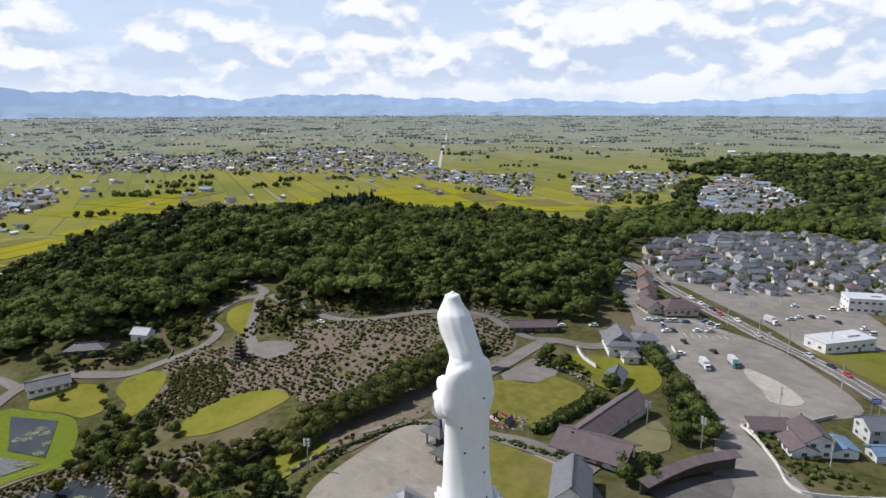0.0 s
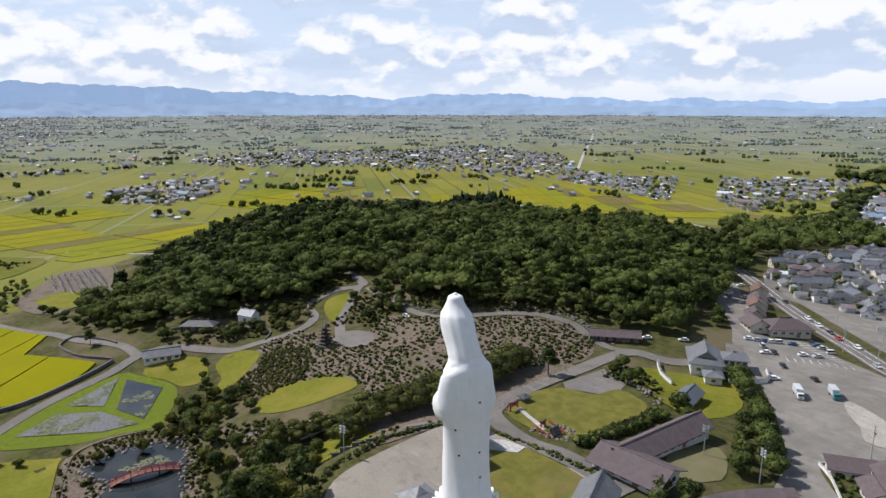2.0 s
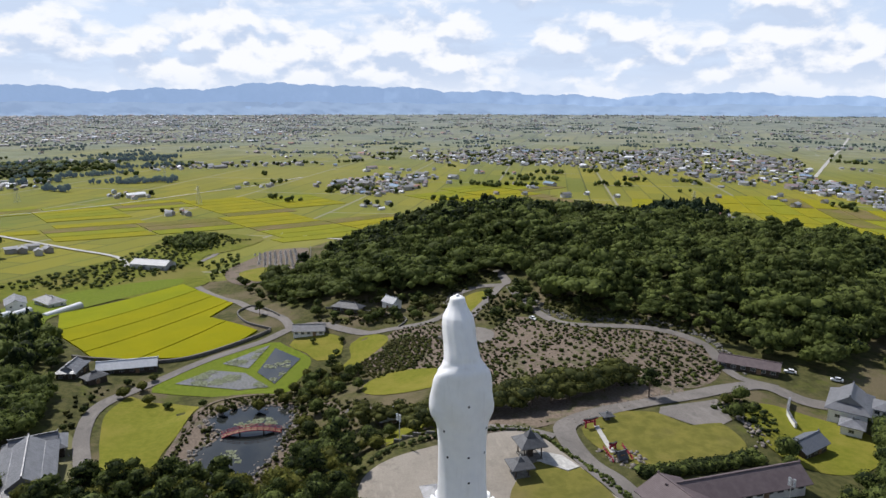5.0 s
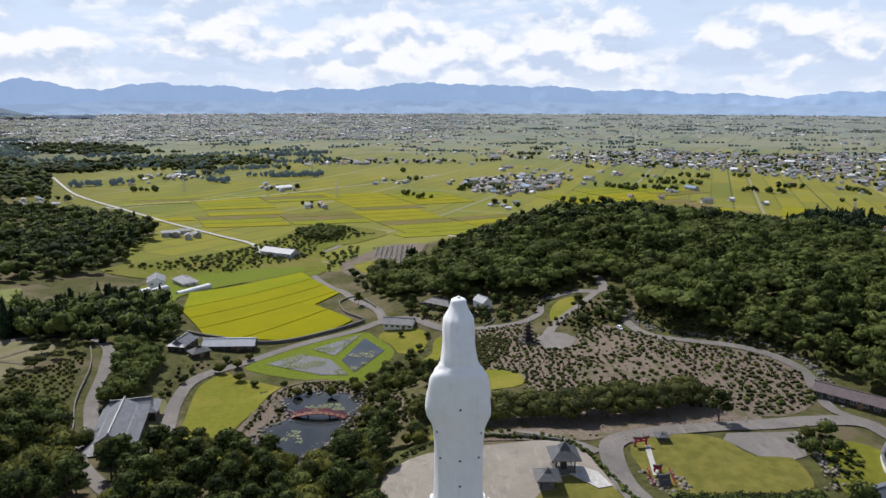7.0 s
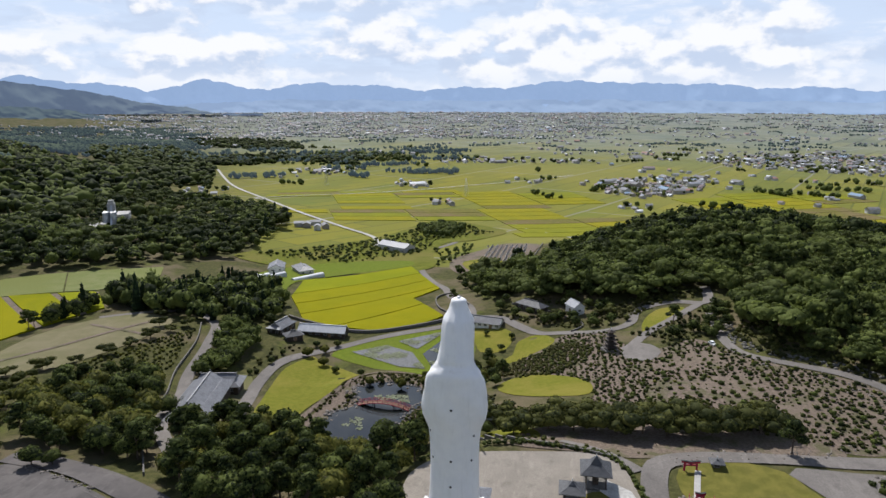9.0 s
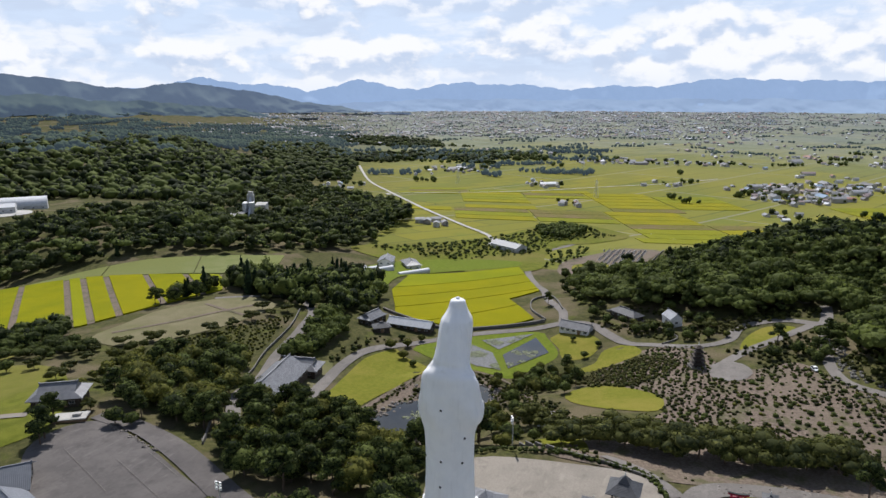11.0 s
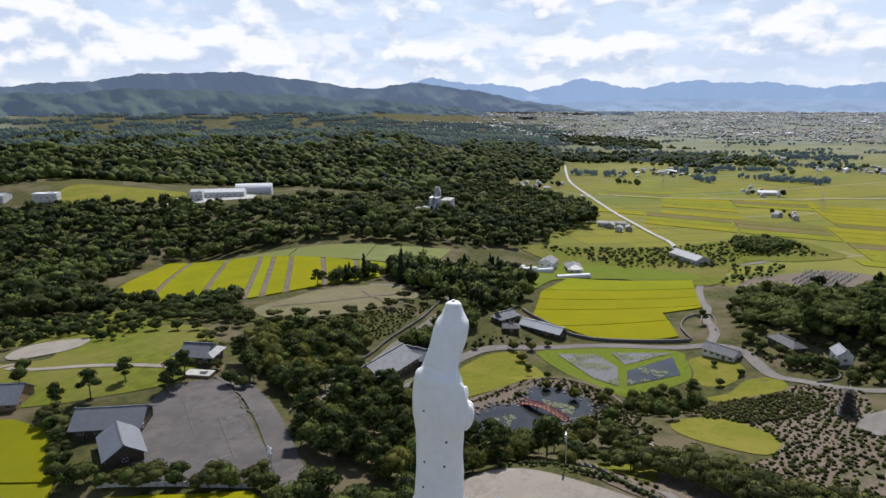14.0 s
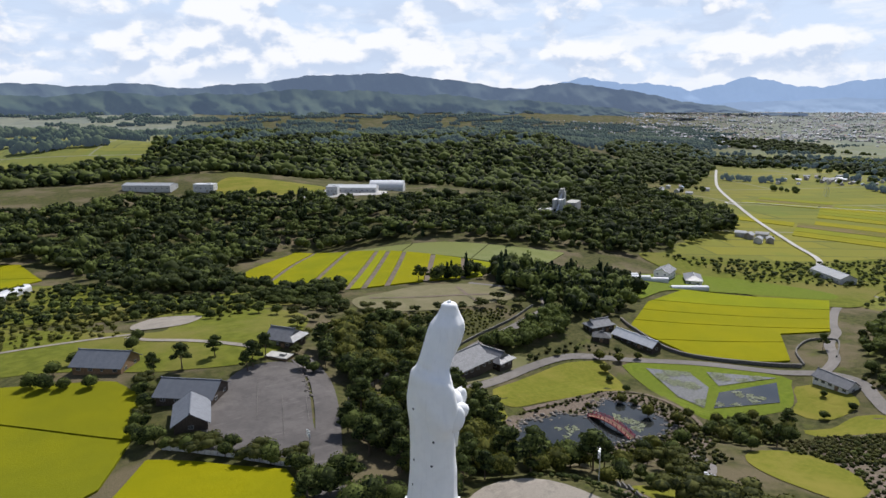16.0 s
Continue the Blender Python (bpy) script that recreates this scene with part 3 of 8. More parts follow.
def mountains(name, yaws, tops, radius, foot, material, seed, label, fine=0.10, rough=1.0):
    """A far range: a ridge line over a ring, with spurs running down its face."""
    rng = np.random.default_rng(seed)
    a = np.arange(yaws[0], yaws[-1] + 0.01, 0.25)
    e = np.interp(a, yaws, tops)
    for k in range(1, 7):
        e = e + fine / k ** 1.1 * np.sin(a * (0.9 * k ** 1.5) + rng.uniform(0, 6.3))
    rows = 13
    v = []
    for j in range(rows):
        s = j / (rows - 1)
        for i, (ai, ei) in enumerate(zip(a, e)):
            spur = rough * (1.15 - s) * 260 * (0.5 + noise.fractal(Vector((ai * 0.55, s * 1.6, seed * 3.1)), 0.9, 2.1, 4))
            r = radius - 120 * (1 - s) - spur * 0.5
            z = 91 + radius * math.tan(radians(ei)) * s ** 1.15 - (1 - s ** 1.15) * foot
            v.append((CX - r * math.sin(radians(ai)), CY + r * math.cos(radians(ai)), z))
    n = len(a)
    i = (np.arange(rows - 1)[:, None] * n + np.arange(n - 1)[None, :]).ravel()
    t = np.concatenate([np.stack([i, i + 1, i + n + 1], 1), np.stack([i, i + n + 1, i + n], 1)])
    ob = arrays(name, np.array(v), t, material)
    ob.data.polygons.foreach_set("use_smooth", np.ones(len(t), bool))
    return tagged(ob, label, "mountains", kind="structure")


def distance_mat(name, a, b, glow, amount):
    """Far slopes and trees, with the air's haze imitated by a blue glow of the surface."""
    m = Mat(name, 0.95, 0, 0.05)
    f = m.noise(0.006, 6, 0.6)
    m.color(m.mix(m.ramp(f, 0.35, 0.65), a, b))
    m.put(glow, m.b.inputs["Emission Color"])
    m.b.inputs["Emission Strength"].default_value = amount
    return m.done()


# haze put into the ranges: bluer base colours and more glow farther off
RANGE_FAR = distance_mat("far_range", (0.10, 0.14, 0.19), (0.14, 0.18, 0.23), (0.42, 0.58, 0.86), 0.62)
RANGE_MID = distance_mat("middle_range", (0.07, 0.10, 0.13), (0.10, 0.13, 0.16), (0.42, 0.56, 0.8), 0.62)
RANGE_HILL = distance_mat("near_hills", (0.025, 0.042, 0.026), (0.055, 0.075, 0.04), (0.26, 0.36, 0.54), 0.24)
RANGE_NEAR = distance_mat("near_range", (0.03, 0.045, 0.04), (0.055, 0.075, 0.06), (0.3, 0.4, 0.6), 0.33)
RIDGE_YAW = [-60, -20, 0, 10, 12.4, 20, 28.4, 35, 38, 47, 53.3, 61, 69, 75, 82.7, 84.5, 89, 94, 97, 103, 107, 111, 115.5, 118, 120.5, 122.5, 124.7, 128, 131, 133, 137, 141, 150, 190, 230]
RIDGE_TOP = [0.9, 1.1, 1.0, 0.9, 0.75, 0.25, 0.1, 0.45, 0.25, 0.6, 0.9, 0.45, 0.88, 1.05, 1.5, 1.3, 1.75, 1.22, 1.1, 0.95, 1.25, 1.5, 0.95, 1.2, 1.66, 1.25, 0.76, 1.25, 1.5, 1.75, 1.05, 0.8, 0.6, 0.6, 0.6]
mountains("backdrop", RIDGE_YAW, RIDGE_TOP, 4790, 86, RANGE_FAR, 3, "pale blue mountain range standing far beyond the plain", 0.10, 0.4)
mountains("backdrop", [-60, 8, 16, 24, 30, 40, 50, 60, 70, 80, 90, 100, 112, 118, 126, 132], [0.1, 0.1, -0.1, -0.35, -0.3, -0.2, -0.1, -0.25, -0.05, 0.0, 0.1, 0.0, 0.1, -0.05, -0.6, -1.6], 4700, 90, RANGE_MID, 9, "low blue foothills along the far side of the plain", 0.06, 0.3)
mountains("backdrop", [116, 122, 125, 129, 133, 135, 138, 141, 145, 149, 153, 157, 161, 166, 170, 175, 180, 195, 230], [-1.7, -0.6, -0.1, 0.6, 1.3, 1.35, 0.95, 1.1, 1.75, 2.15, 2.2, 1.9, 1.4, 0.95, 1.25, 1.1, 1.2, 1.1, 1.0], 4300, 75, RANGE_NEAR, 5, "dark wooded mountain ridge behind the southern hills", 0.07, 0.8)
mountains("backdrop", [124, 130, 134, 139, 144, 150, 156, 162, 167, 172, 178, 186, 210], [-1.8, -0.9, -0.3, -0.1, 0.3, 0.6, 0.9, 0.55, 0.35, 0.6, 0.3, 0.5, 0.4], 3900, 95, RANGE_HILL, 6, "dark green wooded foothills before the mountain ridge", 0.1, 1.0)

# ---- park surfaces ----
PADDY = [(-349, -56), (-316, -37), (-294, -25), (-291, 0), (-287.5, 19), (-303, 40), (-319, 50), (-362, 22), (-392, 34), (-477, -6), (-435, -39), (-404, -70), (-389, -66)]
POND = [(-170, 27.5), (-175, 28.5), (-180, 31.5), (-186, 30), (-190, 35.5), (-195, 38.5), (-202, 35), (-208, 32), (-214, 37), (-217, 45), (-216, 56), (-211, 63), (-203, 65), (-195, 62.5), (-186, 60), (-176, 57), (-167, 52), (-160, 44), (-159, 37), (-163, 31.5)]
LOTUS = ([(-261, 50.5), (-291, 59), (-273, 70.5), (-246, 58)], [(-257, 15.5), (-269, 30), (-262, 45), (-243, 55.5), (-243.5, 43), (-252, 25.5)], [(-276, 34.3), (-296, 56.5), (-267, 46.5)])
LAWN_A = [(-175, 4), (-190, 0), (-204, -3), (-226, -6), (-243, -3), (-247, 0), (-240, 7.5), (-236, 18), (-229, 28), (-221, 27), (-200, 23.5), (-187, 20), (-173, 18), (-170, 13)]
POND_LAWN = [(-255.5, 6.5), (-282, 27.5), (-300, 57), (-294, 64), (-274, 75), (-259, 73), (-243, 66), (-234, 61), (-236, 43), (-241, 28), (-248, 12)]
AZALEA = [(-256, 100), (-284, 120), (-286, 138), (-262, 146), (-252, 160), (-262, 176), (-246, 187), (-226, 201), (-208, 226), (-190, 233), (-170, 227), (-156, 206), (-164, 180), (-166, 150), (-168, 126), (-186, 126), (-206, 130), (-226, 112), (-240, 96)]
TORII_LAWN = [(-135, 150), (-142, 164), (-139, 178), (-128, 184), (-127, 194), (-111, 191), (-107, 175), (-110, 158), (-120, 150)]
CAR_PARK = [(-206, 356), (-197, 371), (-176, 348), (-156, 322), (-136, 300), (-122, 311), (-108, 306), (-86, 298), (-72, 287), (-43, 258), (-40, 241), (-64, 209), (-34, 174), (-52, 158), (-73, 206), (-104, 246), (-134, 275), (-155, 303)]
WEST_LOT = [(-57, 8), (-73, -25), (-89, -42), (-107, -37), (-103, -15), (-94, 10), (-84, 33), (-70, 22)]
PLAZA = [(-96, 82), (-112, 78), (-122, 80), (-130, 90), (-135, 112), (-136, 132), (-118, 138), (-104, 139), (-84, 142), (-66, 128), (-60, 104), (-64, 84), (-80, 74)]

drape("soil", AZALEA, 0.10, SOIL, label="stony bare slope of the azalea garden", category="soil")
drape("soil", [(-140, 100), (-163, 108), (-166, 130), (-168, 160), (-166, 184), (-156, 200), (-148, 190), (-146, 165), (-140, 140), (-137, 118)], 0.14, SOIL, label="dry earth bank below the row of cherry trees", category="soil")
drape("gravel_yard", PLAZA, 0.16, GRAVEL, label="pale gravel yard round the foot of the statue", category="yard")
drape("lawn", [(-117, 126), (-115, 137), (-90, 140), (-80, 132), (-88, 116), (-102, 114)], 0.28, LAWN_DRY, label="patchy yellow-green lawn beside the gravel yard", category="lawn")
drape("soil", [(-151, 2), (-166, -3), (-186, -7), (-204, -11), (-214, -18), (-200, -24), (-180, -10), (-160, -6)], 0.16, TAN, label="dry earth yard beside the old hall", category="yard")
drape("lawn", [(-157, 8), (-168, 13), (-167, 23), (-158, 27), (-150, 24), (-148, 14)], 0.24, LAWN, label="grassy corner below the old hall", category="lawn")
drape("lawn", LAWN_A, 0.2, LAWN, label="smooth mown lawn beside the pond", category="lawn")
drape("soil", [(-166, 23), (-188, 25), (-208, 28), (-222, 34), (-226, 50), (-216, 68), (-200, 70), (-184, 66), (-168, 60), (-154, 50), (-152, 34)], 0.06, SOIL, label="bare earth round the garden pond", category="soil")
drape("lawn", [(-294, 66), (-306, 76), (-293, 92), (-272, 89), (-269, 78), (-280, 74)], 0.2, LAWN, label="mown lawn beside the gate house", category="lawn")
drape("lawn", [(-258, 88), (-266, 94), (-282, 96), (-286, 107), (-276, 114), (-264, 109), (-255, 94)], 0.2, LAWN, label="mown lawn inside a bend of the drive", category="lawn")
drape("lawn", [(-222, 97), (-226, 108), (-221, 121), (-212, 129), (-199, 128), (-198, 116), (-200, 105), (-205, 96), (-213, 92)], 0.22, LAWN, label="mown lawn among the azaleas", category="lawn")
drape("lawn", [(-280, 156), (-300, 159), (-314, 168), (-313, 180), (-302, 177), (-288, 166)], 0.2, LAWN, label="narrow strip of lawn between the drives", category="lawn")
drape("lawn", TORII_LAWN, 0.24, LAWN_DRY, label="yellowing lawn before the shrine gate", category="lawn")
drape("lawn", [(-128, 204), (-104, 200), (-98, 222), (-112, 240), (-130, 232), (-140, 220)], 0.2, LAWN, label="garden lawn round the small sheds", category="lawn")
drape("lawn", [(-146, 92), (-158, 92), (-166, 104), (-158, 112), (-146, 106)], 0.2, LAWN, label="grassy corner under the trees", category="lawn")
drape("lawn", [(-88, 170), (-86, 186), (-79, 185), (-72, 172), (-78, 163)], 0.2, TAN, label="dry grass behind the plum-roofed building", category="lawn")
drape("bank", POND_LAWN, 0.16, BANK, label="bright green banks round the lotus ponds", category="bank")
for q, wet in zip(LOTUS, (WATER, SHALLOW, SHALLOW)):
    drape("water", q, 0, wet, rounded=False, level=-30.02, label="still lotus pond with leaves on it", category="pond")
drape("water", POND, 0, WATER, level=-26.12, label="dark still garden pond", category="pond")
drape("meadow", [(-5, -200), (-71, -117), (-86, -150), (-130, -135), (-140, -100), (-112, -58), (-92, -46), (-66, -56), (-52, -66), (-8, -100), (60, -100), (60, -190)], 0.2, MEADOW, label="rough green meadow with mown paths", category="meadow")
drape("meadow", [(80, -190), (-5, -197), (-70, -160), (-130, -138), (-160, -150), (-160, -196), (-100, -220), (-60, -300), (20, -320), (90, -300)], 0.14, MEADOW, label="rough grazing below the southern wood", category="meadow")
drape("gravel_yard", [(-66, -128), (-86, -122), (-98, -138), (-80, -152), (-66, -142)], 0.45, GRAVEL, label="bare gravel patch in the meadow", category="yard")
drape("dry_field", [(-182, -132), (-206, -137), (-235, -138), (-271, -116), (-264, -86), (-236, -80), (-199, -88), (-174, -104)], 0.3, TAN, label="harvested straw-coloured field on a low rise", category="field")
ribbon("path", [(-264, -90), (-240, -100), (-214, -112), (-190, -128)], 2.6, 0.5, SOIL, "worn track across the harvested field", category="path")
ribbon("path", [(-236, -84), (-240, -100), (-248, -122)], 2.2, 0.5, SOIL, "worn track across the harvested field", category="path")
drape("cemetery_ground", [(-520, 23), (-575, 44), (-612, 60), (-604, 92), (-540, 88), (-487, 80), (-447, 48), (-470, 28)], 0.4, SOIL, label="levelled ground of the cemetery", category="ground")
drape("lawn", [(-458, 47), (-500, 33), (-520, 48), (-512, 66), (-490, 74), (-460, 58)], 0.7, LAWN, label="lawn beside the graves", category="lawn")
drape("car_park", CAR_PARK, 0.15, CARPARK, label="worn grey car park", category="car park")
drape("car_park", [(-60, 303), (-95, 329), (-142, 360), (-172, 382), (-128, 384), (-96, 424), (-70, 402), (-44, 350)], 0.16, CARPARK, label="asphalt forecourts beside the main road", category="car park")
drape("tarmac_patch", [(-82, 260), (-75, 259), (-64, 253), (-55, 243), (-57, 236), (-64, 235), (-69, 243), (-76, 250)], 0.3, PALE_PATCH, label="pale worn patch on the car park", category="patch")
drape("car_park", WEST_LOT, 0.16, DARK_ASPHALT, label="dark asphalt yard", category="car park")
drape("pavement", [(-142, 182), (-145, 206), (-128, 199), (-126, 194), (-128, 185), (-138, 179)], 0.2, ASPHALT, rounded=False, label="asphalt apron beside the lawn", category="pavement")
drape("road_verge", [(-70, 308), (-38, 281), (-20, 290), (-46, 331), (-57, 325)], 0.2, MEADOW, rounded=False, label="grassy verge beside the road", category="verge")


def paddies(outline, axis, widths, lift, mats, label, gap=0.5):
    """Plots of rice cut from an outline by bunds across it."""
    p = np.array(outline, float)
    d = np.array(axis, float) / np.hypot(*axis)
    s = p @ d
    at = s.min()
    for i, w in enumerate(widths):
        a, b = at, at + w * (s.max() - s.min())
        at = b
        q = [tuple(v) for v in p]
        for lim, sign in ((a + gap, 1), (b - gap, -1)):
            out = []
            for u, v in zip(q, q[1:] + q[:1]):
                su, sv = (np.dot(u, d) - lim) * sign, (np.dot(v, d) - lim) * sign
                if su >= 0:
                    out.append(u)
                if su * sv < 0:
                    k = su / (su - sv)
                    out.append((u[0] + (v[0] - u[0]) * k, u[1] + (v[1] - u[1]) * k))
            q = out
        if len(q) > 2:
            drape("rice_field", q, lift, mats[i % len(mats)], rounded=False, skirt=lift + 0.4, label=label, category="rice field")


paddies(PADDY, (0.57, 0.82), (0.25, 0.17, 0.16, 0.21, 0.21), 0.8, [RICE_GREEN, RICE, RICE, RICE, RICE], "plot of ripe golden-green rice")
paddies([(4, -95), (-46, -60), (-51, -44), (-46, -18), (-30, 14), (20, 40), (40, -40)], (0.75, 0.66), (0.3, 0.3, 0.22, 0.18), 0.7, [RICE_LEAF], "plot of leafy green rice below the farm sheds")
paddies([(-44, 5), (-74, 38), (-72, 56), (-40, 70), (-20, 40)], (0.2, 1), (1.0,), 0.75, [RICE], "plot of ripe yellow rice beside the asphalt yard")
paddies([(-160, -268), (-236, -350), (-282, -262), (-318, -172), (-282, -140), (-196, -158), (-160, -186)], (-0.8, 0.6), (0.168, 0.174, 0.147, 0.055, 0.076, 0.13, 0.13, 0.12), 0.8, [RICE, RICE, RICE, RICE_GREEN], "narrow plot of ripe yellow rice", 1.9)
drape("soil", [(-160, -268), (-236, -350), (-282, -262), (-318, -172), (-282, -140), (-196, -158), (-160, -186)], 0.3, SOIL, rounded=False, label="brown earth bunds between the rice strips", category="soil")
paddies([(-282, -255), (-262, -300), (-330, -250), (-400, -180), (-360, -158), (-322, -176)], (-0.6, 0.8), (0.3, 0.35, 0.35), 0.5, [PALE], "pale green fallow plot")
paddies([(-40, -330), (0, -300), (60, -330), (40, -420), (-30, -400)], (0.4, 0.9), (0.5, 0.5), 0.7, [RICE], "plot of ripe rice in a clearing")



def plain_plots(x0, x1, y0, y1, turn, label, seed, keep=(), w=34.0, l=104.0):
    """A block of rice plots on the plain, long side by long side between bunds."""
    r = np.random.default_rng(seed)
    mx, my = (x0 + x1) / 2, (y0 + y1) / 2
    c, s = math.cos(radians(turn)), math.sin(radians(turn))
    n, m = int((x1 - x0) / l / 2) + 1, int((y1 - y0) / w / 2) + 1
    for i in range(-n, n + 1):
        for j in range(-m, m + 1):
            u, v = i * l + (j // 6) * 17, j * w
            q = []
            for du, dv in ((-0.5, -0.5), (0.5, -0.5), (0.5, 0.5), (-0.5, 0.5)):
                a, b = u + du * (l - 3.5), v + dv * (w - 1.8)
                q.append((mx + a * c - b * s, my + a * s + b * c))
            p = np.array(q)
            mid = p.mean(0)
            if not (x0 < mid[0] < x1 and y0 < mid[1] < y1):
                continue
            test = np.concatenate([p, p * 0.5 + mid * 0.5])
            if any(inside(k, test[:, 0], test[:, 1]).any() for k in keep):
                continue
            drape("rice_field", q, 0.6, (RICE_PLAIN, RICE_PLAIN, RICE_PLAIN_GREEN, RICE_PLAIN_GREEN, RICE_PLAIN, LAWN_DRY)[r.integers(6)], rounded=False, cell=40.0, skirt=1.0, label=label, category="rice field")


HAMLETS = ([(-1320, 20), (-1220, 10), (-1144, 165), (-1070, 240), (-1128, 315), (-1270, 400), (-1400, 400)], [(-1110, -220), (-1110, -110), (-1250, -110), (-1250, -220)], [(-890, -120), (-890, -30), (-980, -30), (-980, -120)], [(-910, 180), (-910, 270), (-1020, 270), (-1020, 180)],
           [(-600, 540), (-640, 680), (-830, 680), (-830, 540)], [(-640, 10), (-740, 20), (-760, -60), (-680, -70), (-560, -110), (-480, -150), (-700, -210), (-640, -120)])
NEAR_HILL = [(-380, 40), (-740, 180), (-760, 330), (-720, 460), (-400, 560), (-250, 560), (-100, 300)]
TRACK = [(-600, -66), (-680, -130), (-806, -248), (-965, -377), (-1144, -515), (-1136, -531), (-955, -393), (-796, -264), (-668, -146), (-590, -84)]
plain_plots(-1130, -660, -330, 230, 114, "plot of ripe yellow rice on the plain", 201, HAMLETS + (NEAR_HILL, TRACK))
plain_plots(-1180, -760, 230, 560, 114, "plot of ripe yellow rice on the northern plain", 202, HAMLETS + (NEAR_HILL,))
plain_plots(-920, -470, 580, 930, 150, "plot of ripe rice below the wood", 203, HAMLETS + (NEAR_HILL, [(-480, 960), (-640, 940), (-740, 970), (-480, 1000)]))

drape("meadow", [(-470, -160), (-560, -100), (-640, -68), (-770, -40), (-720, 48), (-640, 30), (-600, 0), (-540, 0), (-470, 10), (-440, -50)], 0.5, MEADOW, cell=14, label="rough green grass along the valley stream", category="meadow")
drape("meadow", [(-395, -72), (-440, -44), (-480, -8), (-500, -20), (-470, -80), (-420, -110), (-380, -100), (-350, -64)], 0.6, BANK, label="rank grass above the rice plots", category="meadow")

# roads and paths
ribbon("road", [(-148, 6), (-166, 1), (-185, -4), (-207, -9.5), (-229, -11), (-247, -5.5), (-262, 7.5), (-282, 26), (-301, 51), (-314, 67), (-313, 83), (-300, 95), (-288, 106), (-287, 117), (-286, 138), (-295, 151), (-315, 157), (-323, 176), (-318, 192), (-345, 196)], 5.4, 0.34, ASPHALT, "winding asphalt drive through the park", category="road")
ribbon("road", [(-312, 68), (-334, 63), (-361, 48), (-393, 37), (-415, 25), (-456, 8), (-496, -2), (-560, -4), (-610, 8), (-662, 3)], 5.0, 0.36, ASPHALT, "asphalt lane leading off between the rice fields", category="road")
ribbon("road", [(-319, 190), (-296, 172), (-279, 159), (-258, 149), (-247, 149)], 5.0, 0.3, ASPHALT, "drive leading down to the pagoda", category="road")
drape("road", [(-262, 150), (-256, 144), (-240, 145), (-236, 154), (-246, 160), (-258, 157)], 0.34, ASPHALT, label="turning place beside the pagoda", category="road")
ribbon("road", [(-150, 236), (-160, 228), (-174, 230), (-190, 235), (-204, 231), (-216, 221), (-226, 206), (-238, 192), (-256, 188), (-280, 189), (-296, 190), (-312, 192)], 4.4, 0.32, ASPHALT, "asphalt drive round the azalea slope", category="road")
ribbon("road", [(-80, 145), (-100, 144), (-114, 142), (-130, 143), (-139, 147), (-144, 160), (-147, 180), (-150, 200), (-153, 218), (-152, 232), (-138, 240), (-128, 262), (-136, 278)], 7.0, 0.3, ASPHALT, "wide asphalt drive past the shrine gate", category="road")
ribbon("road", [(-131, 139), (-142, 128), (-146, 118)], 5.0, 0.26, ASPHALT, "short drive below the bank", category="road")
ribbon("path", [(-177, 21), (-190, 23), (-209, 27), (-227, 33), (-231, 48), (-229, 62), (-218, 74), (-196, 82), (-186, 76), (-172, 78)], 2.4, 0.3, SOIL, "gravel path round the pond", category="path")
ribbon("path", [(-196, 84), (-191, 92), (-184, 96)], 4.0, 0.3, ASPHALT, "garden path beside the hut", category="path")
ribbon("road", [(-120, 8), (-150, -18), (-176, -27), (-202, -39), (-237, -50), (-268, -64), (-284, -92), (-262, -128)], 5.0, 0.34, ASPHALT, "lane climbing to the harvested field", category="road")
ribbon("road", [(-111, -40), (-110, -22), (-104, -2), (-95, 20), (-82, 48), (-74, 66), (-64, 78)], 8.0, 0.32, DARK_ASPHALT, "asphalt drive beside the yard", category="road")
ribbon("path", [(-60, -118), (-66, -104), (-80, -88), (-92, -72), (-100, -60)], 3.4, 0.42, GRAVEL, "gravel track across the meadow", category="path")
ribbon("path", [(40, -150), (-20, -138), (-66, -120)], 3.0, 0.4, GRAVEL, "farm track across the meadow", category="path")
HIGHWAY = [(-330, 560), (-250, 440), (-190, 384), (-148, 349), (-101, 318), (-67, 292), (-40, 269), (-10, 240), (60, 170)]
ribbon("road", HIGHWAY, 11.0, 0.34, ASPHALT, "two-lane main road", category="road")
for side in (-3.9, 3.9, 0.0):
    d = np.gradient(curve(HIGHWAY, 3.0), axis=0)
    off = np.stack([-d[:, 1], d[:, 0]], 1) / np.hypot(d[:, 0], d[:, 1])[:, None] * side
    ribbon("road_marking", [tuple(p) for p in (curve(HIGHWAY, 3.0) + off)[::4]], 0.28, 0.4, WHITE_LINE, "white line along the main road", 2, category="road marking")
ribbon("road", [(-560, -60), (-614, -80), (-674, -138), (-801, -256), (-960, -385), (-1140, -523), (-1379, -681)], 5.0, 0.9, CONCRETE, "pale farm road across the rice plain", category="road")
ribbon("road", [(-880, -320), (-917, -346), (-1049, -193), (-1208, -53), (-1292, 34), (-1420, 130)], 4.0, 1.0, CONCRETE, "straight pale farm road between the plots", category="road")
ribbon("road", [(-690, 480), (-600, 530), (-500, 545), (-400, 560), (-330, 600), (-300, 680), (-330, 800), (-420, 1100)], 7.0, 0.6, CONCRETE, "pale road along the foot of the wood", category="road")
ribbon("road", [(-620, 700), (-500, 690), (-380, 620)], 5.0, 0.6, CONCRETE, "pale lane between the rice fields", category="road")
ribbon("road", [(-1150, 1210), (-1600, 1700), (-2205, 2375)], 8.0, 0.6, CONCRETE, "straight pale road across the plain", category="road")
ribbon("road", [(-620, 150), (-680, 130), (-760, 60), (-800, 60)], 5.0, 0.5, CONCRETE, "farm lane along the wood", category="road")

# ---- the statue ----


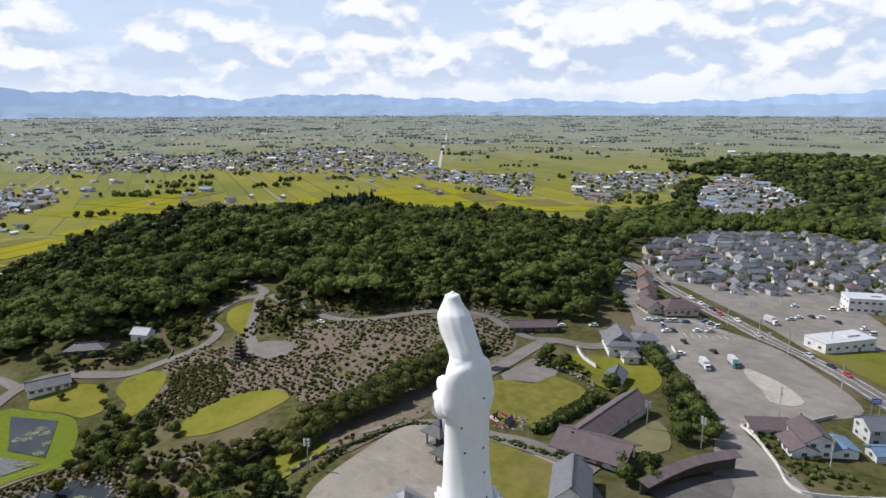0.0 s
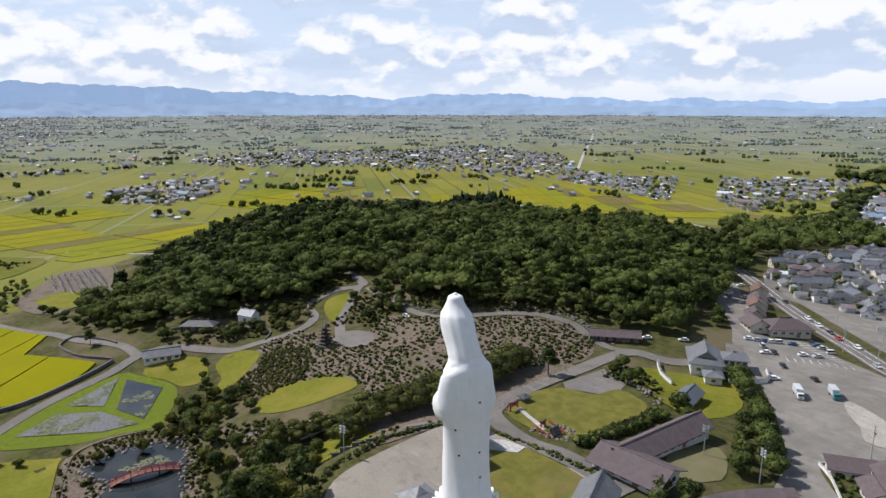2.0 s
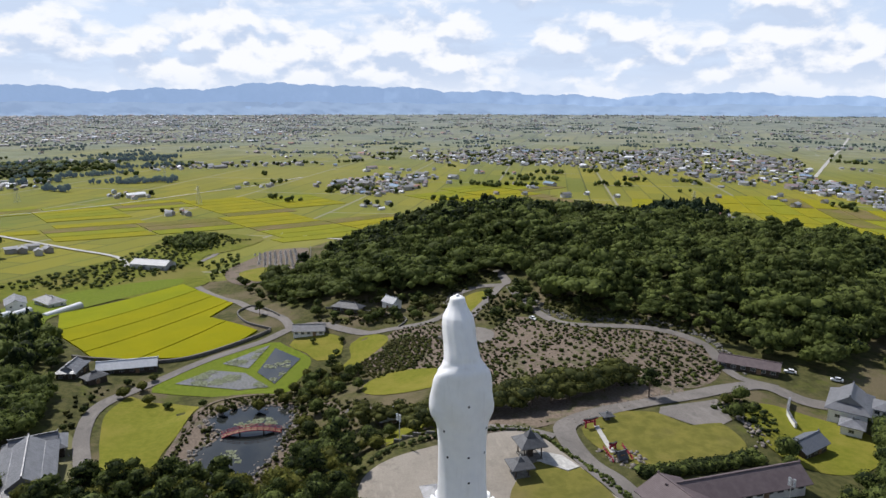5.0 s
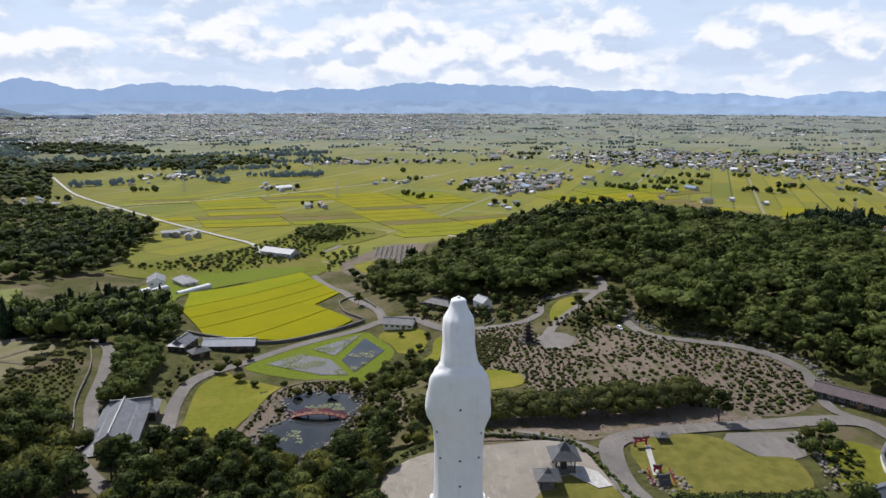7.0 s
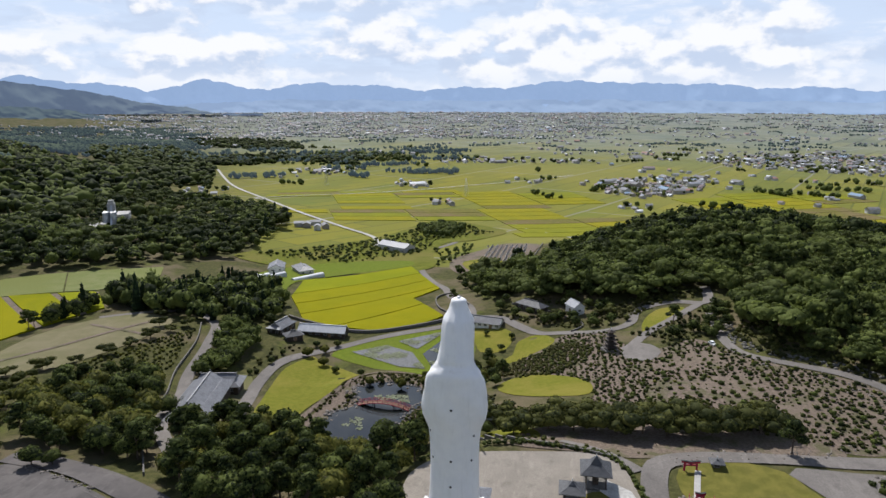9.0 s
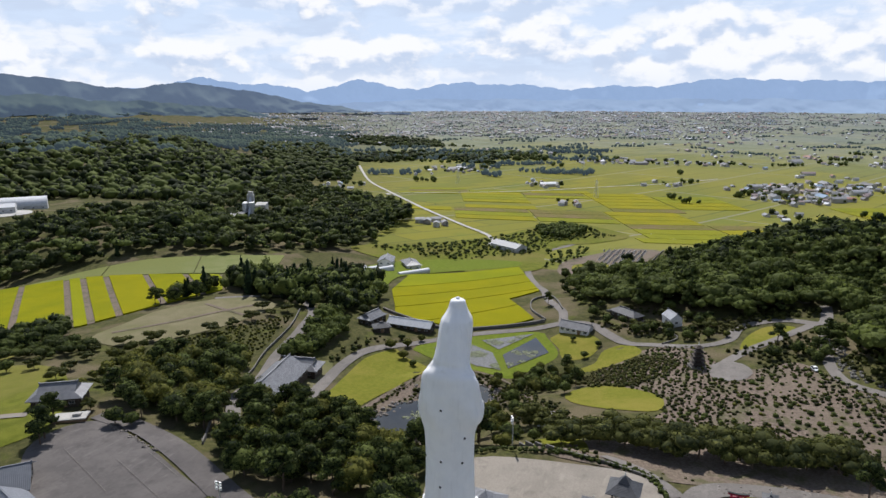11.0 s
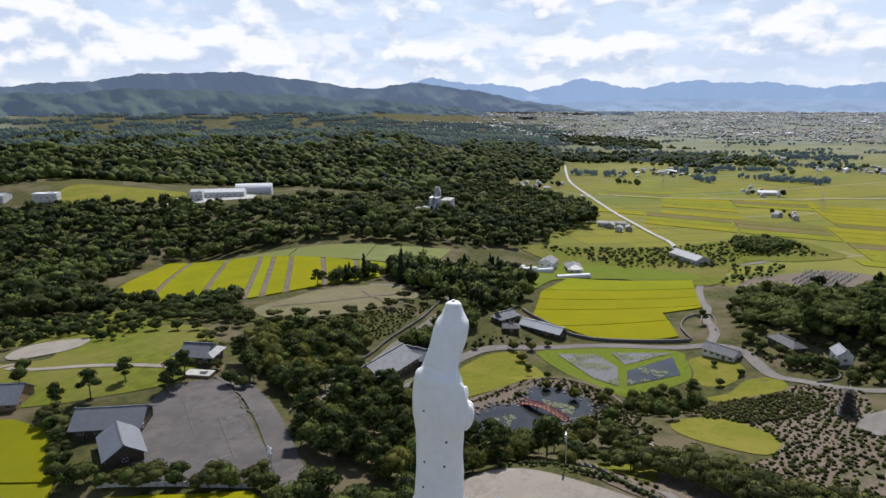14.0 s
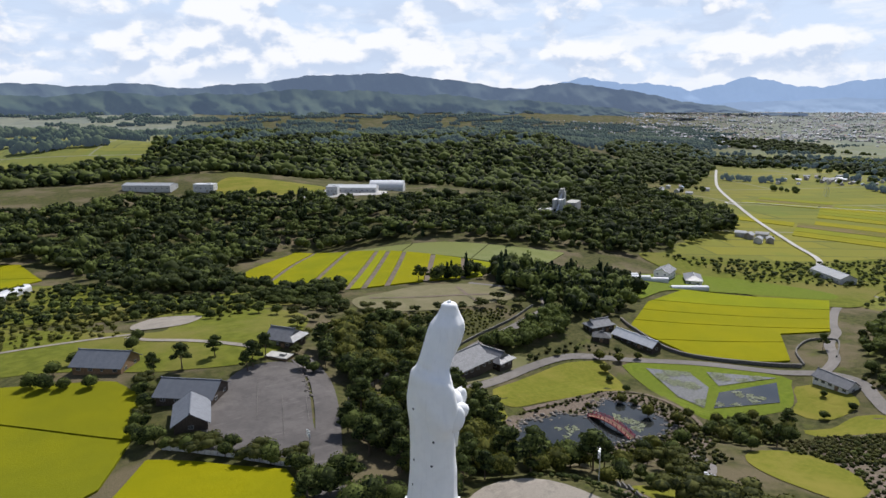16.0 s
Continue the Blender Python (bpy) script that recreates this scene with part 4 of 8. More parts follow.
def statue():
    """A robed standing figure in white, cloak over head and shoulders, on a lotus foot: one plain shape."""
    rows = [(52.7, -3.8, 1.0, 0.95), (52.4, -3.8, 1.5, 1.5), (51.3, -3.8, 1.9, 1.75), (50.3, -3.7, 2.5, 2.1), (48.7, -3.4, 3.55, 3.05), (47.4, -3.1, 3.85, 3.25),
            (45.5, -2.5, 3.95, 3.3), (44, -1.95, 3.95, 3.3), (42, -1.1, 3.65, 3.4), (40.6, -0.4, 3.3, 3.55), (39.9, 0.0, 3.4, 4.1), (39.0, 0.2, 3.8, 5.1), (38.2, 0.2, 4.0, 5.6), (36.8, 0.1, 4.2, 6.05), (35, 0, 4.6, 6.3),
            (33, 0, 4.75, 6.55), (31, 0, 4.8, 6.7), (29.4, 0, 4.75, 6.45), (28, 0.1, 4.6, 5.8), (26.5, 0.25, 4.4, 5.35), (24, 0.3, 4.4, 5.1), (21, 0.3, 4.45, 5.0),
            (17.7, 0.2, 4.75, 5.0), (13, 0.4, 5.0, 5.1), (9, 0.6, 5.5, 5.4), (5, 0.6, 6.0, 5.9), (1.0, 0.6, 6.6, 6.4)]
    key = np.array(rows)[::-1]
    zs = np.linspace(1.0, 52.7, 150)
    n = 96
    bm = bmesh.new()
    loops = []
    for z in zs:
        cx, a, b = (np.interp(z, key[:, 0], key[:, k]) for k in (1, 2, 3))
        loop = []
        for i in range(n):
            t = 2 * math.pi * i / n                      # 0 is the back, pi the front
            c, s = math.cos(t), math.sin(t)
            front = max(0.0, -c)
            k = 1.0
            low = float(smooth(30, 8, z))
            k += 0.055 * (0.25 + front) * low * (abs(math.sin(5.5 * t + 0.03 * z)) - 0.6) + 0.012 * low * math.sin(7 * t + z * 0.05)   # hanging folds of the robe
            veil = float(smooth(53, 47, z) * smooth(37, 41, z))
            k -= 0.1 * veil * math.exp(-((abs(t - math.pi) - 0.42) / 0.16) ** 2)                       # the edge of the cloak beside the face
            k -= 0.34 * math.exp(-((z - 41.2) / 2.4) ** 2) * front ** 1.5                                  # under the chin
            k += 0.07 * math.exp(-((z - 47.5) / 1.2) ** 2) * front ** 4
            drape_fold = float(smooth(36, 33, z) * smooth(26, 29, z))
            k += 0.035 * drape_fold * math.sin(5 * t + 0.5 * z)
            hem = float(smooth(39.6, 40.2, z) * smooth(44, 41, z))
            k += 0.06 * hem * (1 - front)                                                                # the hem of the hood over the shoulders
            k += 0.018 * float(smooth(52, 48, z) * smooth(38, 42, z)) * math.sin(11 * t + 0.3 * z)
            k += 0.045 * float(smooth(37.5, 40, z) * smooth(49, 45, z)) * front ** 0.5 * math.sin(16 * t + 0.25 * z)                 # narrow folds falling from the hood
            k -= 0.05 * math.exp(-((z - 38.6 - 2.2 * c) / 0.5) ** 2) * (1 - 0.5 * front)                  # the hem drawn round the shoulders
            slim = 1.0 if c > 0 else 1 - 0.3 * float(smooth(23, 28, z) * smooth(41, 38, z))
            x, y = cx + a * c * k * slim, b * s * k
            if 26 < z < 37:                                                                           # forearms held before the breast
                arm = math.exp(-((z - 31.5) / 2.6) ** 2) * front ** 3
                x -= 0.5 * arm
            loop.append(bm.verts.new((x, y, z)))
        loops.append(loop)
    for p, q in zip(loops, loops[1:]):
        for i in range(n):
            bm.faces.new((p[i], p[(i + 1) % n], q[(i + 1) % n], q[i]))
    bm.faces.new(loops[-1])
    # joined palms
    for dy in (-0.55, 0.55):
        made = bmesh.ops.create_uvsphere(bm, u_segments=16, v_segments=10, radius=1.0, matrix=pose(-6.5, dy * 0.9, 31.6, 0, -14, 0) @ Matrix.Diagonal((1.2, 0.85, 2.3, 1)))
    for dy in (-1, 1):
        bmesh.ops.create_uvsphere(bm, u_segments=16, v_segments=10, radius=1.0, matrix=pose(-3.9, 1.9 * dy, 30.0, 0, 14, -24 * dy) @ Matrix.Diagonal((3.0, 1.5, 2.0, 1)))
    bmesh.ops.create_uvsphere(bm, u_segments=16, v_segments=10, radius=1.0, matrix=pose(-4.4, 0, 31.6) @ Matrix.Diagonal((2.3, 2.4, 2.6, 1)))
    # sleeves falling from the wrists
    for dy in (-1, 1):
        bmesh.ops.create_cone(bm, cap_ends=True, segments=18, radius1=1.5, radius2=0.7, depth=7.0, matrix=pose(-4.1, 1.6 * dy, 26.4, 0, -12, 0) @ Matrix.Diagonal((0.8, 0.9, 1, 1)))
    # cloth hanging from the right sleeve
    bmesh.ops.create_uvsphere(bm, u_segments=16, v_segments=10, radius=1.0, matrix=pose(-1.4, 5.5, 30.6, 0, 0, 0) @ Matrix.Diagonal((2.3, 1.0, 2.8, 1)))
    bmesh.ops.create_uvsphere(bm, u_segments=16, v_segments=10, radius=1.0, matrix=pose(-1.4, -5.5, 30.6, 0, 0, 0) @ Matrix.Diagonal((2.3, 1.0, 2.8, 1)))
    # lotus foot: three rings of petals and a round plinth
    for ring, (r, z, lean, size) in enumerate(((6.9, 7.6, 34, 1.5), (7.7, 5.2, 52, 1.7), (8.2, 2.4, 80, 1.8))):
        for i in range(20):
            a = 360 / 20 * (i + 0.5 * ring)
            bmesh.ops.create_uvsphere(bm, u_segments=10, v_segments=6, radius=1.0, matrix=pose(0.6, 0, z, 0, 0, a) @ pose(r - 0.6, 0, 0, 0, lean, 0) @ Matrix.Diagonal((0.35, 1.05, size, 1)))
    for r, z0, z1 in ((8.6, -1.0, 1.2), (9.6, -7.2, -0.8)):
        bmesh.ops.create_cone(bm, cap_ends=True, segments=48, radius1=r, radius2=r - 0.3, depth=z1 - z0, matrix=pose(0.6, 0, (z0 + z1) / 2))
    for f in bm.faces:
        f.smooth = True
    # small dark air holes down the back and the flanks, with their rims
    holes = [(0, z) for z in (32.4, 21.4, 16.0, 10.6)] + [(-55, 26.8), (-50, 21.2), (52, 26.5), (50, 21.2)]
    for deg, z in holes:
        cx, a, b = (np.interp(z, key[:, 0], key[:, k]) for k in (1, 2, 3))
        t = radians(deg)
        out = math.atan2(math.sin(t) / b, math.cos(t) / a)
        m = pose(cx + a * math.cos(t), b * math.sin(t), z, 0, 0, math.degrees(out))
        for r, deep, mat in ((0.36, 0.1, 0), (0.25, 0.16, 1)):
            made = bmesh.ops.create_cone(bm, cap_ends=True, segments=12, radius1=r, radius2=r, depth=deep, matrix=m @ pose(0.05, 0, 0, 0, 90, 0))
            for f in {f for v in made["verts"] for f in v.link_faces}:
                f.material_index = mat
    made = bmesh.ops.create_cone(bm, cap_ends=True, segments=16, radius1=0.5, radius2=0.3, depth=0.5, matrix=pose(-3.8, 0, 52.85))
    ob = part("statue", bm, [STATUE, BLACK])
    ob.matrix_basis = pose(-84.0, 96.2, 0)
    return tagged(ob, "colossal white standing figure in a hooded cloak with joined palms", "statue")


statue()

# ---- trees ----


def ico(level):
    bm = bmesh.new()
    bmesh.ops.create_icosphere(bm, subdivisions=level, radius=1.0)
    v = np.array([x.co for x in bm.verts])
    f = np.array([[x.index for x in q.verts] for q in bm.faces])
    bm.free()
    return v, f


ICO = {k: ico(k) for k in (1, 2)}


def crown(rng, kind, tufts, level=1, size_of_tuft=(0.035, 0.08)):
    """A crown of lobes with leaf clumps standing out of them. Unit height 1, foot at 0. Returns vertices, triangles, a tint for each."""
    V, T, C = [], [], []
    n = 0

    def add(v, t, c):
        nonlocal n
        V.append(v), T.append(t + n), C.append(np.full(len(t), c) + rng.uniform(-0.2, 0.2, len(t)))
        n += len(v)
    lobes = []
    if kind == "broad":
        lobes.append(((0, 0, 0.62), (0.36, 0.36, 0.34)))
        for i in range(5):
            a = i * 1.257 + rng.uniform(-0.4, 0.4)
            r = rng.uniform(0.2, 0.3)
            s = rng.uniform(0.17, 0.25)
            lobes.append(((r * math.cos(a), r * math.sin(a), rng.uniform(0.45, 0.78)), (s, s, s * 0.85)))
    elif kind == "spread":
        for i in range(7):
            a = i * 0.9 + rng.uniform(-0.4, 0.4)
            r = rng.uniform(0.2, 0.5) if i else 0
            s = rng.uniform(0.22, 0.32)
            lobes.append(((r * math.cos(a), r * math.sin(a), rng.uniform(0.58, 0.82)), (s, s, s * 0.6)))
    elif kind == "pine":
        for i in range(8):
            a = i * 2.4 + rng.uniform(-0.5, 0.5)
            h = 0.42 + 0.07 * i
            r = 0.26 * (1.15 - 0.1 * i) if i < 7 else 0
            s = rng.uniform(0.15, 0.21)
            lobes.append(((r * math.cos(a), r * math.sin(a), h), (s, s, s * 0.45)))
    elif kind == "cedar":
        for i in range(5):
            h = 0.2 + 0.19 * i
            s = 0.27 * (1.1 - 0.19 * i)
            lobes.append(((rng.uniform(-0.02, 0.02), rng.uniform(-0.02, 0.02), h), (s, s, 0.17)))
    else:
        lobes.append(((0, 0, 0.42), (0.5, 0.5, 0.46)))
        lobes.append(((0.25, 0.12, 0.35), (0.32, 0.32, 0.34)))
    for at, size in lobes:
        v, t = ICO[level]
        push = 1 + rng.uniform(-0.2, 0.16, len(v))
        add(v * push[:, None] * np.array(size) + np.array(at), t, rng.uniform(0.2, 0.55))
    w = np.array([s[0] * s[2] for _, s in lobes])
    which = rng.choice(len(lobes), tufts, p=w / w.sum())
    for k in which:
        at, size = map(np.array, lobes[k])
        d = rng.normal(size=3)
        d[2] = abs(d[2]) * 0.9 - 0.25
        d /= np.linalg.norm(d)
        p = at + d * size * rng.uniform(0.9, 1.12)
        s = rng.uniform(*size_of_tuft) * (1.0 if kind != "bush" else 2.0)
        u = np.cross(d, rng.normal(size=3))
        u /= np.linalg.norm(u) + 1e-9
        w2 = np.cross(d, u) * 0.8 + d * rng.uniform(-0.5, 0.5)
        tip = p + d * s * rng.uniform(0.3, 0.9)
        add(np.array([p - u * s, p + u * s, tip + w2 * s, tip - w2 * s]), np.array([[0, 1, 2], [0, 3, 1]]), rng.uniform(0.3, 0.95))
    return np.concatenate(V), np.concatenate(T), np.concatenate(C)


RNG = np.random.default_rng(7)
KINDS = ("broad", "spread", "pine", "cedar", "bush")
RICH = {k: [crown(RNG, k, 150 if k != "bush" else 40) for _ in range(4)] for k in KINDS}
PLAIN_CROWN = {k: [crown(RNG, k, 44 if k != "bush" else 14, 1, (0.05, 0.1)) for _ in range(4)] for k in KINDS}


def lump(rng, tufts=8):
    """A small far crown: rough lobes side by side."""
    V, T, C = [], [], []
    n = 0
    for k in range(2):
        v, t = ICO[1]
        push = 1 + rng.uniform(-0.42, 0.42, len(v))
        a, r = k * 3.0 + rng.uniform(-0.6, 0.6), rng.uniform(0.1, 0.28)
        s = rng.uniform(0.3, 0.42)
        V.append(v * push[:, None] * np.array((s, s, s * 1.1)) + np.array((r * math.cos(a), r * math.sin(a), rng.uniform(0.35, 0.68))))
        T.append(t + n), C.append(rng.uniform(0.05, 0.75, len(t)))
        n += len(v)
    return np.concatenate(V), np.concatenate(T), np.concatenate(C)


LUMPS = [lump(RNG) for _ in range(5)]


def woods(name, x, y, heights, widths, shapes, material, label, category="wood", sink=0.06, seed=0):
    """Many trees in one mesh: each a turned, stretched crown of one of the shapes."""
    rng = np.random.default_rng(seed)
    z = land(x, y)
    V, T, C = [], [], []
    n = 0
    for i in range(len(x)):
        v, t, c = shapes[rng.integers(len(shapes))]
        a = rng.uniform(0, 6.283)
        h, w = heights[i], widths[i]
        ca, sa = math.cos(a) * w, math.sin(a) * w
        q = np.empty_like(v)
        q[:, 0] = v[:, 0] * ca - v[:, 1] * sa + x[i]
        q[:, 1] = v[:, 0] * sa + v[:, 1] * ca + y[i]
        q[:, 2] = (v[:, 2] - sink) * h + z[i]
        V.append(q), T.append(t + n), C.append(c * 0.45 + rng.uniform(0, 0.55))
        n += len(v)
    ob = arrays(name, np.concatenate(V), np.concatenate(T), material, np.clip(np.concatenate(C), 0, 0.999))
    return tagged(ob, label, category, kind="stuff")


NORTH_WOOD = [(-405, 54), (-372, 64), (-346, 80), (-336, 104), (-332, 132), (-326, 158), (-345, 200), (-318, 204), (-280, 200), (-250, 204), (-226, 222), (-206, 240), (-184, 247), (-164, 250), (-156, 272), (-168, 300), (-178, 336), (-214, 366), (-208, 400), (-236, 440), (-290, 500), (-420, 500),
              (-560, 470), (-690, 430), (-720, 320), (-690, 220), (-640, 160), (-560, 110), (-480, 92), (-430, 60)]
EAST_WOOD = [(-214, 380), (-212, 420), (-238, 470), (-244, 600), (-180, 704), (-80, 690), (0, 600), (80, 640), (80, 1500), (-240, 1500), (-420, 1480), (-560, 1300), (-490, 1120), (-400, 900), (-380, 640), (-320, 545), (-290, 500)]
ESTATE = [(-297, 765), (-380, 930), (-443, 1060), (-547, 1450), (-440, 1400), (-356, 1297), (-275, 1117), (-252, 897), (-269, 780)]
ROAD_GAP = [(-345, 570), (-262, 432), (-236, 440), (-316, 580)]
SOUTH_WOOD = [(0, -380), (-38, -420), (-84, -225), (-138, -212), (-150, -280), (-232, -370), (-262, -330), (-330, -268), (-402, -190), (-470, -150), (-526, -160), (-690, -200), (-800, -290), (-840, -420), (-660, -330), (-560, -320), (-560, -450), (-480, -470),
              (-400, -440), (-330, -520), (-260, -600), (-160, -640), (0, -600)]
SOUTH_HILL = [(60, -820), (-160, -790), (-330, -760), (-520, -780), (-640, -700), (-640, -480), (-780, -540), (-960, -560), (-1150, -760), (-1500, -1500), (-1700, -2200), (-1000, -2500), (-500, -1900), (-300, -1260), (60, -1260)]
MID_WOOD = [(-300, -150), (-330, -140), (-372, -120), (-372, -74), (-330, -52), (-298, -38), (-280, -42), (-262, -58), (-272, -96), (-284, -130), (-264, -150)]
PARK_WOOD_A = [(-138, -62), (-186, -86), (-222, -62), (-236, -54), (-200, -44), (-172, -32), (-146, -18), (-124, 2), (-114, -4), (-116, -32)]
PARK_WOOD_B = [(-148, -10), (-158, 8), (-158, 26), (-146, 40), (-140, 56), (-152, 62), (-168, 66), (-160, 78), (-136, 80), (-112, 74), (-100, 70), (-94, 44), (-100, 22), (-110, 6), (-124, 6)]


def wood_heights(n, lo, hi, seed):
    r = np.random.default_rng(seed)
    return r.uniform(lo * 0.72, hi, n) * np.where(r.random(n) < 0.12, 1.3, 1.0)


def plant(name, poly, gap, lo, hi, spread, shapes, mat, label, seed, keep=()):
    x, y = scatter(poly, gap, np.random.default_rng(seed), keep_out=keep)
    # glades: the crowns stand closer in some places than in others
    r = np.random.default_rng(seed + 500)
    k = np.sin(x / 17 + 2 * np.sin(y / 41)) * np.sin(y / 19 + 2 * np.sin(x / 37)) + r.normal(size=len(x)) * 0.45 < 0.85
    x, y = x[k], y[k]
    h = wood_heights(len(x), lo, hi, seed)
    h = h * (1 + 0.16 * np.sin(x / 23 + 1.3) * np.sin(y / 27))
    return woods(name, x, y, h, h * spread * r.uniform(0.8, 1.4, len(x)), shapes, mat, label, seed=seed)


near_wood = [(-1000, -1000), (-440, -1000), (-440, 1000), (-1000, 1000)]
far_wood = [(-440, -1000), (100, -1000), (100, 1000), (-440, 1000)]
plant("wood", NORTH_WOOD, 8.2, 8, 14, 0.92, RICH["broad"] + RICH["spread"], LEAF, "dense dark green mixed wood over the hill", 1, (near_wood,))
plant("wood", NORTH_WOOD, 11, 11, 17, 0.66, RICH["pine"], LEAF_PINE, "dark pines standing through the hill wood", 2, (near_wood,))
plant("wood", NORTH_WOOD, 9.2, 8, 14, 0.95, PLAIN_CROWN["broad"], LEAF, "dense dark green wood on the far side of the hill", 3, (far_wood,))
plant("wood", NORTH_WOOD, 14, 10, 15, 0.6, PLAIN_CROWN["pine"], LEAF_PINE, "pines in the far side of the hill wood", 4, (far_wood,))
plant("wood", EAST_WOOD, 10.5, 9, 15, 0.95, PLAIN_CROWN["broad"], LEAF, "broad-leaved wood on the hills behind the town", 5, ([(-800, 860), (200, 860), (200, 1600), (-800, 1600)], ESTATE, ROAD_GAP))
plant("wood", EAST_WOOD, 12.5, 10, 16, 1.2, LUMPS, LEAF, "wooded hills beyond the town", 55, ([(-800, 860), (200, 860), (200, 0), (-800, 0)], ESTATE))
plant("wood", [(-673, 1480), (-700, 1800), (-640, 2150), (-375, 2226), (-160, 1900), (80, 1520), (-240, 1510), (-420, 1490)], 19, 10, 18, 1.7, LUMPS, LEAF, "wooded ridge behind the hillside estate", 56)
plant("wood", SOUTH_WOOD, 9.8, 9, 16, 0.78, PLAIN_CROWN["broad"] + PLAIN_CROWN["spread"], LEAF, "thick broad-leaved wood in the southern valley", 6)
plant("wood", SOUTH_WOOD, 52, 12, 17, 0.65, PLAIN_CROWN["cedar"], LEAF_CEDAR, "tall dark cedars in the southern wood", 7)
plant("wood", [(-560, -450), (-600, -400), (-660, -335), (-840, -425), (-980, -560), (-780, -545), (-640, -490)], 12, 8, 13, 1.0, PLAIN_CROWN["broad"], LEAF, "wood beyond the mixing plant", 66)
plant("wood", [(-980, -600), (-1150, -720), (-1403, -1040), (-1750, -1300), (-1900, -1150), (-1600, -820), (-1250, -620), (-1084, -530)], 15, 9, 17, 1.25, LUMPS, LEAF, "wood along the foot of the southern hills", 68)
plant("wood", SOUTH_HILL, 13.5, 10, 18, 1.2, LUMPS, LEAF, "wooded hills running back to the mountains", 8)
plant("wood", [(-690, 570), (-740, 545), (-820, 580), (-840, 640), (-790, 690), (-720, 660)], 9, 12, 19, 0.7, PLAIN_CROWN["cedar"] + PLAIN_CROWN["broad"], LEAF_CEDAR, "dark grove beside the pale road", 67)
plant("wood", MID_WOOD, 6.5, 8, 14, 0.75, PLAIN_CROWN["broad"], LEAF, "thick wood between the rice fields", 9)
plant("wood", MID_WOOD, 16, 11, 16, 0.6, PLAIN_CROWN["cedar"], LEAF_CEDAR, "tall dark cedars beside the farm", 10)

# ---- buildings ----


def gable_profile(L, W, H, rise, over, thick):
    s = rise / (W / 2)
    w = W / 2 + over
    return [(-w, H - over * s), (0, H + rise), (w, H - over * s), (w, H - over * s + thick), (0, H + rise + thick * 1.2), (-w, H - over * s + thick)]


def prism(bm, outline, x0, x1):
    a = [bm.verts.new((x0, y, z)) for y, z in outline]
    b = [bm.verts.new((x1, y, z)) for y, z in outline]
    n = len(outline)
    for i in range(n):
        bm.faces.new((a[i], a[(i + 1) % n], b[(i + 1) % n], b[i]))
    bm.faces.new(a[::-1]), bm.faces.new(b)


def hip(bm, L, W, z0, z1, top_l, top_w, thick=0.2):
    """A hipped skirt from an eaves rectangle up to a smaller one."""
    rect = lambda l, w, z: [bm.verts.new((sx * l / 2, sy * w / 2, z)) for sx, sy in ((-1, -1), (1, -1), (1, 1), (-1, 1))]
    lo, a, b = rect(L, W, z0 - thick), rect(L, W, z0), rect(max(top_l, 0.05), max(top_w, 0.05), z1)
    for p, q in ((lo, a), (a, b)):
        for i in range(4):
            bm.faces.new((p[i], p[(i + 1) % 4], q[(i + 1) % 4], q[i]))
    bm.faces.new(lo[::-1]), bm.faces.new(b)


def add_window(parent, x, y, z, w, h, turn, frame_mat, plain=False):
    bm = bmesh.new()
    for dx, dz, sx, sz in ((0, h / 2, w + 0.16, 0.09), (0, -h / 2, w + 0.16, 0.09), (-w / 2, 0, 0.09, h), (w / 2, 0, 0.09, h), (0, 0, 0.06, h)):
        box(bm, (sx, 0.1, sz), (dx, -0.05, dz))
    if plain:
        box(bm, (w - 0.04, 0.05, h - 0.04), (0, -0.03, 0), 0, 1)
        ob = part("window", bm, [frame_mat, GLASS], parent)
        ob.matrix_basis = pose(x, y, z, 0, 0, turn)
        return ob
    ob = part("window", bm, frame_mat, parent)
    ob.matrix_basis = pose(x, y, z, 0, 0, turn)
    bm = bmesh.new()
    box(bm, (w - 0.04, 0.05, h - 0.04), (0, -0.03, 0))
    part("pane", bm, GLASS, ob)
    return ob


